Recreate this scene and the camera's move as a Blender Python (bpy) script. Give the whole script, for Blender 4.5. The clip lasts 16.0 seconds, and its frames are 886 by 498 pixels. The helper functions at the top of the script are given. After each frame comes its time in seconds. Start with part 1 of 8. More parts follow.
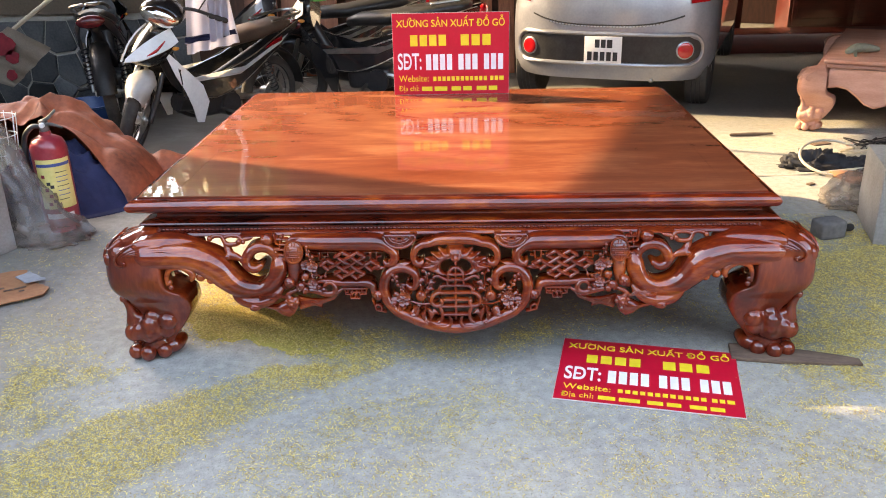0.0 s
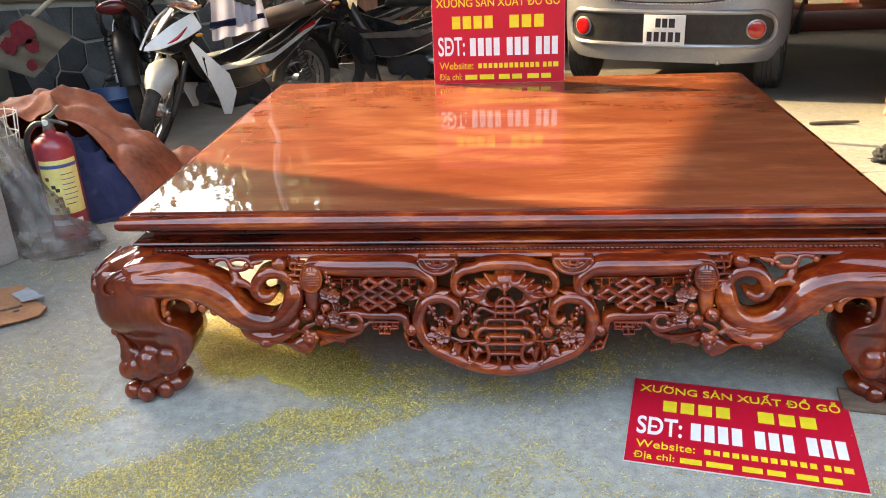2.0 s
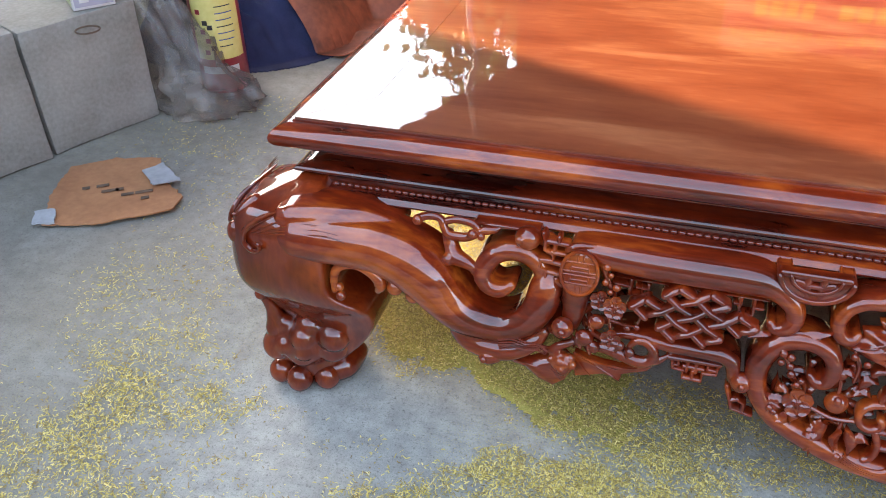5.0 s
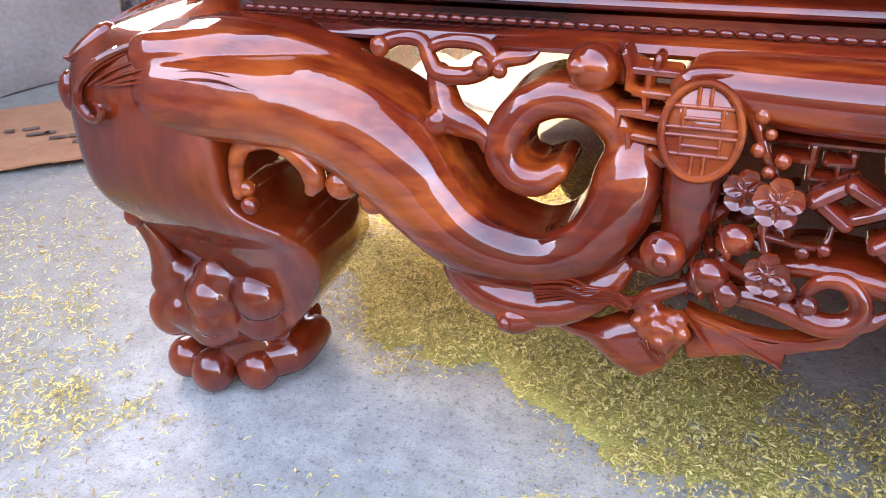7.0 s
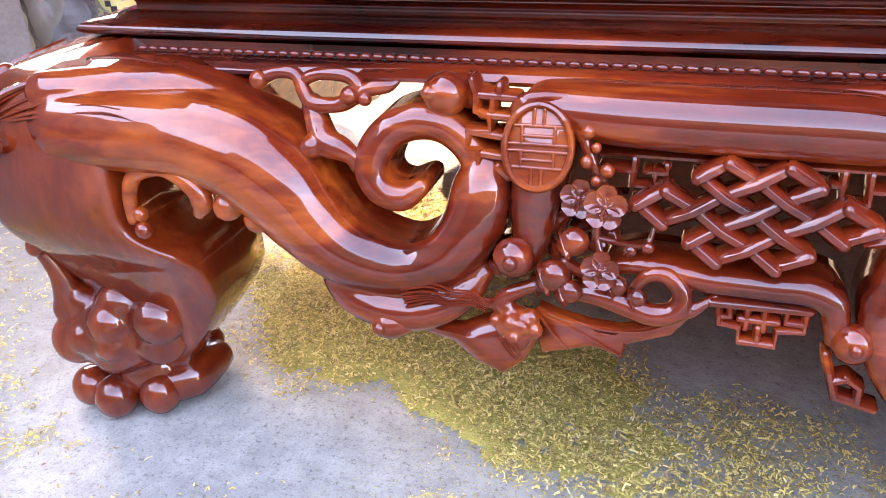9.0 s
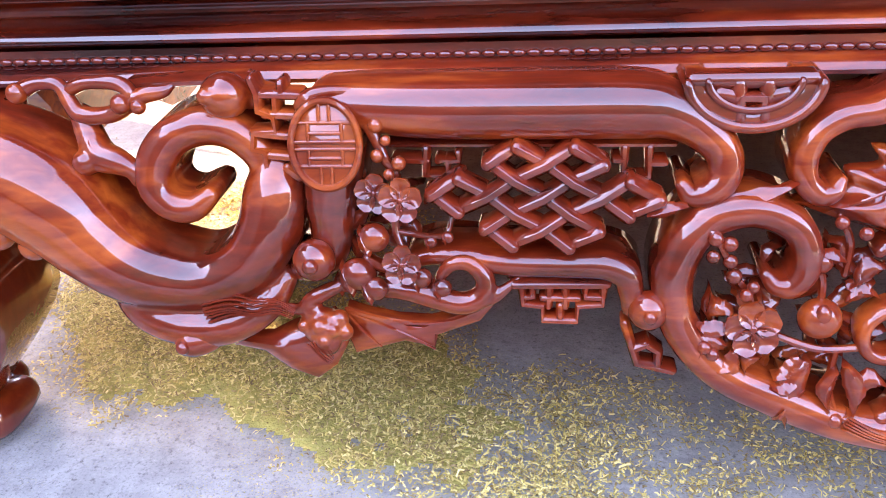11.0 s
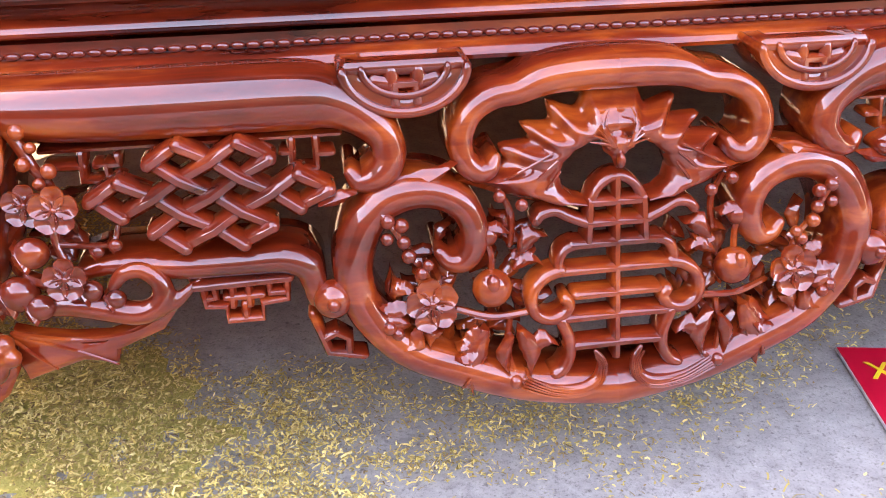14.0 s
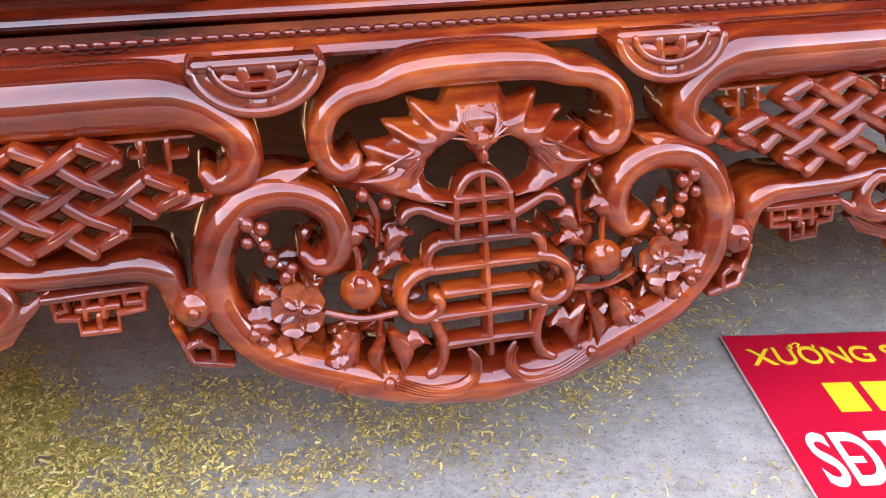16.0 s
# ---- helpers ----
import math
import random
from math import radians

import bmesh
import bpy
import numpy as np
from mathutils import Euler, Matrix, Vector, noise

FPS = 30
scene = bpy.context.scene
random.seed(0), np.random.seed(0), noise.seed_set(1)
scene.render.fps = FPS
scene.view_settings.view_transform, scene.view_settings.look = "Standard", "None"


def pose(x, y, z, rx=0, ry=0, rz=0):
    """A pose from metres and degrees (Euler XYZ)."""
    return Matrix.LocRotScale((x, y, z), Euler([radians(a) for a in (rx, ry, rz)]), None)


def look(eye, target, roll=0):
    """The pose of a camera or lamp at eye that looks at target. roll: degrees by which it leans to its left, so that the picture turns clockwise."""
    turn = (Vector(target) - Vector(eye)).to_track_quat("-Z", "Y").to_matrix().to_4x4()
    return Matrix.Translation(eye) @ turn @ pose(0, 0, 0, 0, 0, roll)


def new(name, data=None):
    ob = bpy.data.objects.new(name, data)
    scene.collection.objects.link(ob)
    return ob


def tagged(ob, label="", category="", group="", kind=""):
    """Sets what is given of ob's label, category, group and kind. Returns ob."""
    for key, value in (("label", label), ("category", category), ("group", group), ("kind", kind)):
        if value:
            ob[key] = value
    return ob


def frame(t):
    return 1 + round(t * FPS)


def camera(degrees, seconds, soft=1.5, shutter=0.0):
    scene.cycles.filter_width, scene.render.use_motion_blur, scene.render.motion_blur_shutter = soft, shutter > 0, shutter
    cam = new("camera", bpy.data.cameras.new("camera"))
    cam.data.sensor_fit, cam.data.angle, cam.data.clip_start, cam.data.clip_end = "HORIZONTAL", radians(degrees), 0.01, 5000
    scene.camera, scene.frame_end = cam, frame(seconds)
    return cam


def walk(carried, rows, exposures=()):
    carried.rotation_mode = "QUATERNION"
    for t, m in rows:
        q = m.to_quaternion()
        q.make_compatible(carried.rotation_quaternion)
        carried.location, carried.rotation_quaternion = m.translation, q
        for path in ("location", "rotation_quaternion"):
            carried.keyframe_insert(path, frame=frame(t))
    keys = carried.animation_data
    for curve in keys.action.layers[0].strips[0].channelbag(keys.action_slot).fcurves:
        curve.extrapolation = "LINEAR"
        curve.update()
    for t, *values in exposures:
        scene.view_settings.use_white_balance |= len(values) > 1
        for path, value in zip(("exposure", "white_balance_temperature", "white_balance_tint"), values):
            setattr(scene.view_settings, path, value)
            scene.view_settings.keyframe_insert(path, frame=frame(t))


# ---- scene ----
cam = camera(56.3, 16.0, 1.0)
PATH = [
    (0, (0.087, -2.326, 1.331), (0.012, -0.475, 0.575), -1.4),
    (0.5, (0.085, -2.29, 1.321), (0.016, -0.45, 0.539), -1.0),
    (1, (0.114, -2.139, 1.299), (0.021, -0.305, 0.506), -1.0),
    (1.5, (0.137, -1.989, 1.298), (-0.011, -0.155, 0.514), -1.9),
    (2, (0.068, -1.885, 1.271), (-0.116, -0.057, 0.48), -2.7),
    (2.5, (-0.067, -1.765, 1.257), (-0.238, 0.058, 0.453), -2.4),
    (3, (-0.139, -1.634, 1.225), (-0.322, 0.161, 0.36), -1.4),
    (3.5, (-0.183, -1.402, 1.209), (-0.457, 0.354, 0.291), -1.9),
    (4, (-0.221, -1.282, 1.198), (-0.613, 0.424, 0.23), -2.1),
    (4.2, (-0.264, -1.238, 1.183), (-0.68, 0.442, 0.18), -1.7),
    (6.3, (-0.399, -0.58, 0.848), (-1.035, 0.841, -0.408), -4.6),
    (6.5, (-0.413, -0.541, 0.77), (-1.064, 0.907, -0.447), -4.6),
    (7, (-0.416, -0.576, 0.619), (-1.115, 0.989, -0.411), -3.7),
    (7.5, (-0.362, -0.63, 0.603), (-1.11, 0.992, -0.297), -3.7),
    (8, (-0.348, -0.634, 0.608), (-1.079, 1.003, -0.277), -3.9),
    (8.2, (-0.344, -0.637, 0.612), (-1.055, 1.007, -0.277), -3.8),
    (10.3, (-0.32, -0.612, 0.622), (-0.675, 1.101, -0.347), -3.0),
    (10.5, (-0.313, -0.61, 0.624), (-0.648, 1.106, -0.348), -3.4),
    (11, (-0.294, -0.597, 0.618), (-0.535, 1.132, -0.358), -3.4),
    (11.5, (-0.276, -0.595, 0.617), (-0.396, 1.142, -0.366), -2.5),
    (12, (-0.262, -0.593, 0.612), (-0.285, 1.143, -0.382), -1.6),
    (12.5, (-0.247, -0.592, 0.606), (-0.182, 1.138, -0.395), -1.2),
    (13, (-0.234, -0.591, 0.608), (-0.078, 1.135, -0.391), -1.1),
    (13.5, (-0.221, -0.595, 0.607), (0.004, 1.128, -0.383), -0.9),
    (14, (-0.211, -0.601, 0.608), (0.065, 1.117, -0.379), -0.6),
    (14.5, (-0.188, -0.602, 0.6), (0.155, 1.102, -0.389), -0.4),
    (15, (-0.171, -0.597, 0.591), (0.242, 1.09, -0.401), -0.0),
    (15.5, (-0.159, -0.601, 0.592), (0.28, 1.085, -0.391), 0.2),
    (16, (-0.157, -0.606, 0.596), (0.281, 1.088, -0.373), 0.0),
]
walk(cam, [(t, look(eye, target, roll)) for t, eye, target, roll in PATH],
     [(0, 3.38, 8800, 15), (1.2, 3.34, 8900, 13), (2.5, 3.32, 9600, 8), (4, 3.26, 9200, 8), (6.5, 3.74, 8000, 22), (7.1, 3.96, 8100, 24), (8, 4.06, 8200, 26), (10.5, 4.23, 8200, 34), (11.3, 4.25, 7100, 38), (12, 4.28, 6900, 46), (13, 4.28, 8200, 43), (14.5, 4.2, 9600, 34), (16, 4.16, 10300, 32)])

# ---- world and sun ----
SUN = Vector((-0.606, 0.248, 0.377)).normalized()
world = bpy.data.worlds.new("sky")
scene.world = world
world.use_nodes = True
wn = world.node_tree
sky = wn.nodes.new("ShaderNodeTexSky")
sky.sky_type, sky.sun_disc = "NISHITA", False
sky.sun_elevation, sky.sun_rotation = math.asin(SUN.z), math.atan2(SUN.x, SUN.y)
sky.air_density, sky.dust_density, sky.ozone_density = 1.0, 1.2, 0.8
wn.nodes["Background"].inputs["Strength"].default_value = 0.2
wn.links.new(sky.outputs["Color"], wn.nodes["Background"].inputs["Color"])
sun = new("sun", bpy.data.lights.new("sun", "SUN"))
sun.data.energy, sun.data.angle, sun.data.color = 1.6, radians(0.8), (1.0, 0.84, 0.6)
sun.matrix_basis = look((-12, 5, 8), (-12 - SUN.x, 5 - SUN.y, 8 - SUN.z))

# ---- materials ----
MATS = {}


def surface(name, dark, light, scale=6.0, stretch=(1, 1, 1), rough=(0.4, 0.6), bump=0.1, fine=60.0, metal=0.0, coat=0.0, warp=0.0, spec=0.5, random_tint=0.0, coat_rough=0.04, bump_scale=None):
    """A procedural surface: two scales of colour variation, uneven roughness and fine relief."""
    if name in MATS:
        return MATS[name]
    m = bpy.data.materials.new(name)
    m.use_nodes = True
    n, link = m.node_tree.nodes, m.node_tree.links.new
    b = n["Principled BSDF"]
    co, mp = n.new("ShaderNodeTexCoord"), n.new("ShaderNodeMapping")
    mp.inputs["Scale"].default_value = stretch
    link(co.outputs["Object"], mp.inputs["Vector"])
    big, small = n.new("ShaderNodeTexNoise"), n.new("ShaderNodeTexNoise")
    for t, s, d in ((big, scale, 5), (small, fine, 3)):
        t.inputs["Scale"].default_value, t.inputs["Detail"].default_value = s, d
        link(mp.outputs["Vector"], t.inputs["Vector"])
    big.inputs["Distortion"].default_value = warp
    mix = n.new("ShaderNodeMix")
    mix.data_type = "FLOAT"
    mix.inputs[0].default_value = 0.35
    link(big.outputs["Fac"], mix.inputs[2])
    link(small.outputs["Fac"], mix.inputs[3])
    ramp = n.new("ShaderNodeValToRGB")
    ramp.color_ramp.elements[0].position, ramp.color_ramp.elements[1].position = 0.33, 0.67
    ramp.color_ramp.elements[0].color, ramp.color_ramp.elements[1].color = (*dark, 1), (*light, 1)
    link(mix.outputs[0], ramp.inputs["Fac"])
    out = ramp.outputs["Color"]
    if random_tint:
        info, hsv, span = n.new("ShaderNodeObjectInfo"), n.new("ShaderNodeHueSaturation"), n.new("ShaderNodeMapRange")
        span.inputs["To Min"].default_value, span.inputs["To Max"].default_value = 1 - random_tint, 1 + random_tint
        link(info.outputs["Random"], span.inputs["Value"])
        link(span.outputs["Result"], hsv.inputs["Value"])
        link(out, hsv.inputs["Color"])
        out = hsv.outputs["Color"]
    link(out, b.inputs["Base Color"])
    rr = n.new("ShaderNodeMapRange")
    rr.inputs["To Min"].default_value, rr.inputs["To Max"].default_value = rough
    link(big.outputs["Fac"], rr.inputs["Value"])
    link(rr.outputs["Result"], b.inputs["Roughness"])
    b.inputs["Metallic"].default_value, b.inputs["Coat Weight"].default_value = metal, coat
    b.inputs["Coat Roughness"].default_value, b.inputs["Specular IOR Level"].default_value = coat_rough, spec
    if bump:
        bp = n.new("ShaderNodeBump")
        bp.inputs["Strength"].default_value, bp.inputs["Distance"].default_value = bump, 0.004
        link((big if bump_scale else small).outputs["Fac"], bp.inputs["Height"])
        link(bp.outputs["Normal"], b.inputs["Normal"])
    MATS[name] = m
    return m


def lacquer(name, dark, mid, light, along, gloss=0.018, swirl=0.0, spread=0.16):
    """Figured hardwood under a thick glossy lacquer; along: stretch of the grain in x, y, z."""
    m = bpy.data.materials.new(name)
    m.use_nodes = True
    n, link = m.node_tree.nodes, m.node_tree.links.new
    b = n["Principled BSDF"]
    co, mp = n.new("ShaderNodeTexCoord"), n.new("ShaderNodeMapping")
    mp.inputs["Scale"].default_value = along
    link(co.outputs["Object"], mp.inputs["Vector"])
    figure, grain, broad = (n.new("ShaderNodeTexNoise") for _ in range(3))
    for t, s, d, w in ((figure, 2.2, 6, 1.4), (grain, 22, 4, 0.5), (broad, 1.3, 3, 0.6)):
        t.inputs["Scale"].default_value, t.inputs["Detail"].default_value, t.inputs["Distortion"].default_value = s, d, w
    link(mp.outputs["Vector"], figure.inputs["Vector"])
    link(mp.outputs["Vector"], grain.inputs["Vector"])
    link(co.outputs["Object"], broad.inputs["Vector"])
    mix = n.new("ShaderNodeMix")
    mix.data_type = "FLOAT"
    mix.inputs[0].default_value = 0.27
    link(figure.outputs["Fac"], mix.inputs[2])
    link(grain.outputs["Fac"], mix.inputs[3])
    mix2 = n.new("ShaderNodeMix")
    mix2.data_type = "FLOAT"
    mix2.inputs[0].default_value = 0.3
    link(mix.outputs[0], mix2.inputs[2])
    link(broad.outputs["Fac"], mix2.inputs[3])
    ramp = n.new("ShaderNodeValToRGB")
    e = ramp.color_ramp.elements
    e[0].position, e[0].color, e[1].position, e[1].color = 0.5 - spread, (*dark, 1), 0.5 + spread, (*light, 1)
    k = e.new(0.5)
    k.color = (*mid, 1)
    fac = mix2.outputs[0]
    if swirl:
        # cathedral figure: warped rings drawn out along the board
        wave, wm, mix3 = n.new("ShaderNodeTexWave"), n.new("ShaderNodeMapping"), n.new("ShaderNodeMix")
        wm.inputs["Scale"].default_value, wm.inputs["Location"].default_value = (0.55, 1.0, 1.0), (-0.3, -1.25, 0)
        link(co.outputs["Object"], wm.inputs["Vector"])
        link(wm.outputs["Vector"], wave.inputs["Vector"])
        wave.wave_type, wave.rings_direction = "RINGS", "Z"
        wave.inputs["Scale"].default_value, wave.inputs["Distortion"].default_value = 2.2, 9.0
        wave.inputs["Detail"].default_value, wave.inputs["Detail Scale"].default_value, wave.inputs["Detail Roughness"].default_value = 3.0, 0.8, 0.62
        mix3.data_type = "FLOAT"
        mix3.inputs[0].default_value = swirl
        span = n.new("ShaderNodeMapRange")
        span.inputs["To Min"].default_value, span.inputs["To Max"].default_value = 0.3, 0.68
        link(wave.outputs["Fac"], span.inputs["Value"])
        link(fac, mix3.inputs[2])
        link(span.outputs["Result"], mix3.inputs[3])
        fac = mix3.outputs[0]
    link(fac, ramp.inputs["Fac"])
    link(ramp.outputs["Color"], b.inputs["Base Color"])
    b.inputs["Roughness"].default_value, b.inputs["Coat Weight"].default_value, b.inputs["Specular IOR Level"].default_value = 0.5, 1.0, 0.06
    b.inputs["Coat Roughness"].default_value, b.inputs["Coat IOR"].default_value = gloss, 1.70
    orange, bp = n.new("ShaderNodeTexNoise"), n.new("ShaderNodeBump")
    orange.inputs["Scale"].default_value, orange.inputs["Detail"].default_value = 14, 2
    link(co.outputs["Object"], orange.inputs["Vector"])
    bp.inputs["Strength"].default_value, bp.inputs["Distance"].default_value = 0.12, 0.002
    link(orange.outputs["Fac"], bp.inputs["Height"])
    link(bp.outputs["Normal"], b.inputs["Coat Normal"])
    MATS[name] = m
    return m


def glass(name, tint=(0.9, 0.95, 0.95), rough=0.02):
    m = bpy.data.materials.new(name)
    m.use_nodes = True
    b = m.node_tree.nodes["Principled BSDF"]
    b.inputs["Base Color"].default_value, b.inputs["Roughness"].default_value = (*tint, 1), rough
    b.inputs["Transmission Weight"].default_value, b.inputs["IOR"].default_value = 1.0, 1.45
    MATS[name] = m
    return m


# ---- mesh helpers ----
def finish(bm, name, material, parent=None, label="", smooth=True, angle=40):
    me = bpy.data.meshes.new(name)
    bmesh.ops.recalc_face_normals(bm, faces=bm.faces)
    bm.to_mesh(me)
    bm.free()
    me.materials.append(material)
    if smooth:
        me.polygons.foreach_set("use_smooth", [True] * len(me.polygons))
        me.set_sharp_from_angle(angle=radians(angle))
    ob = new(name, me)
    ob.parent = parent
    if label:
        tagged(ob, label)
    return ob


def part(name, bm, material, parent, label="", smooth=True, angle=40):
    return finish(bm, name, material, parent, label, smooth, angle)


def empty(name, label, category, group="", kind="", at=None):
    ob = new(name)
    ob.empty_display_size = 0.1
    if at is not None:
        ob.matrix_basis = at
    return tagged(ob, label, category, group, kind)


def box(bm, lo, hi, bevel=0.0, m=None, seg=2):
    r = bmesh.ops.create_cube(bm, size=1)
    v = r["verts"]
    for p in v:
        p.co = Vector([lo[i] + (p.co[i] + 0.5) * (hi[i] - lo[i]) for i in range(3)])
    if bevel:
        es = list({e for p in v for e in p.link_edges})
        out = bmesh.ops.bevel(bm, geom=es, offset=bevel, segments=seg, affect="EDGES", profile=0.5)
        v = list({p for f in out["faces"] for p in f.verts} | {p for p in v if p.is_valid})
    if m is not None:
        bmesh.ops.transform(bm, matrix=m, verts=v)
    return v


def smooth_path(pts, steps=6, closed=False):
    """Catmull-Rom through rows of any width."""
    p = [np.array(q, float) for q in pts]
    n, out = len(p), []
    for i in range(n if closed else n - 1):
        a, b, c, d = (p[(i - 1) % n], p[i], p[(i + 1) % n], p[(i + 2) % n]) if closed else (p[max(i - 1, 0)], p[i], p[i + 1], p[min(i + 2, n - 1)])
        for k in range(steps):
            t = k / steps
            out.append(0.5 * (2 * b + (c - a) * t + (2 * a - 5 * b + 4 * c - d) * t * t + (3 * b - a - 3 * c + d) * t ** 3))
    if not closed:
        out.append(p[-1])
    return out


def tube(bm, rows, seg=12, steps=6, closed=False, flat=1.0, straight=False, up=(0, -1, 0), square=0.0, deep=0.0):
    """A round bar along rows of x, y, z, radius; flat scales it along up; deep draws its back out in +y. Ends are domed."""
    rows = [np.array(r, float) for r in rows] if straight else smooth_path(rows, steps, closed)
    n, rings, up = len(rows), [], Vector(up)
    if not closed:
        for end, nxt, front in ((0, 1, True), (-1, -2, False)):
            a, b = rows[end], rows[nxt]
            d = a[:3] - b[:3]
            d /= max(np.linalg.norm(d), 1e-9)
            dome = [np.array([*(a[:3] + d * a[3] * math.sin(q)), a[3] * max(math.cos(q), 0.02)]) for q in (0.6, 1.1, 1.5)]
            rows = dome[::-1] + rows if front else rows + dome
        n = len(rows)
    for i, r in enumerate(rows):
        a, b = rows[(i - 1) % n if closed else max(i - 1, 0)], rows[(i + 1) % n if closed else min(i + 1, n - 1)]
        d = Vector((b - a)[:3]).normalized()
        s = d.cross(up)
        s = s.normalized() if s.length > 1e-4 else d.orthogonal().normalized()
        t = s.cross(d)
        ring = []
        for k in range(seg):
            q = 2 * math.pi * k / seg + (math.pi / seg if square else 0)
            c, e = math.cos(q), math.sin(q)
            if square:
                f = 1 / max(abs(c), abs(e)) ** square
                c, e = c * f, e * f
            off = s * (c * r[3]) + t * (e * r[3] * flat)
            if deep and off.y > -1e-6:
                off.y = deep + 0.3 * off.y
            ring.append(bm.verts.new(Vector(r[:3]) + off))
        rings.append(ring)
    for i in range(n if closed else n - 1):
        a, b = rings[i], rings[(i + 1) % n]
        for k in range(seg):
            bm.faces.new((a[k], a[(k + 1) % seg], b[(k + 1) % seg], b[k]))
    if not closed:
        bm.faces.new(rings[0][::-1])
        bm.faces.new(rings[-1])


def ball(bm, c, r, sx=1, sy=1, sz=1, u=14, v=9, m=None):
    mat4 = Matrix.Translation(c) @ (m or Matrix()) @ Matrix.Diagonal((r * sx, r * sy, r * sz, 1))
    bmesh.ops.create_uvsphere(bm, u_segments=u, v_segments=v, radius=1, matrix=mat4)


def cyl(bm, a, b, r1, r2=None, seg=16, caps=True):
    """A straight round bar or cone from a to b."""
    a, b = Vector(a), Vector(b)
    d = b - a
    m = Matrix.Translation((a + b) / 2) @ d.to_track_quat("Z", "Y").to_matrix().to_4x4()
    bmesh.ops.create_cone(bm, cap_ends=caps, segments=seg, radius1=r1, radius2=r1 if r2 is None else r2, depth=d.length, matrix=m)


def lathe(bm, prof, c=(0, 0, 0), seg=24, m=None):
    """Turns a profile of radius, height about z."""
    m = Matrix.Translation(c) @ (m or Matrix())
    rings = []
    for r, h in prof:
        rings.append([bm.verts.new(m @ Vector((max(r, 1e-4) * math.cos(2 * math.pi * k / seg), max(r, 1e-4) * math.sin(2 * math.pi * k / seg), h))) for k in range(seg)])
    for a, b in zip(rings, rings[1:]):
        for k in range(seg):
            bm.faces.new((a[k], a[(k + 1) % seg], b[(k + 1) % seg], b[k]))
    bm.faces.new(rings[0][::-1])
    bm.faces.new(rings[-1])


def loft(bm, rings, cap=True, closed=True):
    vs = [[bm.verts.new(p) for p in r] for r in rings]
    for a, b in zip(vs, vs[1:]):
        n = len(a)
        for k in range(n if closed else n - 1):
            bm.faces.new((a[k], a[(k + 1) % n], b[(k + 1) % n], b[k]))
    if cap:
        bm.faces.new(vs[0][::-1])
        bm.faces.new(vs[-1])
    return vs


def plate(bm, outline, put, w0, w1, bevel=0.004, swell=0.0):
    """A carved board: an outline in the plane, from depth w0 to w1, with eased front edges; put maps u, v, w to the world."""
    o = [Vector((u, v)) for u, v in outline]
    n = len(o)
    area = sum(o[i].x * o[(i + 1) % n].y - o[(i + 1) % n].x * o[i].y for i in range(n))
    sign = 1 if area > 0 else -1
    inner = []
    for i in range(n):
        d = (o[(i + 1) % n] - o[i - 1]).normalized()
        inner.append(o[i] + Vector((-d.y, d.x)) * bevel * sign)
    mid = sum(o, Vector((0, 0))) / n
    rings = [[put(p.x, p.y, w0) for p in o], [put(p.x, p.y, w1 - bevel) for p in o], [put(p.x, p.y, w1) for p in inner]]
    if swell:
        rings.append([put(*(p.lerp(mid, 0.45)), w1 + swell * 0.8) for p in inner])
        rings.append([put(*(p.lerp(mid, 0.8)), w1 + swell) for p in inner])
    loft(bm, rings)


def lettering(text, size, material, parent, m, name="lettering", bold=0.0, width=None, align="CENTER", depth=0.0006):
    """Flat letters in Blender's own font, as a mesh."""
    cu = bpy.data.curves.new(name, "FONT")
    cu.body, cu.size, cu.align_x, cu.align_y, cu.offset, cu.extrude = text, size, align, "CENTER", bold, depth
    tmp = bpy.data.objects.new(name, cu)
    me = bpy.data.meshes.new_from_object(tmp)
    bpy.data.objects.remove(tmp)
    if width and len(me.vertices):
        xs = [v.co.x for v in me.vertices]
        me.transform(Matrix.Diagonal((width / (max(xs) - min(xs)), 1, 1, 1)))
    me.transform(m)
    me.materials.clear()
    me.materials.append(material)
    ob = new(name, me)
    ob.parent = parent
    return ob

WOOD = lacquer("lacquered_wood_long_grain", (0.030, 0.0022, 0.0010), (0.185, 0.0165, 0.0036), (0.52, 0.098, 0.0130), (1.0, 4.0, 4.0), spread=0.14)
WOOD_UP = lacquer("lacquered_wood_upright_grain", (0.06, 0.0046, 0.0014), (0.145, 0.0135, 0.0027), (0.30, 0.042, 0.008), (4.0, 4.0, 1.3))
WOOD_TOP = lacquer("lacquered_wood_figured_top", (0.165, 0.034, 0.014), (0.235, 0.060, 0.026), (0.38, 0.14, 0.064), (0.8, 3.6, 3.6), 0.02, 0.17)
RAW = surface("raw_sanded_wood", (0.46, 0.205, 0.135), (0.62, 0.335, 0.245), 5, (1, 4, 4), (0.55, 0.7), 0.1)
BOARD = surface("rough_red_board", (0.16, 0.05, 0.025), (0.34, 0.13, 0.07), 7, (6, 6, 1), (0.5, 0.7), 0.2, random_tint=0.35)
CONCRETE_BLOCK = surface("weathered_cement", (0.2, 0.19, 0.17), (0.36, 0.345, 0.32), 5, (1, 1, 1), (0.75, 0.9), 0.25, 90)
CARD = surface("torn_cardboard", (0.34, 0.14, 0.065), (0.5, 0.23, 0.11), 9, (1, 1, 1), (0.7, 0.85), 0.15)
GREY_PAPER = surface("grey_paper", (0.3, 0.32, 0.34), (0.45, 0.47, 0.5), 20, (1, 1, 1), (0.6, 0.8), 0.1)
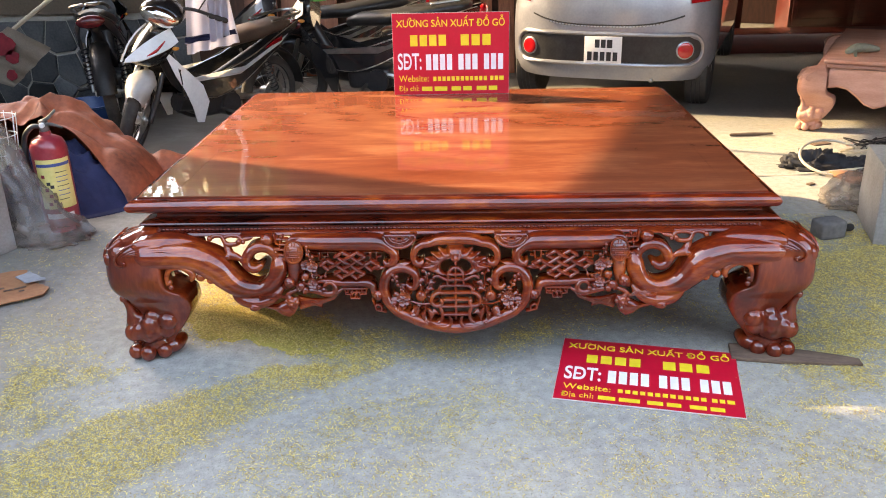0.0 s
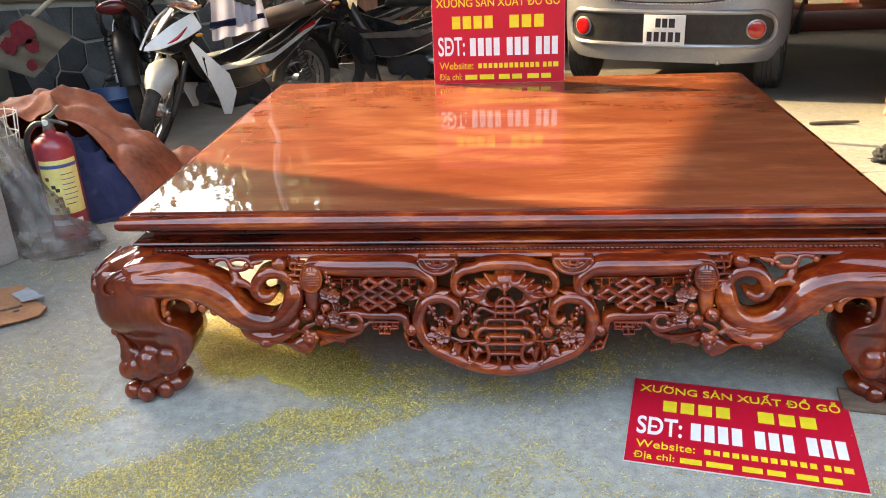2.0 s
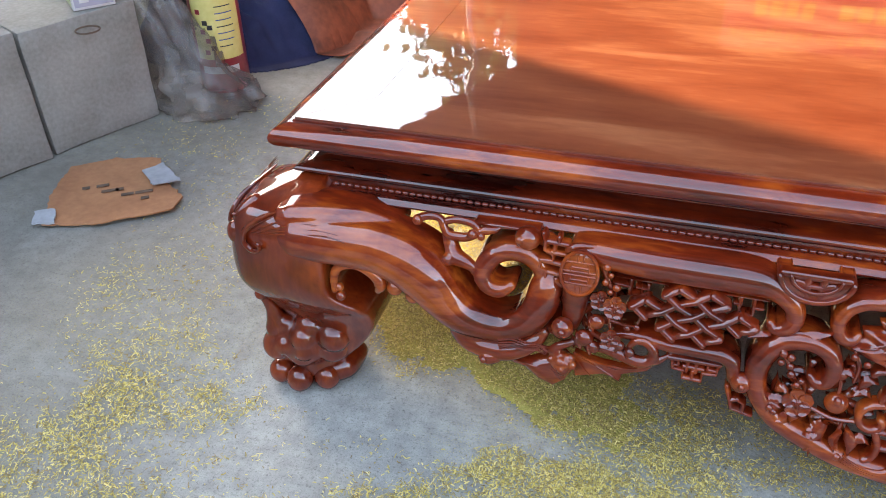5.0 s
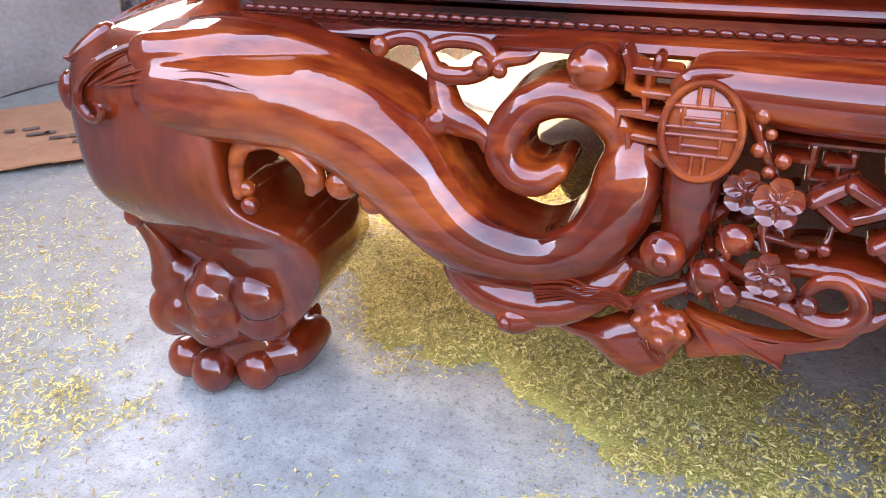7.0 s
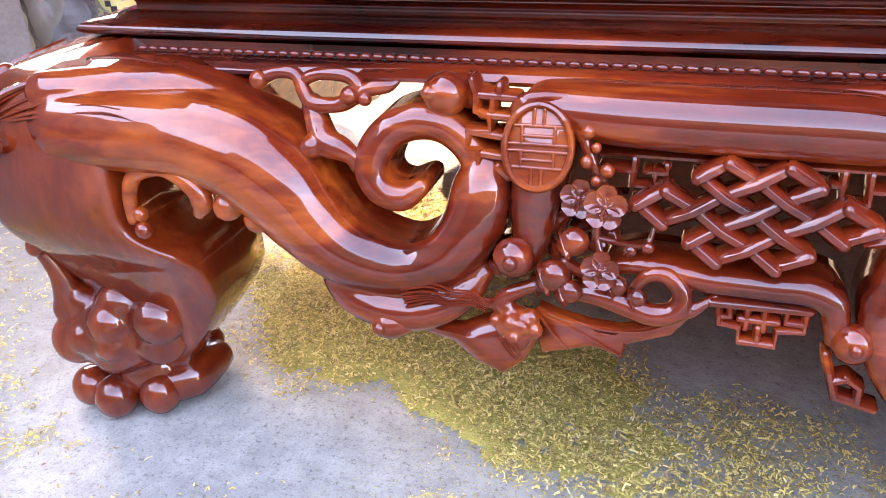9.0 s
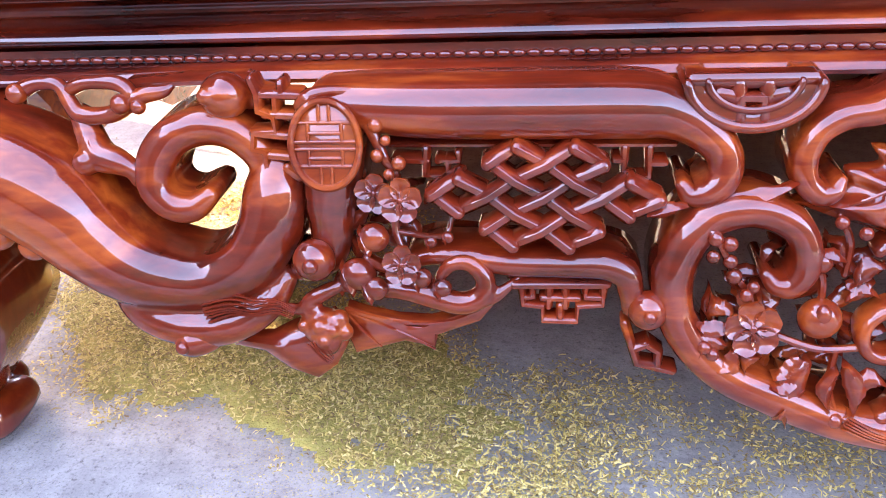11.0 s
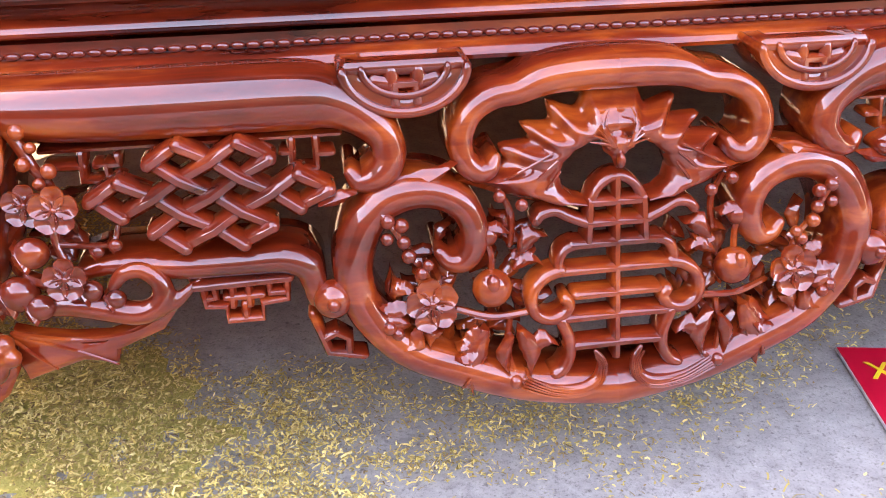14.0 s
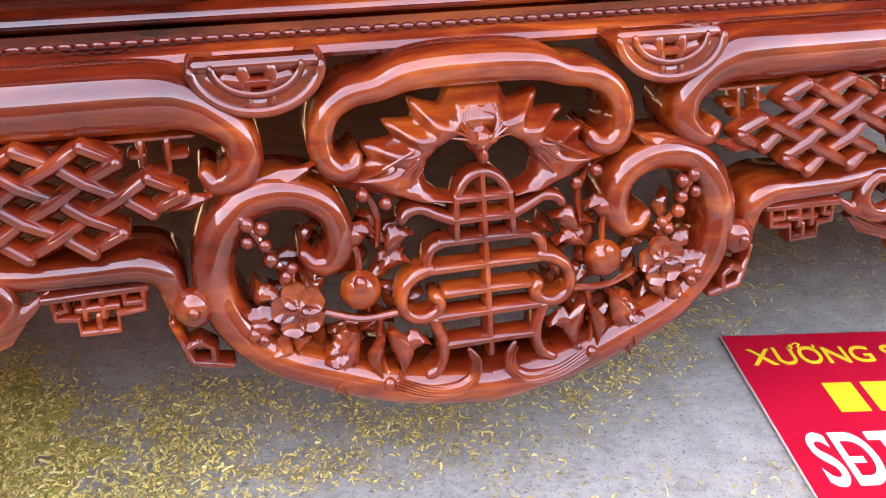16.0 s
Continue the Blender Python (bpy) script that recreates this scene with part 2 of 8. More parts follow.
RED_PAINT = surface("red_enamel", (0.23, 0.014, 0.026), (0.36, 0.042, 0.055), 9, (1, 1, 1), (0.25, 0.4), 0.05, coat=0.4)
SIGN_RED = surface("printed_red_sheet", (0.56, 0.007, 0.026), (0.64, 0.01, 0.034), 8, (1, 1, 1), (0.3, 0.4), 0.03)
YELLOW_PRINT = surface("yellow_print", (0.82, 0.6, 0.03), (0.88, 0.66, 0.05), 30, rough=(0.35, 0.4), bump=0)
WHITE_PRINT = surface("white_print", (0.78, 0.76, 0.76), (0.84, 0.83, 0.82), 30, rough=(0.35, 0.4), bump=0)
WHITE_PLASTIC = surface("white_plastic", (0.62, 0.62, 0.6), (0.76, 0.76, 0.74), 9, rough=(0.25, 0.4), bump=0.03, coat=0.5)
BLACK_PLASTIC = surface("black_plastic", (0.012, 0.012, 0.013), (0.03, 0.03, 0.032), 15, rough=(0.3, 0.5), bump=0.05)
GLOSS_BLACK = surface("gloss_black_paint", (0.008, 0.008, 0.009), (0.016, 0.016, 0.018), 10, rough=(0.2, 0.3), bump=0, coat=1.0)
RUBBER = surface("dusty_rubber", (0.016, 0.015, 0.014), (0.05, 0.045, 0.04), 14, rough=(0.75, 0.9), bump=0.2)
STEEL = surface("dull_steel", (0.35, 0.35, 0.35), (0.55, 0.54, 0.52), 18, rough=(0.25, 0.45), bump=0.05, metal=1.0)
CHROME = surface("chrome", (0.7, 0.7, 0.7), (0.8, 0.8, 0.8), 8, rough=(0.08, 0.15), bump=0, metal=1.0)
SILVER = surface("silver_car_paint", (0.27, 0.28, 0.31), (0.36, 0.37, 0.40), 6, rough=(0.3, 0.38), bump=0, metal=0.55, coat=1.0)
RED_LENS = surface("red_lens", (0.4, 0.006, 0.01), (0.55, 0.012, 0.018), 20, rough=(0.12, 0.2), bump=0, coat=1.0)
AMBER = surface("amber_lens", (0.6, 0.2, 0.03), (0.75, 0.3, 0.05), 20, rough=(0.12, 0.2), bump=0, coat=1.0)
ORANGE_TARP = surface("faded_orange_tarpaulin", (0.15, 0.045, 0.025), (0.50, 0.135, 0.062), 4, rough=(0.5, 0.7), bump=0.3, fine=40)
NAVY_CLOTH = surface("navy_cloth", (0.01, 0.014, 0.05), (0.03, 0.04, 0.11), 8, rough=(0.85, 0.95), bump=0.3, fine=300)
BLACK_CLOTH = surface("black_cloth", (0.01, 0.01, 0.012), (0.03, 0.03, 0.034), 12, rough=(0.6, 0.9), bump=0.3, fine=150)
BLUE_PLASTIC = surface("blue_plastic", (0.01, 0.04, 0.13), (0.02, 0.07, 0.2), 8, rough=(0.3, 0.45), bump=0.03)
SEAT = surface("brown_vinyl", (0.05, 0.03, 0.022), (0.11, 0.07, 0.05), 6, rough=(0.4, 0.6), bump=0.15, fine=200)
MALLET = surface("worn_grey_iron", (0.09, 0.085, 0.08), (0.17, 0.16, 0.15), 14, rough=(0.6, 0.8), bump=0.3)
PLANK = surface("dirty_offcut_wood", (0.08, 0.05, 0.035), (0.2, 0.13, 0.09), 10, (1, 5, 5), (0.7, 0.9), 0.3)


# ---- ground ----
def ground_z(x, y):
    """The yard is level round the daybed and falls away gently behind it."""
    return -0.05 * min(max(y - 1.9, 0.0), 7.0)


def concrete():
    m = bpy.data.materials.new("worn_concrete_floor")
    m.use_nodes = True
    n, link = m.node_tree.nodes, m.node_tree.links.new
    b = n["Principled BSDF"]
    co = n.new("ShaderNodeTexCoord")

    def noise_tex(scale, detail, warp=0.0, rough=0.55):
        t = n.new("ShaderNodeTexNoise")
        t.inputs["Scale"].default_value, t.inputs["Detail"].default_value = scale, detail
        t.inputs["Distortion"].default_value, t.inputs["Roughness"].default_value = warp, rough
        link(co.outputs["Object"], t.inputs["Vector"])
        return t.outputs["Fac"]

    def ramp(fac, *stops):
        r = n.new("ShaderNodeValToRGB")
        e = r.color_ramp.elements
        while len(e) < len(stops):
            e.new(0.5)
        for k, (p, c) in zip(e, stops):
            k.position, k.color = p, (*c, 1) if len(c) == 3 else c
        link(fac, r.inputs["Fac"])
        return r.outputs["Color"]

    def mixed(fac, a, c, kind="MIX"):
        x = n.new("ShaderNodeMix")
        x.data_type, x.blend_type = "RGBA", kind
        for s, v in ((x.inputs[0], fac), (x.inputs[6], a), (x.inputs[7], c)):
            if hasattr(v, "links"):
                link(v, s)
            else:
                s.default_value = v if isinstance(v, float) else (*v, 1)
        return x.outputs[2]

    base = ramp(noise_tex(1.1, 7, 0.3), (0.3, (0.29, 0.288, 0.262)), (0.5, (0.345, 0.343, 0.313)), (0.7, (0.395, 0.392, 0.36)))
    mottle = ramp(noise_tex(28, 5), (0.32, (0.80, 0.80, 0.80)), (0.68, (1.12, 1.12, 1.12)))
    base = mixed(1.0, base, mottle, "MULTIPLY")
    pits = ramp(noise_tex(150, 2), (0.62, (1, 1, 1)), (0.70, (0.42, 0.41, 0.39)))
    base = mixed(0.7, base, pits, "MULTIPLY")
    speck = ramp(noise_tex(330, 3, 0, 0.7), (0.34, (0.55, 0.54, 0.52)), (0.45, (1, 1, 1)), (0.60, (1, 1, 1)), (0.70, (1.35, 1.34, 1.3)))
    base = mixed(0.8, base, speck, "MULTIPLY")
    speck2 = ramp(noise_tex(110, 4, 0, 0.75), (0.34, (0.6, 0.59, 0.57)), (0.46, (1, 1, 1)), (0.58, (1, 1, 1)), (0.70, (1.25, 1.24, 1.2)))
    base = mixed(0.8, base, speck2, "MULTIPLY")
    dust = ramp(noise_tex(420, 2), (0.60, (0, 0, 0)), (0.66, (1, 1, 1)))
    patch = ramp(noise_tex(1.7, 5, 0.6), (0.48, (0, 0, 0)), (0.62, (1, 1, 1)))
    both = mixed(1.0, dust, patch, "MULTIPLY")
    base = mixed(both, base, (0.55, 0.46, 0.12))
    # trodden brown dirt over the concrete behind the daybed, with roof shade painted in
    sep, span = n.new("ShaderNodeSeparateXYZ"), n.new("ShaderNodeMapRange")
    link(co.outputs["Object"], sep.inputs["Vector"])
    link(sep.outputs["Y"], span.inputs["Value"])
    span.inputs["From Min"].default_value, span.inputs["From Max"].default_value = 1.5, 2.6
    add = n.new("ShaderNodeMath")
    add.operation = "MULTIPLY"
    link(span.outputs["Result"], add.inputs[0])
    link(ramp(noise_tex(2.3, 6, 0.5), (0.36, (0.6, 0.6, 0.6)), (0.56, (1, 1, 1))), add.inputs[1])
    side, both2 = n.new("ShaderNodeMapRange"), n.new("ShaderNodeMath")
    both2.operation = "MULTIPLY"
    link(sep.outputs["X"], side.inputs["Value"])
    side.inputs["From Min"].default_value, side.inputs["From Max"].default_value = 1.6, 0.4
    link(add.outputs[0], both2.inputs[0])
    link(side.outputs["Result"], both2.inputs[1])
    # past y 3 the dark colour runs on everywhere, standing in for workshop shade
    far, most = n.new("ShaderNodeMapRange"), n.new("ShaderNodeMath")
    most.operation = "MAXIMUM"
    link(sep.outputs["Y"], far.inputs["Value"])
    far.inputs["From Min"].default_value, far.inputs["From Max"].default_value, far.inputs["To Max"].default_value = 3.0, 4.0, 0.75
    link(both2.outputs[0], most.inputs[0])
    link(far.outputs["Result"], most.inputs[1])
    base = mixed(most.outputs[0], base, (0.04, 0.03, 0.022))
    # a film of brown dust on the side where the tools lie
    west, film = n.new("ShaderNodeMapRange"), n.new("ShaderNodeMath")
    film.operation = "MULTIPLY"
    link(sep.outputs["X"], west.inputs["Value"])
    west.inputs["From Min"].default_value, west.inputs["From Max"].default_value, west.inputs["To Max"].default_value = -0.95, -1.75, 0.6
    link(west.outputs["Result"], film.inputs[0])
    link(ramp(noise_tex(3.1, 6, 0.6), (0.3, (0.5, 0.5, 0.5)), (0.55, (1, 1, 1))), film.inputs[1])
    base = mixed(film.outputs[0], base, (0.12, 0.1, 0.075))
    link(base, b.inputs["Base Color"])
    b.inputs["Roughness"].default_value = 0.72
    bp = n.new("ShaderNodeBump")
    bp.inputs["Strength"].default_value, bp.inputs["Distance"].default_value = 0.5, 0.003
    link(noise_tex(60, 6), bp.inputs["Height"])
    link(bp.outputs["Normal"], b.inputs["Normal"])
    return m


bm = bmesh.new()
ys = [-400, -40, -10, -4, 0, 1.5, 1.9, 3, 4, 5, 6, 7, 8.9, 12, 40, 400]
xs = [-400, -40, -10, -4, 0, 1.4, 2.2, 4, 10, 40, 400]
grid = [[bm.verts.new((x, y, ground_z(x, y))) for x in xs] for y in ys]
for a, b in zip(grid, grid[1:]):
    for k in range(len(xs) - 1):
        bm.faces.new((a[k], a[k + 1], b[k + 1], b[k]))
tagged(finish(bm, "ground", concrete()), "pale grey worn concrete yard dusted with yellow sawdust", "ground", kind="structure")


# ---- the lacquered daybed ----
CX, CY = 0.030, 0.880          # its centre line and the middle of its depth
bed = empty("daybed", "carved red-brown lacquered hardwood daybed with lion-paw legs", "daybed")


def put(u, v, w):
    """Front apron: u along it from its middle, v height, w proud of the leaning carved face."""
    return Vector((CX + u, 0.27 * v - 0.080 - w, v + 0.0035))


def rows(pts, mirror=1, w=0.0, r=None):
    """u, v, (w,) radius to world rows."""
    out = []
    for p in pts:
        u, v = p[0] * mirror, p[1]
        ww, rr = (p[2], p[3]) if len(p) == 4 else (w, p[2]) if len(p) == 3 else (w, r)
        out.append((*put(u, v, ww), rr))
    return out


def moulding(name, prof, hx, hy, material, label="", cy=CY, cx=CX, gap=0.0008):
    """Four mitred lengths round the daybed; prof: rows of inset, height from the outer line hx, hy."""
    for side in range(4):
        bm = bmesh.new()
        rings = []
        for e in (-1, 1):
            ring = []
            for d, z in prof:
                ax, ay = hx - d, hy - d
                if side % 2 == 0:
                    s = -1 if side == 0 else 1
                    ring.append(Vector((cx + e * (ax - gap), cy + s * ay, z)))
                else:
                    s = 1 if side == 1 else -1
                    ring.append(Vector((cx + s * ax, cy + e * (ay - gap), z)))
            rings.append(ring)
        loft(bm, rings)
        part(name, bm, material, bed, label, angle=35)


def arc(c0, c1, r0, r1, a0, a1, n=8):
    return [(c0 + r0 * math.cos(radians(a0 + (a1 - a0) * i / n)), c1 + r1 * math.sin(radians(a0 + (a1 - a0) * i / n))) for i in range(n + 1)]


def fused(bm, name, material, parent, voxel=0.0028, smooth=6, label=""):
    """Melts overlapping solids of one carving into a single smooth skin."""
    me = bpy.data.meshes.new(name)
    bmesh.ops.recalc_face_normals(bm, faces=bm.faces)
    bm.to_mesh(me)
    bm.free()
    tmp = bpy.data.objects.new(name, me)
    scene.collection.objects.link(tmp)
    rm = tmp.modifiers.new("melt", "REMESH")
    rm.mode, rm.voxel_size = "VOXEL", voxel
    sm = tmp.modifiers.new("soften", "SMOOTH")
    sm.factor, sm.iterations = 0.5, smooth
    dg = bpy.context.evaluated_depsgraph_get()
    out = bpy.data.meshes.new_from_object(tmp.evaluated_get(dg))
    bpy.data.objects.remove(tmp)
    out.name = name
    out.materials.clear()
    out.materials.append(material)
    out.polygons.foreach_set("use_smooth", [True] * len(out.polygons))
    ob = new(name, out)
    ob.parent = parent
    if label:
        tagged(ob, label)
    return ob


# top: a figured panel in a mitred frame with a fat rounded edge
TOP = 0.528
HX, HY = 1.003, 0.825
FRAME = 0.14
TX = 0.010
moulding("frame_board", [(FRAME, TOP - 0.047), (FRAME, TOP + 0.0002), (0.036, TOP + 0.0002), (0.036, TOP - 0.056), (0.07, TOP - 0.056)], HX, HY, WOOD_TOP, cx=TX)
edge = [(0.0352, TOP - 0.054), (0.0352, TOP - 0.0028), (0.033, TOP - 0.0028), (0.0325, TOP - 0.0065)] + arc(0.030, TOP - 0.0275, -0.030, 0.0215, 84, -70, 14) + [(0.03, TOP - 0.054)]
moulding("edge_moulding", edge, HX, HY, WOOD, cx=TX)
bm = bmesh.new()
box(bm, (TX - HX + FRAME + 0.0006, CY - HY + FRAME + 0.0006, TOP - 0.037), (TX + HX - FRAME - 0.0006, CY + HY - FRAME - 0.0006, TOP))
part("top_panel", bm, WOOD_TOP, bed, "figured orange-red glossy top panel", smooth=False)
# waist: a cove, a small torus and a flat below it
waist = [(0.20, 0.424), (0.20, TOP - 0.0565), (0.056, TOP - 0.0565)] + arc(0.056 - 0.012, 0.459, 0.014, 0.012, 90, -20, 6) + arc(0.036, 0.4430, -0.023, 0.0085, 80, -80, 10) + [(0.034, 0.4335), (0.024, 0.4325), (0.022, 0.424)]
moulding("waist_moulding", waist, HX, HY, WOOD, cx=CX)

# the apron's top rail, behind and under the beads
moulding("apron_rail", [(0.2, 0.388), (0.2, 0.4235), (0.03, 0.4235), (0.006, 0.4215), (-0.004, 0.4185), (-0.008, 0.414), (-0.006, 0.410), (0.0, 0.408), (0.03, 0.407), (0.08, 0.388)], HX - 0.03, HY, WOOD, cx=CX)

# the string of beads under the waist, on all four sides
bead = bmesh.new()
ball(bead, (0, 0, 0), 0.0038, 1.65, 1.0, 0.85, 10, 6)
bead_me = bpy.data.meshes.new("bead")
bead.to_mesh(bead_me)
bead.free()
bead_me.materials.append(WOOD)
bead_me.polygons.foreach_set("use_smooth", [True] * len(bead_me.polygons))
for i in range(152):
    ob = new("bead", bead_me)
    ob.parent = bed
    ob.matrix_basis = pose(CX - 0.915 + 1.83 * i / 151, CY - HY + 0.0155, 0.4255)
for s in (-1, 1):
    bm = bmesh.new()
    for i in range(96):
        ball(bm, (CX + s * (HX - 0.0135), CY - HY + 0.10 + (2 * HY - 0.2) * i / 95, 0.4265), 0.0062, 0.9, 1.15, 0.75, 6, 4)
    tagged(part("bead_string", bm, WOOD, bed), kind="stuff")


# legs: a knee that swells out, a drawn-in ankle and a lion's paw
KNEE = [(0.434, -0.062, 0.02), (0.428, -0.034, 0.02), (0.419, -0.004, 0.022), (0.408, 0.014, 0.026), (0.392, 0.026, 0.034), (0.37, 0.033, 0.042), (0.335, 0.036, 0.048), (0.30, 0.037, 0.05), (0.272, 0.035, 0.048), (0.25, 0.028, 0.045),
        (0.232, 0.018, 0.042), (0.214, 0.007, 0.04), (0.192, -0.002, 0.04), (0.165, -0.014, 0.045), (0.13, -0.024, 0.05), (0.10, -0.030, 0.05), (0.075, -0.036, 0.05), (0.05, -0.044, 0.045), (0.02, -0.05, 0.04), (0.002, -0.052, 0.04)]
INNER = [(0.434, -0.90), (0.40, -0.875), (0.33, -0.868), (0.285, -0.868), (0.268, -0.862), (0.256, -0.845), (0.244, -0.822), (0.225, -0.81), (0.20, -0.807), (0.175, -0.81), (0.145, -0.824), (0.11, -0.848), (0.08, -0.872), (0.05, -0.892), (0.002, -0.90)]


def leg_mesh():
    """The front leg at the left-hand end: a square post with a round outer corner and a hollowed inner one."""
    bm = bmesh.new()
    rings = []
    for z, s, r in smooth_path(KNEE, 4):
        ui = float(np.interp(-z, [-p[0] for p in INNER], [p[1] for p in INNER]))
        xo, yo = -1.0 - s - 0.293 * r, 0.002 - s - 0.293 * r
        yi = yo + (ui - xo)
        cut = float(np.interp(z, [0.0, 0.08, 0.2, 0.27, 0.34], [0.03, 0.045, 0.085, 0.085, 0.03]))
        k = 0.010
        side = [Vector((xo + r - r * math.cos(radians(q)), yo + r - r * math.sin(radians(q)))) for q in (45, 54, 63, 72, 81, 90)]
        bow = 0.007
        for t in (0.2, 0.4, 0.6, 0.8):
            side.append(Vector((xo + r + (ui - k - xo - r) * t, yo - bow * math.sin(math.pi * t))))
        side += [Vector((ui - k + k * math.sin(radians(q)), yo + k - k * math.cos(radians(q)))) for q in (0, 30, 60, 90)]
        depth = max(yi - cut - yo, 0.04)
        side += [Vector((ui, yo + k + (depth - k) * t)) for t in (0.33, 0.66, 1.0)]
        side.append(Vector(((ui + (xo + (ui - xo) - cut)) / 2, (yo + depth + yi) / 2)))
        # the other half mirrors across the leg's diagonal
        other = [Vector((p.y - 1.002, p.x + 1.002)) for p in side]
        ring2 = side + other[::-1][1:-1]
        rings.append([Vector((p.x, p.y, z)) for p in ring2])
    loft(bm, rings)
    return bm


def swap(p):
    """Mirror across the leg's diagonal."""
    return (p[1] - 1.002, p[0] + 1.002, p[2])


KNUCKLES = [(-0.938, 0.008, 0.154, 0.024), (-0.892, 0.010, 0.138, 0.030), (-0.945, -0.006, 0.134, 0.0245), (-0.980, -0.008, 0.113, 0.023), (-0.944, -0.012, 0.108, 0.020), (-0.986, 0.006, 0.148, 0.018), (-0.90, 0.014, 0.104, 0.028), (-0.955, 0.002, 0.088, 0.026)]
TOES = [(-0.966, -0.006, 0.0265, 0.0255), (-0.919, 0.014, 0.0265, 0.0255)]


def leg():
    body = part("leg", leg_mesh(), WOOD_UP, bed, angle=62)
    # the paw: knuckles melted together over a pad
    bm = bmesh.new()
    for (x, y, z, r) in KNUCKLES:
        for f in ((x, y, z), swap((x, y, z))):
            ball(bm, f, 1.1 * r, 1, 1, 0.95, 16, 10)
    ball(bm, (-1.001, -0.001, 0.102), 0.031, 1, 1, 1.05, 18, 12)
    ball(bm, (-1.004, -0.004, 0.142), 0.016, 1, 1, 1.2, 14, 10)
    ball(bm, (-0.961, 0.041, 0.108), 0.070, 1, 1, 0.85, 24, 16)
    ball(bm, (-0.950, 0.052, 0.045), 0.056, 1, 1, 0.75, 24, 16)
    tube(bm, [(-1.015, -0.013, 0.226, 0.007), (-1.008, -0.006, 0.206, 0.010), (-1.002, 0.0, 0.182, 0.014), (-1.0, 0.002, 0.150, 0.020)], 12)
    fused(bm, "paw", WOOD_UP, body, 0.003, 10)
    for (x, y, z, r) in TOES:
        for f in ((x, y, z), swap((x, y, z))):
            bm = bmesh.new()
            ball(bm, f, r, 1, 1, 1.06, 20, 14)
            part("toe", bm, WOOD_UP, body)
    bm = bmesh.new()
    ball(bm, (-1.009, 0.006, 0.0265), 0.0245, 1, 1, 1.06, 20, 14)
    part("toe", bm, WOOD_UP, body)
    # heel pads that run back from the outermost toes
    for flip in (False, True):
        f = swap if flip else (lambda p: p)
        bm = bmesh.new()
        path = [(-0.915, 0.03, 0.030), (-0.894, 0.05, 0.032), (-0.886, 0.085, 0.034)]
        tube(bm, [(*f(p), r) for p, r in zip(path, (0.026, 0.027, 0.022))], 14)
        part("heel_pad", bm, WOOD_UP, body)
    # horn, lip and tendrils carved on the knee
    bm = bmesh.new()
    tube(bm, [(-1.0, 0.002, 0.410, 0.013), (-1.014, -0.012, 0.401, 0.010), (-1.024, -0.022, 0.395, 0.006), (-1.029, -0.027, 0.396, 0.002)], 10)
    part("horn", bm, WOOD_UP, body)
    bm = bmesh.new()
    ball(bm, (-1.029, -0.027, 0.362), 0.0165, 0.9, 0.9, 1.35)
    part("knee_boss", bm, WOOD_UP, body)
    for flip in (False, True):
        f = swap if flip else (lambda p: p)
        bm = bmesh.new()
        path = [(-0.90, -0.008, 0.4215), (-0.94, -0.020, 0.414), (-0.975, -0.036, 0.402), (-0.998, -0.046, 0.383), (-1.002, -0.051, 0.364), (-0.990, -0.055, 0.352), (-0.975, -0.058, 0.353), (-0.970, -0.058, 0.363), (-0.978, -0.056, 0.367)]
        tube(bm, [(*f(p), r) for p, r in zip(path, (0.0015, 0.003, 0.0045, 0.005, 0.005, 0.0045, 0.004, 0.0035, 0.002))], 8, 5)
        part("knee_tendril", bm, WOOD_UP, body)
        for k in range(5):
            bm = bmesh.new()
            path = [(-0.998 + 0.009 * k, -0.046 - 0.001 * k, 0.378 + 0.001 * k), (-0.975 + 0.014 * k, -0.039 - 0.002 * k, 0.396 - 0.002 * k), (-0.935 + 0.02 * k, -0.022 - 0.006 * k, 0.411 - 0.004 * k), (-0.885 + 0.016 * k, -0.014 - 0.009 * k, 0.4155 - 0.006 * k)]
            tube(bm, [(*f(p), r) for p, r in zip(path, (0.0012, 0.0015, 0.0012, 0.0005))], 6, 4)
            part("engraved_hair", bm, WOOD_UP, body)
    bm = bmesh.new()
    ball(bm, (-1.013, -0.011, 0.224), 0.0125)
    part("ankle_knob", bm, WOOD_UP, body)
    return body


front_left = leg()
for o in (front_left, *front_left.children_recursive):
    o.data.transform(Matrix.Translation((-0.004, 0.006, 0)))


def mirrored_copy(ob, m):
    """A mirror-image copy of a part and its pieces, with meshes of its own."""
    made = {}
    for o in (ob, *ob.children_recursive):
        me = o.data.copy()
        me.transform(m)
        me.flip_normals()
        c = new(o.name.split(".")[0], me)
        c.parent = made.get(o.parent, o.parent)
        made[o] = c
    return made[ob]


MX = Matrix.Translation((CX, 0, 0)) @ Matrix.Diagonal((-1, 1, 1, 1)) @ Matrix.Translation((-CX, 0, 0))
MY = Matrix.Translation((0, CY, 0)) @ Matrix.Diagonal((1, -1, 1, 1)) @ Matrix.Translation((0, -CY, 0))
front_right = mirrored_copy(front_left, MX)
back_left = mirrored_copy(front_left, MY)
back_right = mirrored_copy(front_right, MY)


DEEP = 0.045    # how far back the open fretwork is cut


def carve(name, bm, material=None, angle=45):
    return part(name, bm, material or WOOD, bed, angle=angle)


def bar(bm, pts, r, w, mirror=1, closed=False, flat=1.0, deep=0.012):
    """A square-section fret bar through corners in the plane."""
    tube(bm, rows([(*p, w, r) for p in pts], mirror), 8, closed=closed, straight=True, flat=flat, square=0.55, deep=0.0 if r < 0.0025 else deep)


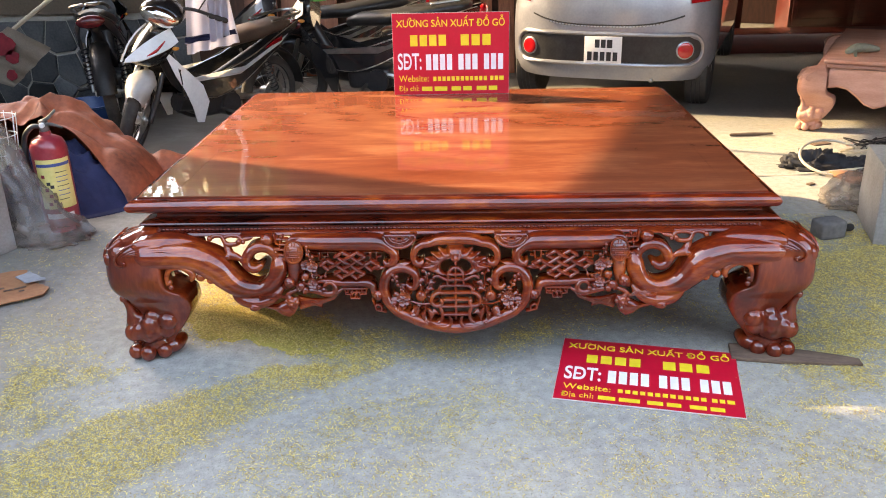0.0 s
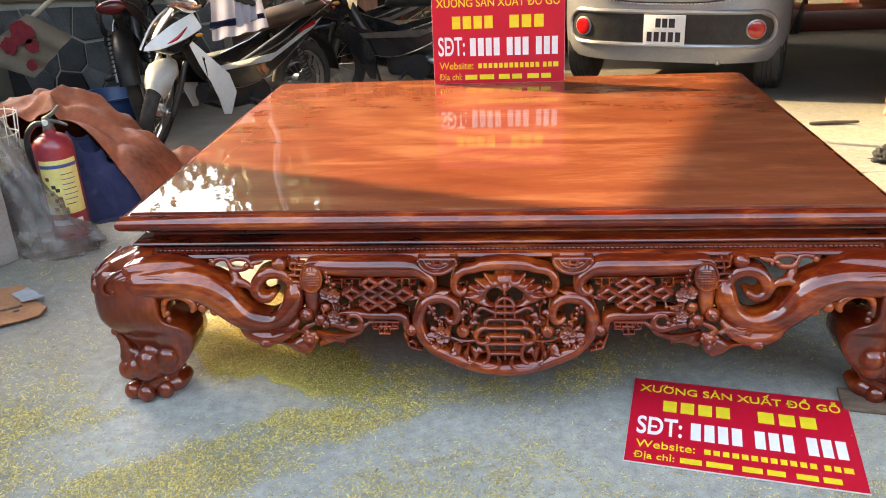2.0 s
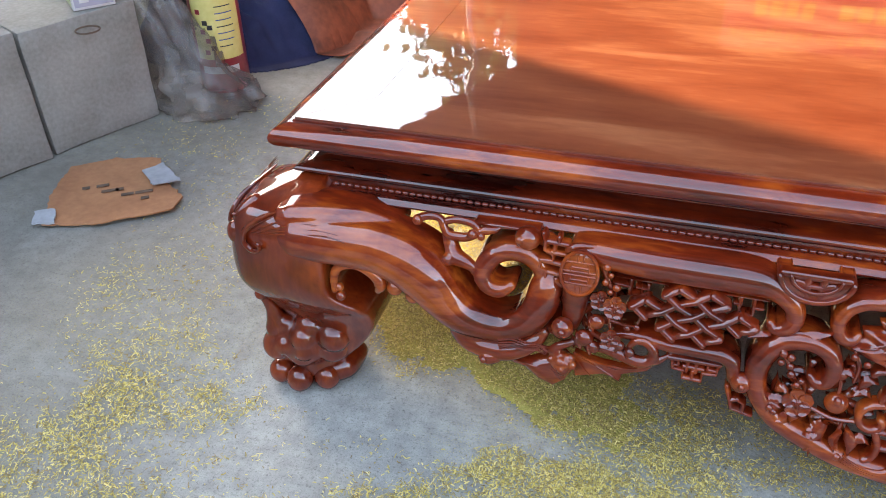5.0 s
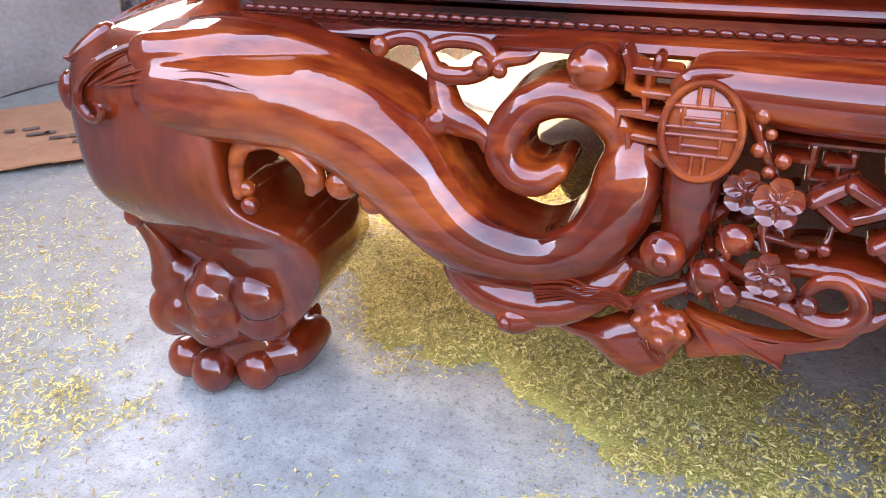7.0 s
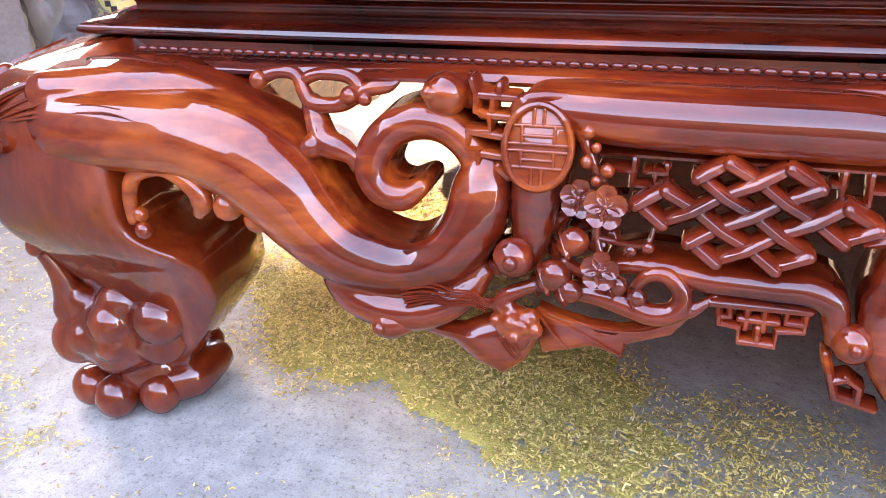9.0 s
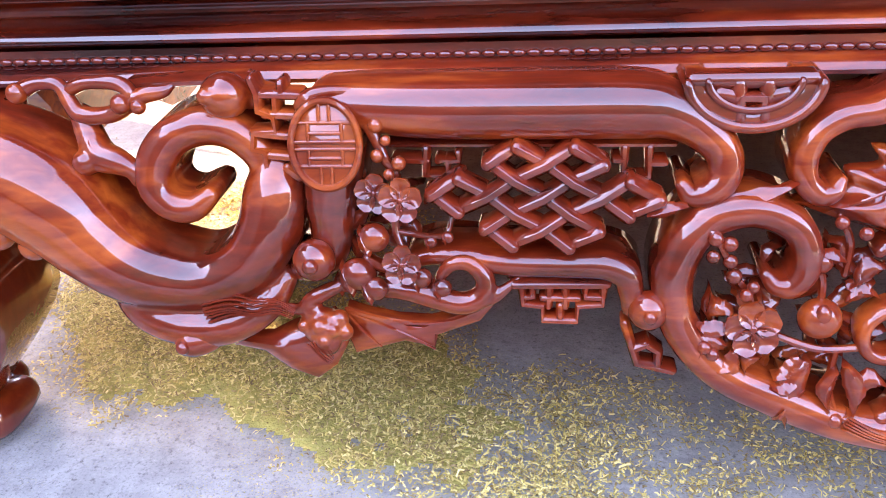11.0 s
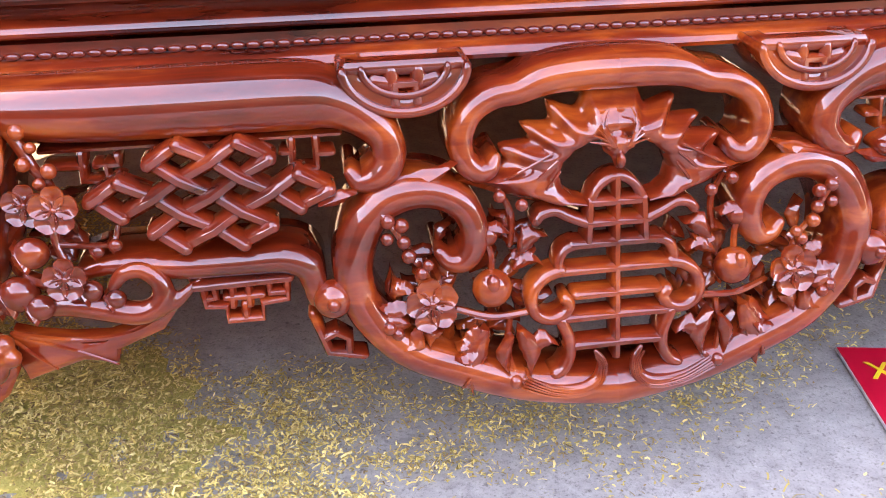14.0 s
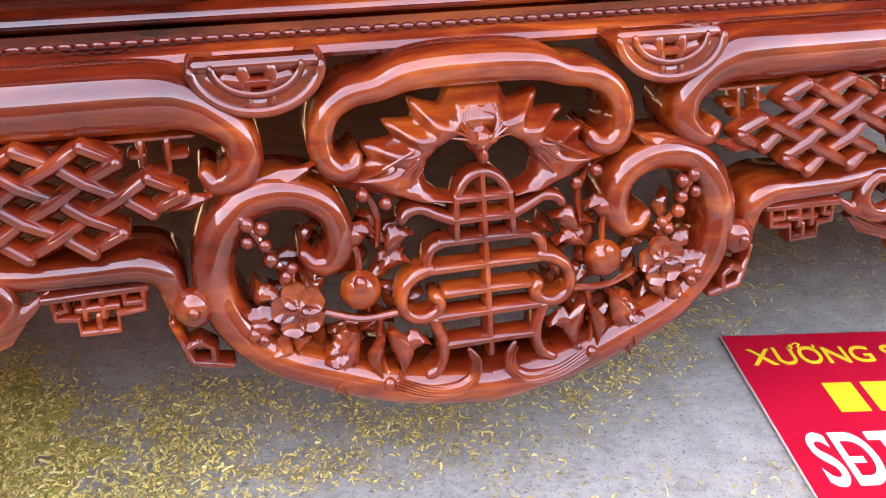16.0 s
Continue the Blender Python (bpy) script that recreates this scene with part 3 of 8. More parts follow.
def bar_part(pts, r, w, mirror=1, flat=1.0):
    bm = bmesh.new()
    bar(bm, pts, r, w, mirror, flat=flat)
    carve("fret_bar", bm)


def petal(bm, u, v, w, q, r):
    """A shallow cupped petal with a notched rim, pointing along q."""
    rings = []
    for k, h in ((0.0, 0.0), (0.45, 0.02), (0.8, 0.11), (1.0, 0.17), (1.04, 0.08), (0.7, -0.12)):
        ring = []
        for i in range(12):
            a = 2 * math.pi * i / 12
            along, across = math.cos(a), math.sin(a)
            notch = 1 - 0.16 * max(0, along) ** 8
            x, y = 0.55 * r + 0.50 * r * k * along * notch, 0.47 * r * max(k, 0.01) * across
            ring.append(put(u + x * math.cos(q) - y * math.sin(q), v + x * math.sin(q) + y * math.cos(q), w + h * r))
        rings.append(ring)
    loft(bm, rings)


def flower(bm, u, v, w, r, tilt=0.0):
    for k in range(5):
        petal(bm, u, v, w + 0.03 * r * (k % 2), tilt + 2 * math.pi * k / 5, r)
    ball(bm, put(u, v, w + 0.1 * r), r * 0.17, 1, 0.8, 1, 8, 5)
    for k in range(9):
        q = 2 * math.pi * k / 9
        tube(bm, [(*put(u + 0.14 * r * math.cos(q), v + 0.14 * r * math.sin(q), w + 0.14 * r), r * 0.025), (*put(u + 0.4 * r * math.cos(q), v + 0.4 * r * math.sin(q), w + 0.17 * r), r * 0.02)], 5, 1)
        ball(bm, put(u + 0.4 * r * math.cos(q), v + 0.4 * r * math.sin(q), w + 0.18 * r), r * 0.055, u=6, v=4)


def leaf(bm, a, b, width, w, bend=0.0):
    """A pointed leaf with a raised midrib and engraved side veins from a to b."""
    a, b = Vector(a), Vector(b)
    d = b - a
    s = Vector((-d.y, d.x)).normalized()
    rings, n = [], 16
    for i in range(n + 1):
        t = i / n
        c = a + d * t + s * bend * math.sin(math.pi * t)
        h = width * (math.sin(math.pi * (0.06 + 0.94 * t) ** 0.8) * (1 + 0.06 * math.sin(22 * t))) + 0.0004
        vein = 0.0007 * (i % 2)
        ahead = d.normalized() * h * 0.4 * (1 - t)
        ring = [put(*(c + s * h * k + ahead * abs(k)), w + z - (vein if 0 < abs(k) < 1 else 0)) for k, z in ((1, -0.003), (0.75, 0.0005), (0.4, 0.002), (0.0, 0.0035), (-0.4, 0.002), (-0.75, 0.0005), (-1, -0.003))]
        ring.append(put(*c, w - 0.012))
        rings.append(ring)
    loft(bm, rings)


def strand(pts, r, w, mirror, count, gap, name="engraved_hair"):
    """Fine parallel hairs along a lock."""
    base = smooth_path([(*p, 0.0) for p in pts], 4)
    for k in range(count):
        off = (k - (count - 1) / 2) * gap
        bm = bmesh.new()
        path = []
        for i, p in enumerate(base):
            q = base[min(i + 1, len(base) - 1)] - base[max(i - 1, 0)]
            d = Vector((-q[1], q[0])).normalized()
            t = i / (len(base) - 1)
            f = off * (1 - 0.6 * t) + 0.25 * gap * math.sin(5 * t + k)
            path.append((p[0] + d.x * f, p[1] + d.y * f, w - 0.25 * abs(off), r * (1 - 0.7 * t)))
        tube(bm, rows(path, mirror), 5, 1)
        carve(name, bm)


for s in (-1, 1):
    m = -s        # the numbers below are for the left half, u negative
    # the arm that runs out of the knee, bends under and rolls up into a volute, with the lobe under its bend
    arm = [(-0.955, 0.364, 0.026, 0.042), (-0.9036, 0.364, 0.026, 0.042), (-0.866, 0.3635, 0.024, 0.042), (-0.815, 0.360, 0.020, 0.0435), (-0.768, 0.3435, 0.014, 0.0475), (-0.7325, 0.3185, 0.008, 0.0475), (-0.7068, 0.2918, 0.006, 0.0415), (-0.678, 0.2685, 0.005, 0.0355), (-0.6455, 0.256, 0.004, 0.030),
           (-0.606, 0.2545, 0.004, 0.0255), (-0.5715, 0.270, 0.004, 0.0265), (-0.5515, 0.298, 0.003, 0.0285), (-0.5445, 0.328, 0.0, 0.0275), (-0.5402, 0.348, -0.004, 0.021)]
    bm = bmesh.new()
    tube(bm, rows(arm, m), 20, 6, deep=DEEP)
    coil = [(-0.5395, 0.325, 0.0, 0.016), (-0.5485, 0.348, 0.002, 0.0155), (-0.5610, 0.366, 0.004, 0.0155), (-0.5800, 0.3795, 0.007, 0.0160), (-0.6030, 0.3825, 0.009, 0.0165), (-0.6255, 0.3755, 0.011, 0.0170), (-0.6405, 0.358, 0.013, 0.0170), (-0.6440, 0.338, 0.014, 0.0158), (-0.6325, 0.3225, 0.014, 0.0140), (-0.6140, 0.3195, 0.014, 0.0128), (-0.598, 0.329, 0.014, 0.0090)]
    tube(bm, rows(coil, m), 18, 6, deep=DEEP)
    swell = [(-0.693, 0.262, 0.0, 0.010), (-0.6765, 0.2365, 0.002, 0.0185), (-0.6545, 0.2205, 0.004, 0.0195), (-0.6215, 0.214, 0.005, 0.0195), (-0.5865, 0.2185, 0.005, 0.018), (-0.5555, 0.235, 0.004, 0.0135), (-0.5385, 0.2555, 0.002, 0.008)]
    tube(bm, rows(swell, m), 16, 6, deep=DEEP)
    tube(bm, rows([(-0.968, 0.396, 0.034, 0.026), (-0.930, 0.397, 0.026, 0.027), (-0.885, 0.397, 0.016, 0.025), (-0.840, 0.395, 0.006, 0.022), (-0.800, 0.388, 0.000, 0.016)], m), 16, 6, deep=DEEP)
    fused(bm, "volute_arm", WOOD, bed, 0.0026, 3)
    # a locks of hair engraved where the lobe tapers off
    strand([(-0.607, 0.238), (-0.585, 0.243), (-0.565, 0.2405), (-0.545, 0.243), (-0.53, 0.237)], 0.0016, 0.0265, m, 7, 0.0034)
    # hook bracket with two pearls against the calf
    bm = bmesh.new()
    tube(bm, rows([(-0.889, 0.280, 0.026, 0.006), (-0.889, 0.306, 0.030, 0.0075), (-0.878, 0.327, 0.034, 0.0085), (-0.850, 0.3355, 0.036, 0.0088), (-0.826, 0.3295, 0.036, 0.010), (-0.8105, 0.317, 0.034, 0.0108), (-0.807, 0.305, 0.032, 0.0105), (-0.811, 0.296, 0.030, 0.007)], m), 12)
    carve("hook_bracket", bm)
    for u, v, r in ((-0.7846, 0.3012, 0.0145), (-0.753, 0.2922, 0.0135), (-0.882, 0.2851, 0.008), (-0.8785, 0.2701, 0.009)):
        bm = bmesh.new()
        ball(bm, put(u * m, v, 0.024), r)
        carve("pearl", bm)
    # cloud fret over the volute
    bm = bmesh.new()
    tube(bm, rows([(-0.7541, 0.4125, 0.012, 0.0075), (-0.738, 0.4185, 0.012, 0.0062), (-0.7193, 0.417, 0.012, 0.0062), (-0.7114, 0.4035, 0.012, 0.0068), (-0.7025, 0.3935, 0.012, 0.0075), (-0.6773, 0.3935, 0.012, 0.0075), (-0.6632, 0.4007, 0.013, 0.0075), (-0.6584, 0.411, 0.013, 0.007), (-0.6703, 0.4178, 0.012, 0.0065), (-0.6951, 0.4185, 0.012, 0.006), (-0.7089, 0.414, 0.012, 0.006)], m), 10, 4)
    tube(bm, rows([(-0.6612, 0.4007, 0.012, 0.008), (-0.6482, 0.408, 0.012, 0.0075), (-0.6324, 0.410, 0.01, 0.006), (-0.6247, 0.4132, 0.008, 0.003)], m), 10, 4)
    bar(bm, [(-0.662, 0.4145), (-0.565, 0.4165)], 0.0042, 0.0, m, flat=2.2)
    carve("cloud_fret", bm)
    for u, v, w, r in ((-0.7541, 0.4125, 0.017, 0.0088), (-0.664, 0.4035, 0.019, 0.0085), (-0.651, 0.4005, 0.016, 0.0065)):
        bm = bmesh.new()
        ball(bm, put(u * m, v, w), r)
        carve("pearl", bm)
    # neck and bud between the arm and the volute
    bm = bmesh.new()
    tube(bm, rows([(-0.706, 0.390, 0.004, 0.011), (-0.699, 0.372, 0.006, 0.013), (-0.690, 0.361, 0.012, 0.0145), (-0.672, 0.358, 0.018, 0.0115), (-0.660, 0.352, 0.019, 0.0085), (-0.6562, 0.343, 0.018, 0.0065)], m), 12)
    ball(bm, put(-0.7005 * m, 0.3575, 0.018), 0.0115)
    fused(bm, "cloud_bud", WOOD, bed, 0.0022, 2)
    # knob above the volute, with its nipple
    bm = bmesh.new()
    tube(bm, rows([(-0.548, 0.402, -0.004, 0.012), (-0.566, 0.404, 0.0, 0.013)], m), 16)
    ball(bm, put(-0.5790 * m, 0.4065, 0.010), 0.0200, 1.05, 1.0, 0.95, 22, 16)
    ball(bm, put(-0.5890 * m, 0.411, 0.0270), 0.0072)
    fused(bm, "knob", WOOD, bed, 0.0018, 2)
    # ladder fret between the volute and the medal
    for pts, r in (([(-0.5547, 0.419), (-0.5505, 0.4085), (-0.5500, 0.3955), (-0.5375, 0.391), (-0.5375, 0.38), (-0.5561, 0.3791), (-0.556, 0.366), (-0.546, 0.3635), (-0.546, 0.3482), (-0.556, 0.3442)], 0.0046), ([(-0.5505, 0.4085), (-0.5170, 0.4075)], 0.0042), ([(-0.5450, 0.3929), (-0.5165, 0.3918)], 0.0042), ([(-0.5561, 0.3791), (-0.5231, 0.3759)], 0.0042), ([(-0.546, 0.362), (-0.525, 0.360)], 0.0042), ([(-0.5308, 0.4165), (-0.5308, 0.4085)], 0.0042), ([(-0.5363, 0.4085), (-0.5363, 0.3929)], 0.0038), ([(-0.5289, 0.3516), (-0.520, 0.345)], 0.005)):
        bar_part(pts, r, 0.014, m, flat=1.3)
    bm = bmesh.new()
    tube(bm, rows([(-0.5150, 0.400, 0.016, 0.0065), (-0.5080, 0.4065, 0.017, 0.0068), (-0.4950, 0.4095, 0.016, 0.0058), (-0.4810, 0.4095, 0.014, 0.0050), (-0.468, 0.4085, 0.010, 0.004)], m), 8)
    carve("cloud_bud", bm)
    # medal with a square-cut sign
    u0, v0, ru, rv, wm = -0.4945, 0.3740, 0.0275, 0.0335, 0.030
    bm = bmesh.new()
    plate(bm, [((u0 + ru * math.cos(q)) * m, v0 + rv * math.sin(q)) for q in np.linspace(0, 2 * math.pi, 37)[:-1]], put, -0.01, wm - 0.003, 0.001)
    carve("medal", bm)
    bm = bmesh.new()
    tube(bm, rows([(u0 + ru * math.cos(q), v0 + rv * math.sin(q), wm - 0.002, 0.0032) for q in np.linspace(0, 2 * math.pi, 25)[:-1]], m), 8, 2, closed=True)
    carve("medal_rim", bm)
    strokes = [((u0 + du - hu, v0 + dv), (u0 + du + hu, v0 + dv)) for du, dv, hu in ((0, 0.0165, 0.020), (0, 0.002, 0.0245), (0, -0.0035, 0.0245), (0, -0.0165, 0.020), (0, 0.0085, 0.0135), (0, -0.0105, 0.0135))]
    strokes += [((u0 + du, v0 + lo), (u0 + du, v0 + hi)) for du, lo, hi in ((-0.0042, 0.0165, 0.031), (0.0042, 0.0165, 0.031), (-0.0042, -0.031, -0.0165), (0.0042, -0.031, -0.0165), (-0.0135, 0.002, 0.0165), (0.0135, 0.002, 0.0165), (-0.0135, -0.0165, -0.0035), (0.0135, -0.0165, -0.0035))]
    for st in strokes:
        bm = bmesh.new()
        bar(bm, st, 0.0016, wm - 0.0025, m)
        carve("medal_stroke", bm)
    # stem under the medal, down to the arm
    bm = bmesh.new()
    tube(bm, rows([(-0.484, 0.392, -0.004, 0.016), (-0.488, 0.375, -0.002, 0.022), (-0.4955, 0.345, 0.0, 0.025), (-0.499, 0.318, 0.0, 0.023), (-0.499, 0.296, 0.0, 0.019), (-0.505, 0.272, -0.002, 0.016), (-0.525, 0.262, -0.004, 0.014)], m), 16, flat=0.85, deep=DEEP)
    carve("stem", bm)
    # bamboo pole along the top that curls back on itself
    bm = bmesh.new()
    tube(bm, rows([(-0.497, 0.396, 0.0, 0.019), (-0.4696, 0.3938, 0.0, 0.0222), (-0.4143, 0.3915, 0.001, 0.0245), (-0.3278, 0.3908, 0.001, 0.0252), (-0.252, 0.3905, 0.001, 0.0248), (-0.2265, 0.3865, 0.002, 0.0215), (-0.206, 0.3765, 0.004, 0.0175), (-0.1895, 0.3615, 0.006, 0.0152), (-0.1862, 0.3435, 0.007, 0.0142), (-0.196, 0.3305, 0.008, 0.0128), (-0.2105, 0.3275, 0.008, 0.0092), (-0.2172, 0.3345, 0.008, 0.0062)], m), 18, 6, deep=DEEP)
    carve("bamboo_pole", bm)
    # half coin hanging from the top rail: a double rim round a square hole
    cu, cv = -0.1705, 0.4155
    for ra, rb, rr, nm in ((0.0485, 0.0350, 0.0046, "coin_rim"), (0.0335, 0.0225, 0.0032, "coin_ring")):
        bm = bmesh.new()
        tube(bm, rows([(cu + ra * math.cos(q), cv + rb * math.sin(q), 0.017, rr) for q in np.linspace(math.pi + 0.12, 2 * math.pi - 0.12, 21)], m), 10, 2, flat=1.2, deep=DEEP)
        carve(nm, bm)
    bm = bmesh.new()
    outer = [(cu + 0.0490 * math.cos(q), cv + 0.0355 * math.sin(q)) for q in np.linspace(math.pi, 2 * math.pi, 19)]
    inner = [(cu + 0.0315 * math.cos(q), cv + 0.0205 * math.sin(q)) for q in np.linspace(2 * math.pi, math.pi, 19)]
    plate(bm, [(a * m, b) for a, b in outer + inner], put, -0.020, 0.0165, 0.001)
    carve("half_coin", bm)
    for pts, r in (([(cu - 0.044, 0.4125), (cu + 0.044, 0.4125)], 0.0040), ([(cu - 0.0085, 0.3860), (cu - 0.0085, 0.4000), (cu + 0.0085, 0.4000), (cu + 0.0085, 0.3860)], 0.0042), ([(cu - 0.0105, 0.4110), (cu - 0.0105, 0.4000)], 0.0042), ([(cu + 0.0105, 0.4110), (cu + 0.0105, 0.4000)], 0.0042), ([(cu - 0.024, 0.4030), (cu - 0.0105, 0.4000)], 0.0038), ([(cu + 0.024, 0.4030), (cu + 0.0105, 0.4000)], 0.0038)):
        bar_part(pts, r * 1.5, 0.012, m, flat=0.9)
    # endless knot: ridged bars that pass over and under each other
    ka, kb, kw = 0.0222, 0.0126, 0.016

    def kn(i, j, over):
        return (-0.3245 + ka * i + 0.0006 * j, 0.3295 + kb * j - 0.0005 * i, kw + (0.0035 if (i % 2 == 0) == over else -0.0025), 0.0060)
    for over, turn in ((True, 1), (False, -1)):
        for i0, j0, count in ((-2, 2, 1), (-4, 0, 1), (-3, -1, 4), (-2, -2, 4), (-1, -3, 4), (1, -3, 1), (3, -1, 1)):
            bm = bmesh.new()
            tube(bm, rows([kn((i0 + k) * turn, j0 + k, over) for k in range(count + 1)], m), 8, straight=True, flat=1.1, square=0.2, deep=0.012)
            carve("knot_bar", bm)
    # leaf tip that ties the knot to the pole's curl
    bm = bmesh.new()
    leaf(bm, (-0.245 * m, 0.316), (-0.214 * m, 0.3235), 0.0055, 0.018)
    carve("leaf", bm)
    # small square frets that tie the knot to the pole
    for pts in ([(-0.4183, 0.361), (-0.4190, 0.3400), (-0.4013, 0.3395), (-0.4008, 0.3515), (-0.4085, 0.3515)], [(-0.4008, 0.3515), (-0.3925, 0.3515), (-0.3925, 0.3575)], [(-0.4440, 0.3524), (-0.4185, 0.3515)], [(-0.2615, 0.361), (-0.2621, 0.3385), (-0.2430, 0.3385), (-0.2425, 0.361)], [(-0.2425, 0.3490), (-0.2310, 0.3490)], [(-0.2690, 0.3515), (-0.2615, 0.3515)]):
        bar_part(pts, 0.0037, 0.0, m, flat=1.3)
    bm = bmesh.new()
    bar(bm, [(-0.4476, 0.3642), (-0.2235, 0.3632)], 0.0028, -0.004, m, flat=3.0)
    carve("rail_strip", bm)
    # lower bough that ends in a knob beside the medallion
    bm = bmesh.new()
    tube(bm, rows([(-0.430, 0.272, 0.002, 0.007), (-0.4114, 0.2765, 0.003, 0.0085), (-0.3889, 0.2760, 0.004, 0.0100), (-0.354, 0.2720, 0.005, 0.0112), (-0.3084, 0.2710, 0.005, 0.0115), (-0.2755, 0.2715, 0.006, 0.0128), (-0.2585, 0.2640, 0.006, 0.0128), (-0.2535, 0.2490, 0.004, 0.0110), (-0.2525, 0.2362, 0.002, 0.0092)], m), 14, deep=DEEP)
    carve("bough", bm)
    bm = bmesh.new()
    ball(bm, put(-0.2395 * m, 0.2360, 0.008), 0.0168)
    ball(bm, put(-0.2395 * m, 0.2385, 0.0235), 0.0058)
    carve("knob", bm)
    # stepped fret under the bough
    for pts, r in (([(-0.3476, 0.2552), (-0.2733, 0.2565)], 0.0036), ([(-0.3415, 0.2530), (-0.3395, 0.2390), (-0.3240, 0.2375), (-0.3240, 0.2262), (-0.2967, 0.2258), (-0.2962, 0.2380), (-0.2765, 0.2395), (-0.2755, 0.2535)], 0.0029), ([(-0.3190, 0.2535), (-0.3195, 0.2375)], 0.0028), ([(-0.3060, 0.2535), (-0.3060, 0.2375)], 0.0028), ([(-0.3240, 0.2445), (-0.2962, 0.2445)], 0.0028), ([(-0.3330, 0.2535), (-0.3325, 0.2450), (-0.3395, 0.2450)], 0.0028), ([(-0.2895, 0.2535), (-0.2895, 0.2455), (-0.2765, 0.2455)], 0.0028), ([(-0.3100, 0.2380), (-0.3100, 0.2262)], 0.0028)):
        bar_part(pts, r * 1.3, 0.006, m, flat=1.3)
    for pts, r in (([(-0.3535, 0.2655), (-0.2743, 0.2637)], 0.0030), ([(-0.3135, 0.2650), (-0.3131, 0.2560)], 0.0060), ([(-0.3540, 0.2655), (-0.3490, 0.2560)], 0.0040)):
        bar_part(pts, r, -0.002, m, flat=1.4)
    # hanging fret beside the medallion
    for pts in ([(-0.2572, 0.2220), (-0.2462, 0.1886), (-0.2176, 0.1830)], [(-0.2395, 0.2050), (-0.2292, 0.1985), (-0.2300, 0.1850)], [(-0.2500, 0.2010), (-0.2395, 0.2050)]):
        bar_part(pts, 0.0042, 0.002, m, flat=1.3)
    # plum boughs: knobs, blossoms, peaches
    bm = bmesh.new()
    ball(bm, put(-0.5105 * m, 0.2810, 0.022), 0.0180, 1, 0.95, 1, 20, 14)
    ball(bm, put(-0.5095 * m, 0.2835, 0.0385), 0.0068)
    carve("knob", bm)
    bm = bmesh.new()
    tube(bm, rows([(-0.600, 0.2085, 0.004, 0.009), (-0.615, 0.2055, 0.010, 0.0135), (-0.6265, 0.2045, 0.013, 0.0145)], m), 14)
    ball(bm, put(-0.6295 * m, 0.2065, 0.026), 0.0062)
    carve("knob", bm)
    for u, v, r, w in ((-0.4364, 0.3319, 0.0180, 0.028), (-0.4592, 0.3333, 0.0162, 0.019), (-0.4364, 0.2820, 0.0162, 0.030)):
        bm = bmesh.new()
        flower(bm, u * m, v, w, r, 0.3 + 3 * u)
        carve("plum_blossom", bm, angle=75)
    for u, v, r, w in ((-0.4611, 0.2965, 0.0135, 0.016), (-0.476, 0.2650, 0.0155, 0.013), (-0.4616, 0.2548, 0.0112, 0.016), (-0.4880, 0.2560, 0.009, 0.010), (-0.4149, 0.2917, 0.0055, 0.012), (-0.4012, 0.2955, 0.0055, 0.012), (-0.4230, 0.2640, 0.0095, 0.016), (-0.4060, 0.2560, 0.0085, 0.016)):
        bm = bmesh.new()
        ball(bm, put(u * m, v, w), r, 1, 0.85, 0.95)
        leaf(bm, ((u - 0.2 * r) * m, v - 0.9 * r), ((u - 0.9 * r) * m, v + 0.7 * r), 0.45 * r, w + 0.45 * r)
        carve("fruit", bm)
    for path in ([(-0.4680, 0.395, 0.014, 0.0055), (-0.4562, 0.3717, 0.014, 0.005), (-0.4495, 0.3571, 0.014, 0.0045), (-0.4405, 0.3401, 0.012, 0.004), (-0.4440, 0.3061, 0.012, 0.0035), (-0.4391, 0.2885, 0.014, 0.003)], [(-0.4440, 0.3000, 0.012, 0.003), (-0.4171, 0.2964, 0.012, 0.0028), (-0.4016, 0.2980, 0.010, 0.0025), (-0.3970, 0.3150, 0.006, 0.002)], [(-0.4680, 0.2750, 0.008, 0.006), (-0.4500, 0.2700, 0.012, 0.006), (-0.4300, 0.2720, 0.012, 0.005)]):
        bm = bmesh.new()
        tube(bm, rows(path, m), 8)
        carve("twig", bm)
    for u, v, r in ((-0.4554, 0.3856, 0.0062), (-0.4549, 0.3625, 0.0058), (-0.4378, 0.3566, 0.0062), (-0.4460, 0.3480, 0.005), (-0.4480, 0.3740, 0.0045)):
        bm = bmesh.new()
        ball(bm, put(u * m, v, 0.02), r, u=10, v=7)
        carve("berry", bm)
    # curling bough under the blossoms
    bm = bmesh.new()
    tube(bm, rows([(-0.4700, 0.2480, 0.006, 0.007), (-0.4500, 0.2510, 0.008, 0.0088), (-0.4306, 0.2505, 0.01, 0.0105), (-0.4109, 0.2450, 0.01, 0.0105), (-0.3900, 0.2410, 0.011, 0.0100), (-0.3740, 0.2480, 0.012, 0.0095), (-0.3713, 0.2620, 0.012, 0.0085), (-0.3830, 0.2745, 0.012, 0.0075), (-0.3985, 0.2735, 0.012, 0.0065), (-0.4075, 0.2635, 0.012, 0.005)], m), 12)
    tube(bm, rows([(-0.3790, 0.2445, 0.010, 0.009), (-0.3640, 0.2465, 0.010, 0.0065), (-0.3520, 0.2540, 0.008, 0.0045), (-0.3440, 0.2600, 0.004, 0.003)], m), 10)
    fused(bm, "curled_bough", WOOD, bed, 0.0018, 2)
    # small bat with spread wings below
    bm = bmesh.new()
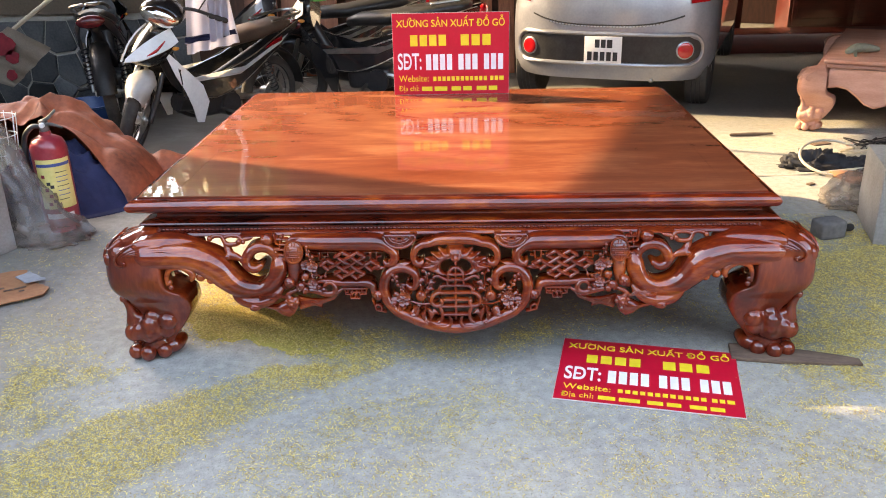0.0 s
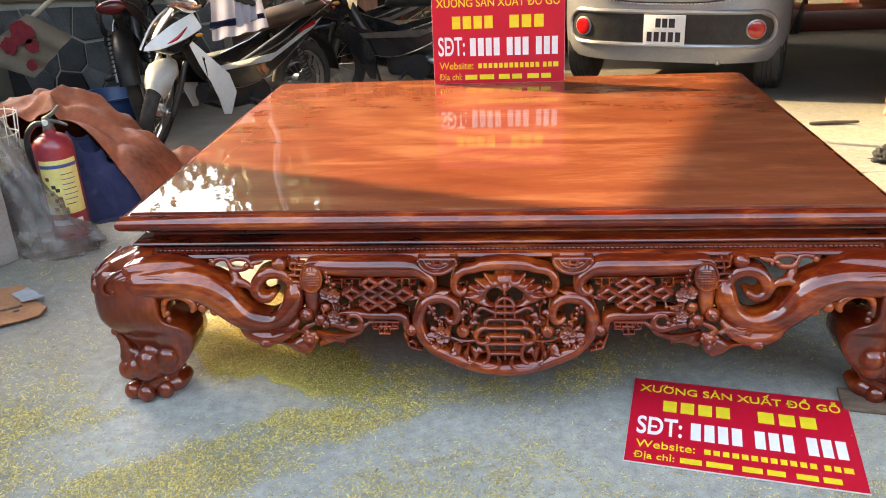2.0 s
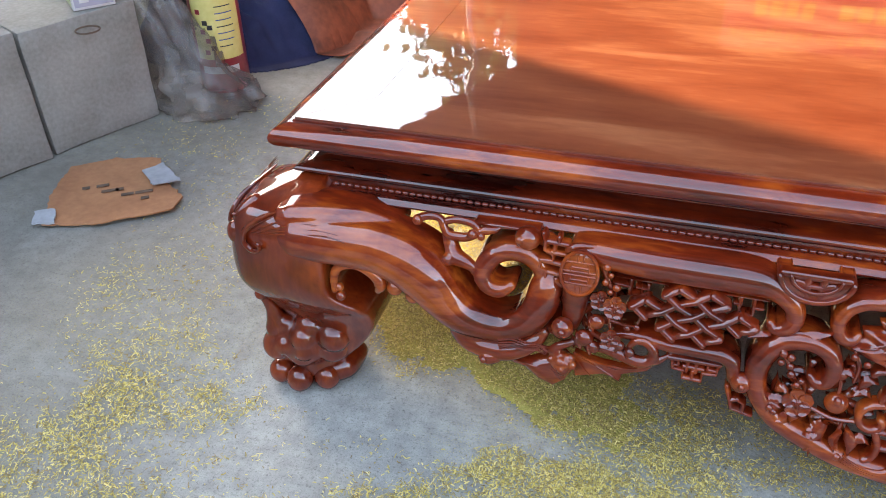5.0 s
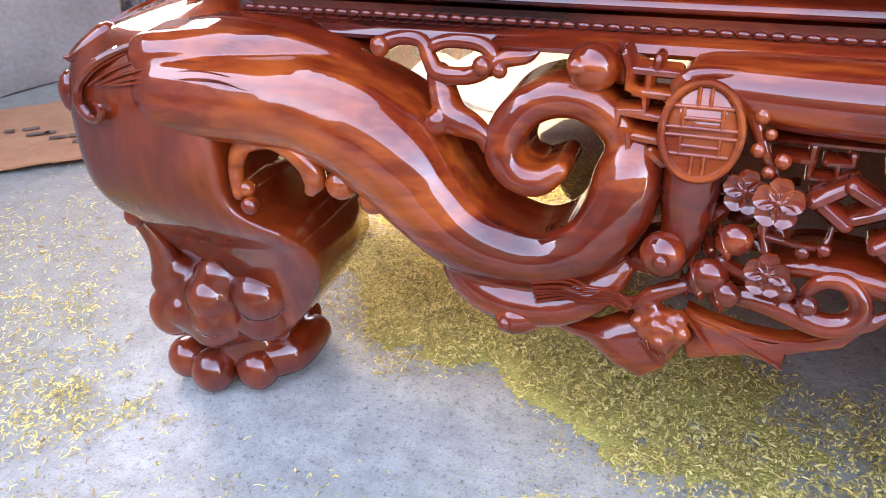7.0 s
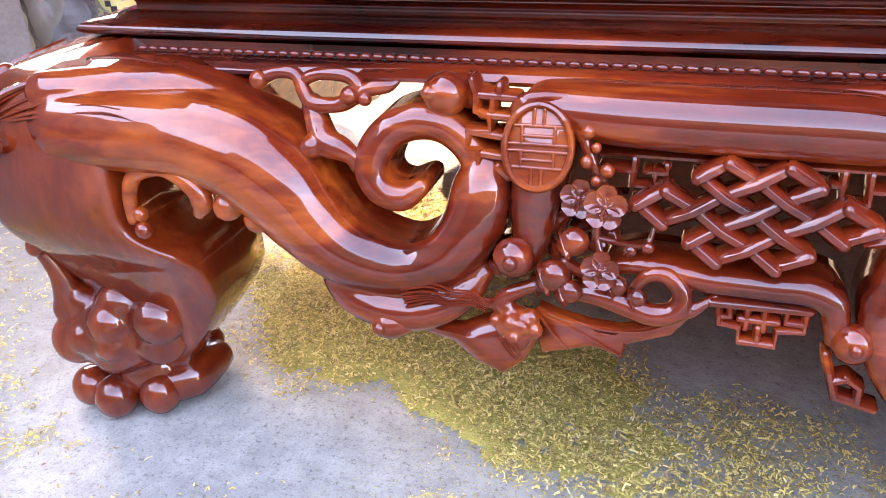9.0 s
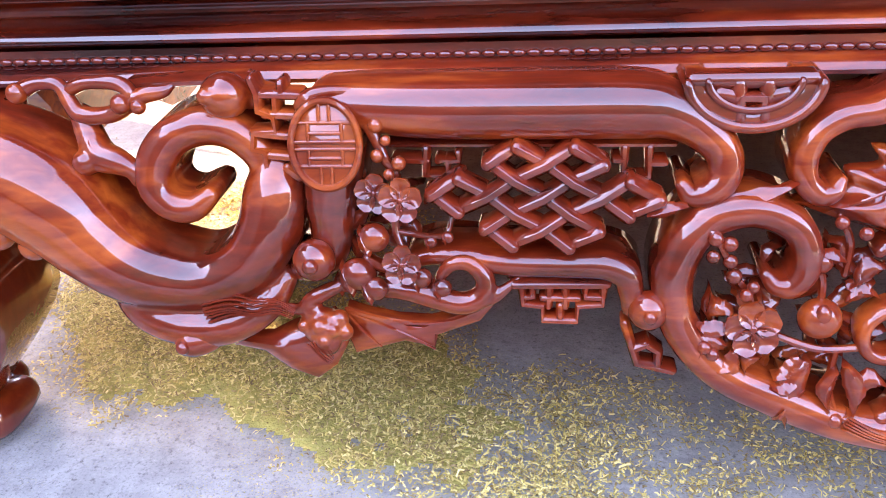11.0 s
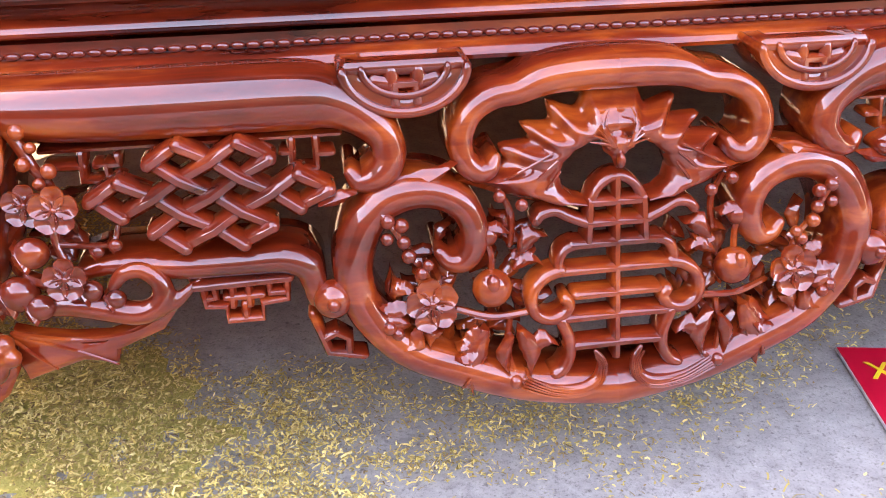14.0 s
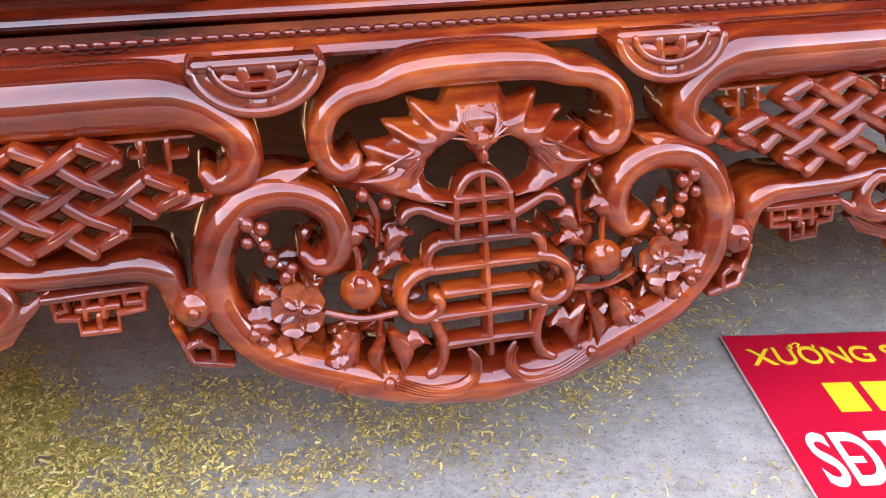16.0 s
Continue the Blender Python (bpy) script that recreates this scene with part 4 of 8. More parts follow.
    plate(bm, [(u * m, v) for u, v in ((-0.613, 0.2074), (-0.5907, 0.2041), (-0.5584, 0.205), (-0.5411, 0.2137), (-0.5241, 0.2201), (-0.5027, 0.2262), (-0.4902, 0.2162), (-0.49, 0.1995), (-0.5007, 0.1807), (-0.5183, 0.1678), (-0.542, 0.1753), (-0.5652, 0.1909), (-0.5921, 0.1955))], put, -0.008, 0.006, 0.004, 0.005)
    carve("bat_wing", bm)
    bm = bmesh.new()
    plate(bm, [(u * m, v) for u, v in ((-0.4895, 0.2326), (-0.4727, 0.2272), (-0.4457, 0.2223), (-0.4181, 0.2211), (-0.3896, 0.2284), (-0.3702, 0.2392), (-0.3636, 0.2357), (-0.3763, 0.2207), (-0.4003, 0.2123), (-0.4124, 0.208), (-0.4148, 0.1971), (-0.4409, 0.2021), (-0.46, 0.1972), (-0.4841, 0.1906), (-0.4894, 0.2043))], put, -0.008, 0.004, 0.003, 0.002)
    carve("bat_wing", bm)
    for path in ([(-0.4890, 0.2290, 0.005, 0.0022), (-0.4450, 0.2130, 0.006, 0.0016), (-0.4148, 0.1975, 0.004, 0.001)], [(-0.4890, 0.2310, 0.005, 0.0026), (-0.4457, 0.2218, 0.006, 0.0024), (-0.4000, 0.2230, 0.006, 0.0022), (-0.3680, 0.2370, 0.004, 0.0018)], [(-0.4885, 0.2250, 0.005, 0.002), (-0.4720, 0.2090, 0.006, 0.0014), (-0.4610, 0.1985, 0.004, 0.001)]):
        bm = bmesh.new()
        tube(bm, rows(path, m), 6)
        carve("wing_rib", bm)
    bm = bmesh.new()
    for u, v, w, r in ((-0.5083, 0.2180, 0.010, 0.0180), (-0.5153, 0.2340, 0.014, 0.0092), (-0.4940, 0.2278, 0.014, 0.0085), (-0.5239, 0.2222, 0.016, 0.0065), (-0.4900, 0.2165, 0.014, 0.0080), (-0.5054, 0.2080, 0.014, 0.0125), (-0.5090, 0.2250, 0.022, 0.0085), (-0.4990, 0.2225, 0.022, 0.0070), (-0.5060, 0.2135, 0.024, 0.0065)):
        ball(bm, put(u * m, v, w), r)
    tube(bm, rows([(-0.5450, 0.2330, 0.006, 0.004), (-0.5273, 0.2346, 0.012, 0.006), (-0.5144, 0.2460, 0.016, 0.0075), (-0.4956, 0.2545, 0.014, 0.0065), (-0.4844, 0.2560, 0.008, 0.004)], m), 8)
    fused(bm, "bat_body", WOOD, bed, 0.0018, 2)
    strand([(-0.513, 0.2145), (-0.508, 0.2060), (-0.500, 0.1980)], 0.0012, 0.0265, m, 6, 0.0032, "whisker")

    # ---- the round medallion's half ----
    ring = [(0.0005, 0.1335, 0.0190), (-0.043, 0.1380, 0.0180), (-0.0899, 0.1470, 0.0172), (-0.1348, 0.1640, 0.0175), (-0.1725, 0.1800, 0.0165), (-0.198, 0.2000, 0.0155), (-0.2150, 0.2250, 0.0160), (-0.2215, 0.2500, 0.0172), (-0.2195, 0.2725, 0.0180), (-0.2090, 0.2945, 0.0180), (-0.1930, 0.3090, 0.0168), (-0.1700, 0.3165, 0.0150), (-0.1482, 0.3135, 0.0140), (-0.1305, 0.3035, 0.0135), (-0.1215, 0.2880, 0.0130), (-0.1213, 0.2700, 0.0122), (-0.1300, 0.2575, 0.0105), (-0.1425, 0.2575, 0.0080), (-0.1500, 0.2655, 0.0055)]
    bm = bmesh.new()
    tube(bm, rows([(a, b, 0.004 if k < 11 else 0.008, r) for k, (a, b, r) in enumerate(ring)], m), 16, deep=DEEP)
    carve("medallion_ring", bm)
    # a pointed leaf lies over the ring's shoulder, a notch marks each lobe of its foot
    bm = bmesh.new()
    leaf(bm, (-0.2080 * m, 0.3130), (-0.1330 * m, 0.3400), 0.0100, 0.016, -0.004 * m)
    carve("leaf", bm)
    bm = bmesh.new()
    tube(bm, rows([(-0.1360, 0.1500, 0.010, 0.0025), (-0.1345, 0.1570, 0.020, 0.0022), (-0.1320, 0.1650, 0.024, 0.001)], m), 6)
    carve("lobe_seam", bm)
    cloud = [(-0.1005, 0.3375, 0.0050), (-0.1055, 0.3300, 0.0085), (-0.1158, 0.3280, 0.0098), (-0.1265, 0.3385, 0.0105), (-0.1285, 0.3560, 0.0110), (-0.1195, 0.3745, 0.0112), (-0.1016, 0.3850, 0.0112), (-0.0800, 0.3885, 0.0115), (-0.0570, 0.3965, 0.0140), (-0.0276, 0.3995, 0.0152), (0.0, 0.3998, 0.0155)]
    bm = bmesh.new()
    tube(bm, rows([(a, b, 0.008, r) for a, b, r in cloud], m), 16, deep=DEEP)
    carve("cloud_scroll", bm)
    # blossoms, peach and leaves inside the medallion
    bm = bmesh.new()
    flower(bm, -0.1595 * m, 0.2290, 0.018, 0.0225, 0.5)
    carve("plum_blossom", bm, angle=75)
    LEAVES = [(-0.1775, 0.2245, -0.2010, 0.2290, 0.0085), (-0.1784, 0.2152, -0.1981, 0.2050, 0.0085), (-0.1697, 0.2090, -0.1840, 0.1950, 0.0075), (-0.1512, 0.2054, -0.1618, 0.1912, 0.0065), (-0.1742, 0.2358, -0.1891, 0.2490, 0.0075), (-0.1667, 0.2419, -0.1724, 0.2564, 0.0065), (-0.1199, 0.2034, -0.1353, 0.1907, 0.008), (-0.1151, 0.2028, -0.1253, 0.1610, 0.010), (-0.1236, 0.1844, -0.1376, 0.1829, 0.006), (-0.1167, 0.1786, -0.1160, 0.1600, 0.006), (-0.086, 0.1993, -0.0801, 0.1689, 0.008), (-0.0936, 0.1953, -0.0955, 0.1705, 0.006), (-0.0796, 0.1788, -0.0595, 0.1812, 0.008),
              (-0.0832, 0.1612, -0.0686, 0.1501, 0.007), (-0.085, 0.2611, -0.062, 0.2730, 0.008), (-0.09, 0.257, -0.0708, 0.2622, 0.007), (-0.0905, 0.2477, -0.0662, 0.2498, 0.0065)]
    for k, (a0, b0, a1, b1, wd) in enumerate(LEAVES):
        bm = bmesh.new()
        grow = 1.35 if 6 <= k <= 12 else 1.1
        a1, b1 = a0 + (a1 - a0) * grow, b0 + (b1 - b0) * grow
        leaf(bm, (a0 * m, b0), (a1 * m, b1), 1.1 * wd, 0.015 + 0.002 * (k % 3) if min(b0, b1) < 0.195 or min(a0, a1) < -0.195 else 0.008 + 0.002 * (k % 3), 0.006 * m * (-1) ** k)
        carve("leaf", bm, angle=60)
    bm = bmesh.new()
    ball(bm, put(-0.1076 * m, 0.2330, 0.010), 0.0172, 1, 0.9, 1.0, 18, 12)
    ball(bm, put(-0.1085 * m, 0.2400, 0.020), 0.0085, 0.8, 0.8, 1.2)
    carve("peach", bm)
    bm = bmesh.new()
    ball(bm, put(-0.1115 * m, 0.2760, 0.010), 0.0090, 1.2, 0.8, 1)
    leaf(bm, (-0.112 * m, 0.284), (-0.092 * m, 0.2790), 0.006, 0.012)
    carve("bud", bm)
    for path in ([(-0.1380, 0.2180, 0.010, 0.0032), (-0.1090, 0.2110, 0.014, 0.0032), (-0.0772, 0.2110, 0.012, 0.0032)], [(-0.0926, 0.2060, 0.008, 0.003), (-0.0960, 0.1803, 0.010, 0.003), (-0.0912, 0.1600, 0.014, 0.003), (-0.0840, 0.1530, 0.018, 0.004)], [(-0.1180, 0.2804, 0.01, 0.003), (-0.1087, 0.2660, 0.01, 0.003), (-0.1076, 0.2480, 0.01, 0.003)], [(-0.1980, 0.3060, 0.018, 0.003), (-0.1860, 0.2900, 0.018, 0.003), (-0.1765, 0.2695, 0.014, 0.003), (-0.1640, 0.2540, 0.012, 0.003), (-0.1600, 0.2400, 0.012, 0.003)], [(-0.0980, 0.3112, 0.006, 0.003), (-0.0880, 0.2900, 0.004, 0.003), (-0.0900, 0.2650, 0.004, 0.003)]):
        bm = bmesh.new()
        tube(bm, rows(path, m), 7)
        carve("twig", bm)
    for u, v, r in ((-0.1917, 0.2985, 0.0064), (-0.1809, 0.2944, 0.0064), (-0.193, 0.2845, 0.0056), (-0.1799, 0.281, 0.006), (-0.1765, 0.2695, 0.0065), (-0.1664, 0.2548, 0.0056), (-0.1613, 0.2611, 0.0052), (-0.1956, 0.212, 0.006), (-0.1892, 0.2065, 0.0056), (-0.0916, 0.1545, 0.0065), (-0.1, 0.3112, 0.0056), (-0.0818, 0.3029, 0.0056)):
        bm = bmesh.new()
        ball(bm, put(u * m, v, 0.018), r, u=12, v=8)
        carve("berry", bm)
    # a lock of mane that sweeps along the ring's foot
    lock = [(-0.0839, 0.1560), (-0.0595, 0.1450), (-0.0340, 0.1420), (-0.0190, 0.1490), (-0.0150, 0.1640), (-0.0203, 0.1740)]
    bm = bmesh.new()
    tube(bm, rows([(a, b, 0.019, r) for (a, b), r in zip(lock, (0.003, 0.0055, 0.0072, 0.0066, 0.0046, 0.0022))], m), 10, flat=0.9)
    carve("mane_lock", bm)
    strand(lock, 0.0013, 0.0250, m, 5, 0.0028)

# deep undergrowth of leaves: in the medallion and behind the plum boughs
rl = random.Random(12)
for s in (-1, 1):
    for k in range(64):
        if k < 50:
            q, rr_ = rl.uniform(0, 2 * math.pi), rl.random() ** 0.5
            u, v = -0.124 + 0.072 * rr_ * math.cos(q), 0.224 + 0.058 * rr_ * math.sin(q)
        else:
            u, v = rl.uniform(-0.48, -0.42), rl.uniform(0.258, 0.345)
        q = rl.uniform(0, 2 * math.pi)
        ln = rl.uniform(0.020, 0.034)
        bm = bmesh.new()
        leaf(bm, (u * s * -1, v), ((u + ln * math.cos(q)) * s * -1, v + ln * math.sin(q)), rl.uniform(0.005, 0.008), rl.uniform(-0.022, 0.002), rl.uniform(-0.006, 0.006))
        carve("leaf", bm, angle=60)

# the bat over the sign: each wing is a membrane stretched over ribs, scalloped between its tips
ROOT = [(0.0, 0.3480), (0.0105, 0.3478), (0.0215, 0.3455), (0.0335, 0.3400), (0.0430, 0.3320), (0.0475, 0.3210), (0.0445, 0.3100), (0.0365, 0.3035), (0.0270, 0.3010)]
TIPS = [(0.0, 0.3850), (0.0200, 0.3850), (0.0540, 0.3760), (0.0765, 0.3600), (0.0945, 0.3440), (0.1370, 0.3200), (0.1000, 0.3075), (0.0630, 0.2965), (0.0270, 0.2945)]
for s in (-1, 1):
    bm = bmesh.new()
    n_a, n_r = 10, 14
    front, back = [], []
    for i in range((len(TIPS) - 1) * n_a + 1):
        k, f = min(i // n_a, len(TIPS) - 2), i / n_a - min(i // n_a, len(TIPS) - 2)
        inner = Vector(ROOT[k]).lerp(Vector(ROOT[k + 1]), f)
        outer = Vector(TIPS[k]).lerp(Vector(TIPS[k + 1]), f)
        sag = math.sin(math.pi * f) ** 1.4
        if 0 < k < 5:
            outer = outer.lerp(inner, 0.33 * sag)
        fr, bk = [], []
        for j in range(n_r + 1):
            r = j / n_r
            p = inner.lerp(outer, r)
            w = 0.014 + 0.008 * math.sin(math.pi * min(1.0, r * 1.25)) - 0.012 * r * r - 0.0016 * sag * (0.25 + 0.75 * r) - (0.004 if j == 0 else 0)
            fr.append(bm.verts.new(put(p.x * s, p.y, w)))
            bk.append(bm.verts.new(put(p.x * s, p.y, min(w - 0.010, -0.004))))
        front.append(fr)
        back.append(bk)
    m_ = len(front)
    for i in range(m_ - 1):
        for j in range(n_r):
            bm.faces.new((front[i][j], front[i + 1][j], front[i + 1][j + 1], front[i][j + 1]))
            bm.faces.new((back[i][j], back[i][j + 1], back[i + 1][j + 1], back[i + 1][j]))
        for j in (0, n_r):
            bm.faces.new((front[i][j], back[i][j], back[i + 1][j], front[i + 1][j]))
    for i in (0, m_ - 1):
        for j in range(n_r):
            bm.faces.new((front[i][j], front[i][j + 1], back[i][j + 1], back[i][j]))
    carve("bat_wing", bm, angle=75)
    # ribs engraved from the wing's root to its lower tips
    for a, b in (((0.052, 0.336), (0.080, 0.3080)), ((0.050, 0.328), (0.066, 0.3000)), ((0.056, 0.342), (0.108, 0.3140))):
        bm = bmesh.new()
        tube(bm, rows([(a[0], a[1], 0.0205, 0.0012), ((a[0] + b[0]) / 2 + 0.003, (a[1] + b[1]) / 2, 0.0185, 0.0014), (b[0], b[1], 0.006, 0.0006)], s), 6)
        carve("wing_rib", bm)
bm = bmesh.new()
ball(bm, put(0, 0.3440, 0.014), 0.0110, 1.2, 1.0, 0.95)
tube(bm, rows([(0.0, 0.366, 0.004, 0.009), (0.0, 0.356, 0.008, 0.010), (0.0, 0.344, 0.014, 0.008), (0.0, 0.3290, 0.017, 0.0035)]), 12)
ball(bm, put(0, 0.3345, 0.025), 0.0050, 0.8, 0.9, 1.4)
for s in (-1, 1):
    ball(bm, put(0.0085 * s, 0.3475, 0.023), 0.0050)
fused(bm, "bat_head", WOOD, bed, 0.0016, 2)
for s in (-1, 1):
    for k in range(6):
        bm = bmesh.new()
        tube(bm, rows([(0.005 * s, 0.3465, 0.0285, 0.0009), (0.013 * s, 0.349 + 0.0028 * k, 0.0265, 0.0012), ((0.025 - 0.0032 * k) * s, 0.350 + 0.005 * k, 0.023, 0.0005)]), 5, 3)
        carve("whisker", bm)

# the long-life sign: a lattice with curled side arms
EM = 0.012


def e_bar(pts, r=0.0045):
    bm = bmesh.new()
    bar(bm, pts, r * 1.08, EM, 1, flat=1.4, deep=0.011)
    carve("sign_bar", bm)


def e_curve(pts, r=0.0050):
    bm = bmesh.new()
    tube(bm, rows([(*p, EM, r * 1.08) for p in pts]), 12, flat=1.3, deep=0.014)
    carve("sign_scroll", bm)


for s in (-1, 1):
    e_curve([(0.0, 0.3185), (0.0080 * s, 0.3165), (0.0158 * s, 0.3110), (0.0210 * s, 0.3030), (0.0228 * s, 0.2970)], 0.0045)
    e_bar([(0.0232 * s, 0.2990), (0.0250 * s, 0.2650)])
    e_bar([(0.0, 0.2985), (0.0225 * s, 0.2983)])
    e_bar([(0.0, 0.2820), (0.0255 * s, 0.2815)])
    e_curve([(0.0255 * s, 0.2815), (0.0410 * s, 0.2880), (0.0525 * s, 0.2935), (0.0640 * s, 0.2920), (0.0690 * s, 0.2870)], 0.0048)
    e_bar([(0.0, 0.2648), (0.0390 * s, 0.2645)])
    e_curve([(0.0360 * s, 0.2645), (0.0455 * s, 0.2610), (0.0505 * s, 0.2530), (0.0510 * s, 0.2440)], 0.0046)
    e_bar([(0.0, 0.2430), (0.0505 * s, 0.2428)])
    e_curve([(0.0490 * s, 0.2440), (0.0610 * s, 0.2405), (0.0715 * s, 0.2320), (0.0750 * s, 0.2200), (0.0705 * s, 0.2090), (0.0600 * s, 0.2038), (0.0485 * s, 0.2060), (0.0420 * s, 0.2140), (0.0450 * s, 0.2195)], 0.0056)
    e_bar([(0.0, 0.2220), (0.0360 * s, 0.2218)])
    e_bar([(0.0, 0.2030), (0.0590 * s, 0.2025)])
    e_bar([(0.0, 0.1785), (0.0430 * s, 0.1780)])
    e_curve([(0.0490 * s, 0.2010), (0.0425 * s, 0.1850), (0.0420 * s, 0.1700), (0.0480 * s, 0.1590), (0.0560 * s, 0.1540)], 0.0056)
e_bar([(0.0, 0.3180), (0.0, 0.1660)], 0.0042)

# plain shaped boards, unseen, close the back and two ends to block light
bm = bmesh.new()
low = [(-0.9, 0.32), (-0.8, 0.30), (-0.72, 0.26), (-0.64, 0.205), (-0.56, 0.18), (-0.46, 0.2), (-0.3, 0.22), (-0.2, 0.17), (-0.1, 0.13), (0, 0.118)]
plate(bm, low + [(-u, v) for u, v in low[-2::-1]] + [(0.9, 0.42), (-0.9, 0.42)], lambda u, v, w: Vector((CX - u, 2 * CY - (0.27 * v - 0.080 - w), v if v > 0.4 else 0.6 * v - 0.03)), -0.02, 0.02, 0.01)
part("back_apron", bm, WOOD, bed)
# raised near the front leg so that sun reaches the sawdust behind it
low_end = [(-0.9, 0.37), (-0.8, 0.365), (-0.7, 0.34), (-0.62, 0.28), (-0.55, 0.20), (-0.46, 0.19), (-0.3, 0.20), (-0.2, 0.17), (-0.1, 0.13), (0, 0.118)]

for s in (-1, 1):
    bm = bmesh.new()
    plate(bm, [(u * 0.82, v) for u, v in low_end + [(-u, v) for u, v in low_end[-2::-1]] + [(0.9, 0.42), (-0.9, 0.42)]], lambda u, v, w: Vector((CX + s * (1.060 - 0.27 * v + w), CY + u, v)), -0.02, 0.02, 0.01)
    part("end_apron", bm, WOOD, bed)


# ---- what closes the yard, with unseen walls that shape its light ----
def wall_box(name, lo, hi, material, label, category="wall"):
    bm = bmesh.new()
    box(bm, lo, hi)
    return tagged(finish(bm, name, material, smooth=False), label, category, kind="structure")


PLASTER = surface("stained_plaster", (0.15, 0.13, 0.105), (0.24, 0.215, 0.18), 1.5, rough=(0.8, 0.9), bump=0.2)
BROWN_RENDER = surface("brown_render", (0.075, 0.052, 0.036), (0.14, 0.1, 0.07), 1.5, rough=(0.8, 0.9), bump=0.2)
DARK_BOARD = surface("old_dark_boards", (0.05, 0.022, 0.014), (0.12, 0.05, 0.03), 5, (6, 6, 1), (0.6, 0.8), 0.2)
LEAF = surface("tree_leaves", (0.1, 0.12, 0.025), (0.2, 0.21, 0.05), 3, rough=(0.5, 0.7), bump=0)
BARK = surface("bark", (0.08, 0.06, 0.045), (0.16, 0.12, 0.09), 9, rough=(0.85, 0.95), bump=0.5)
# unseen wall; its end casts the shade edge across the daybed's front
wall_box("wall_west", (-9.3, -16, 0), (-9.0, 3.71, 7.4), PLASTER, "plain plastered wall out of view, added to cast shade")
# unseen wall added to hide the low sky in front of the daybed
wall_box("wall_south", (-9.0, -7.3, 0), (14, -7.0, 4.0), BROWN_RENDER, "plain brown wall out of view, added to hide low sky")
# unseen wall added to cut sky light from the back left
wall_box("wall_west_back", (-9.3, 3.712, -0.5), (-9.0, 9.0, 4.8), PLASTER, "plain plastered wall out of view, added to cut sky light")
# put here out of sight to dim the left of the yard
wall_box("wall_west_near", (-4.5, -7.0, 0), (-4.3, 1.74, 3.6), PLASTER, "plain plastered wall out of view, added to dim the left")
# unseen jutting piece added to carry the shade farther over the daybed's top
wall_box("wall_west_upper", (-4.5, 1.742, 2.5), (-4.3, 1.92, 3.6), PLASTER, "plain plastered piece out of view, added to extend the shade")
# unseen low wall placed to shade the ground round the motorcycles
wall_box("wall_yard", (-4.3, 1.75, -0.3), (-4.1, 4.5, 1.78), PLASTER, "plain plastered low wall, unseen, added to shade the ground behind")
# its higher length, also unseen, added to darken the yard behind
wall_box("wall_yard_back", (-4.3, 4.502, -0.4), (-4.1, 9.0, 2.5), PLASTER, "plain plastered higher wall, unseen, added to darken the back yard")
# the open workshop stands askew to the daybed; its roof reaches out over the yard
SHOP = pose(-3.94, 1.84, 0, 0, 0, -21)


def shop_box(name, lo, hi, material, label, category="wall"):
    ob = wall_box(name, lo, hi, material, label, category)
    ob.matrix_basis = SHOP
    return ob


shop_box("roof_workshop", (0.0, -0.1, 3.2), (14, 11.5, 3.3), DARK_BOARD, "dark boarded underside of the workshop roof", "roof")
# an unseen roof piece added to hold shade on the floor in front
shop_box("roof_porch", (0.0, -2.1, 3.2), (2.4, -0.102, 3.3), DARK_BOARD, "dark boarded roof piece out of view, added for shade", "roof")
shop_box("wall_workshop_back", (0.0, 11.3, -0.6), (14, 11.5, 3.2), DARK_BOARD, "dark boarded back wall of the open workshop")
shop_box("wall_workshop_east", (13.8, -1.0, -0.6), (14, 11.3, 3.2), DARK_BOARD, "dark boarded side wall of the open workshop")


# trees behind the yard, seen only as reflections in the lacquer
def tree(x, y, h, r, seed):
    ob = empty("tree", "broad leafy tree beyond the yard wall", "tree", "trees beyond the yard", at=pose(x, y, ground_z(x, y)))
    bm = bmesh.new()
    tube(bm, [(0, 0, 0, 0.14), (0.05, 0.03, h * 0.4, 0.11), (-0.05, 0, h * 0.75, 0.05)], 8)
    for k in range(5):
        q = 1.3 * k + seed
        tube(bm, [(0, 0, h * (0.3 + 0.08 * k), 0.05), (0.5 * r * math.cos(q), 0.5 * r * math.sin(q), h * (0.5 + 0.08 * k), 0.03), (0.85 * r * math.cos(q), 0.85 * r * math.sin(q), h * (0.58 + 0.08 * k), 0.01)], 6)
    part("trunk", bm, BARK, ob)
    rg = np.random.default_rng(seed)
    n = 5200
    clump = rg.normal(size=(26, 3))
    clump = clump / np.linalg.norm(clump, axis=1)[:, None] * np.array([r * 0.8, r * 0.8, h * 0.26]) * rg.random((26, 1)) ** 0.4 + np.array([0, 0, h * 0.68])
    p = clump[rg.integers(0, 26, n)] + rg.normal(size=(n, 3)) * r * 0.17
    ax, bx = rg.normal(size=(n, 3)), rg.normal(size=(n, 3))
    ax /= np.linalg.norm(ax, axis=1)[:, None]
    bx = np.cross(ax, bx)
    bx /= np.linalg.norm(bx, axis=1)[:, None]
    s_ = rg.uniform(0.07, 0.15, (n, 1))
    v = np.stack([p - ax * s_, p + bx * s_ * 0.5, p + ax * s_, p - bx * s_ * 0.5], 1).reshape(-1, 3)
    me_ = bpy.data.meshes.new("crown")
    me_.from_pydata(v.tolist(), [], np.arange(n * 4).reshape(-1, 4).tolist())
    me_.materials.append(LEAF)
    cr = new("crown", me_)
    cr.parent = ob
    tagged(cr, kind="stuff")


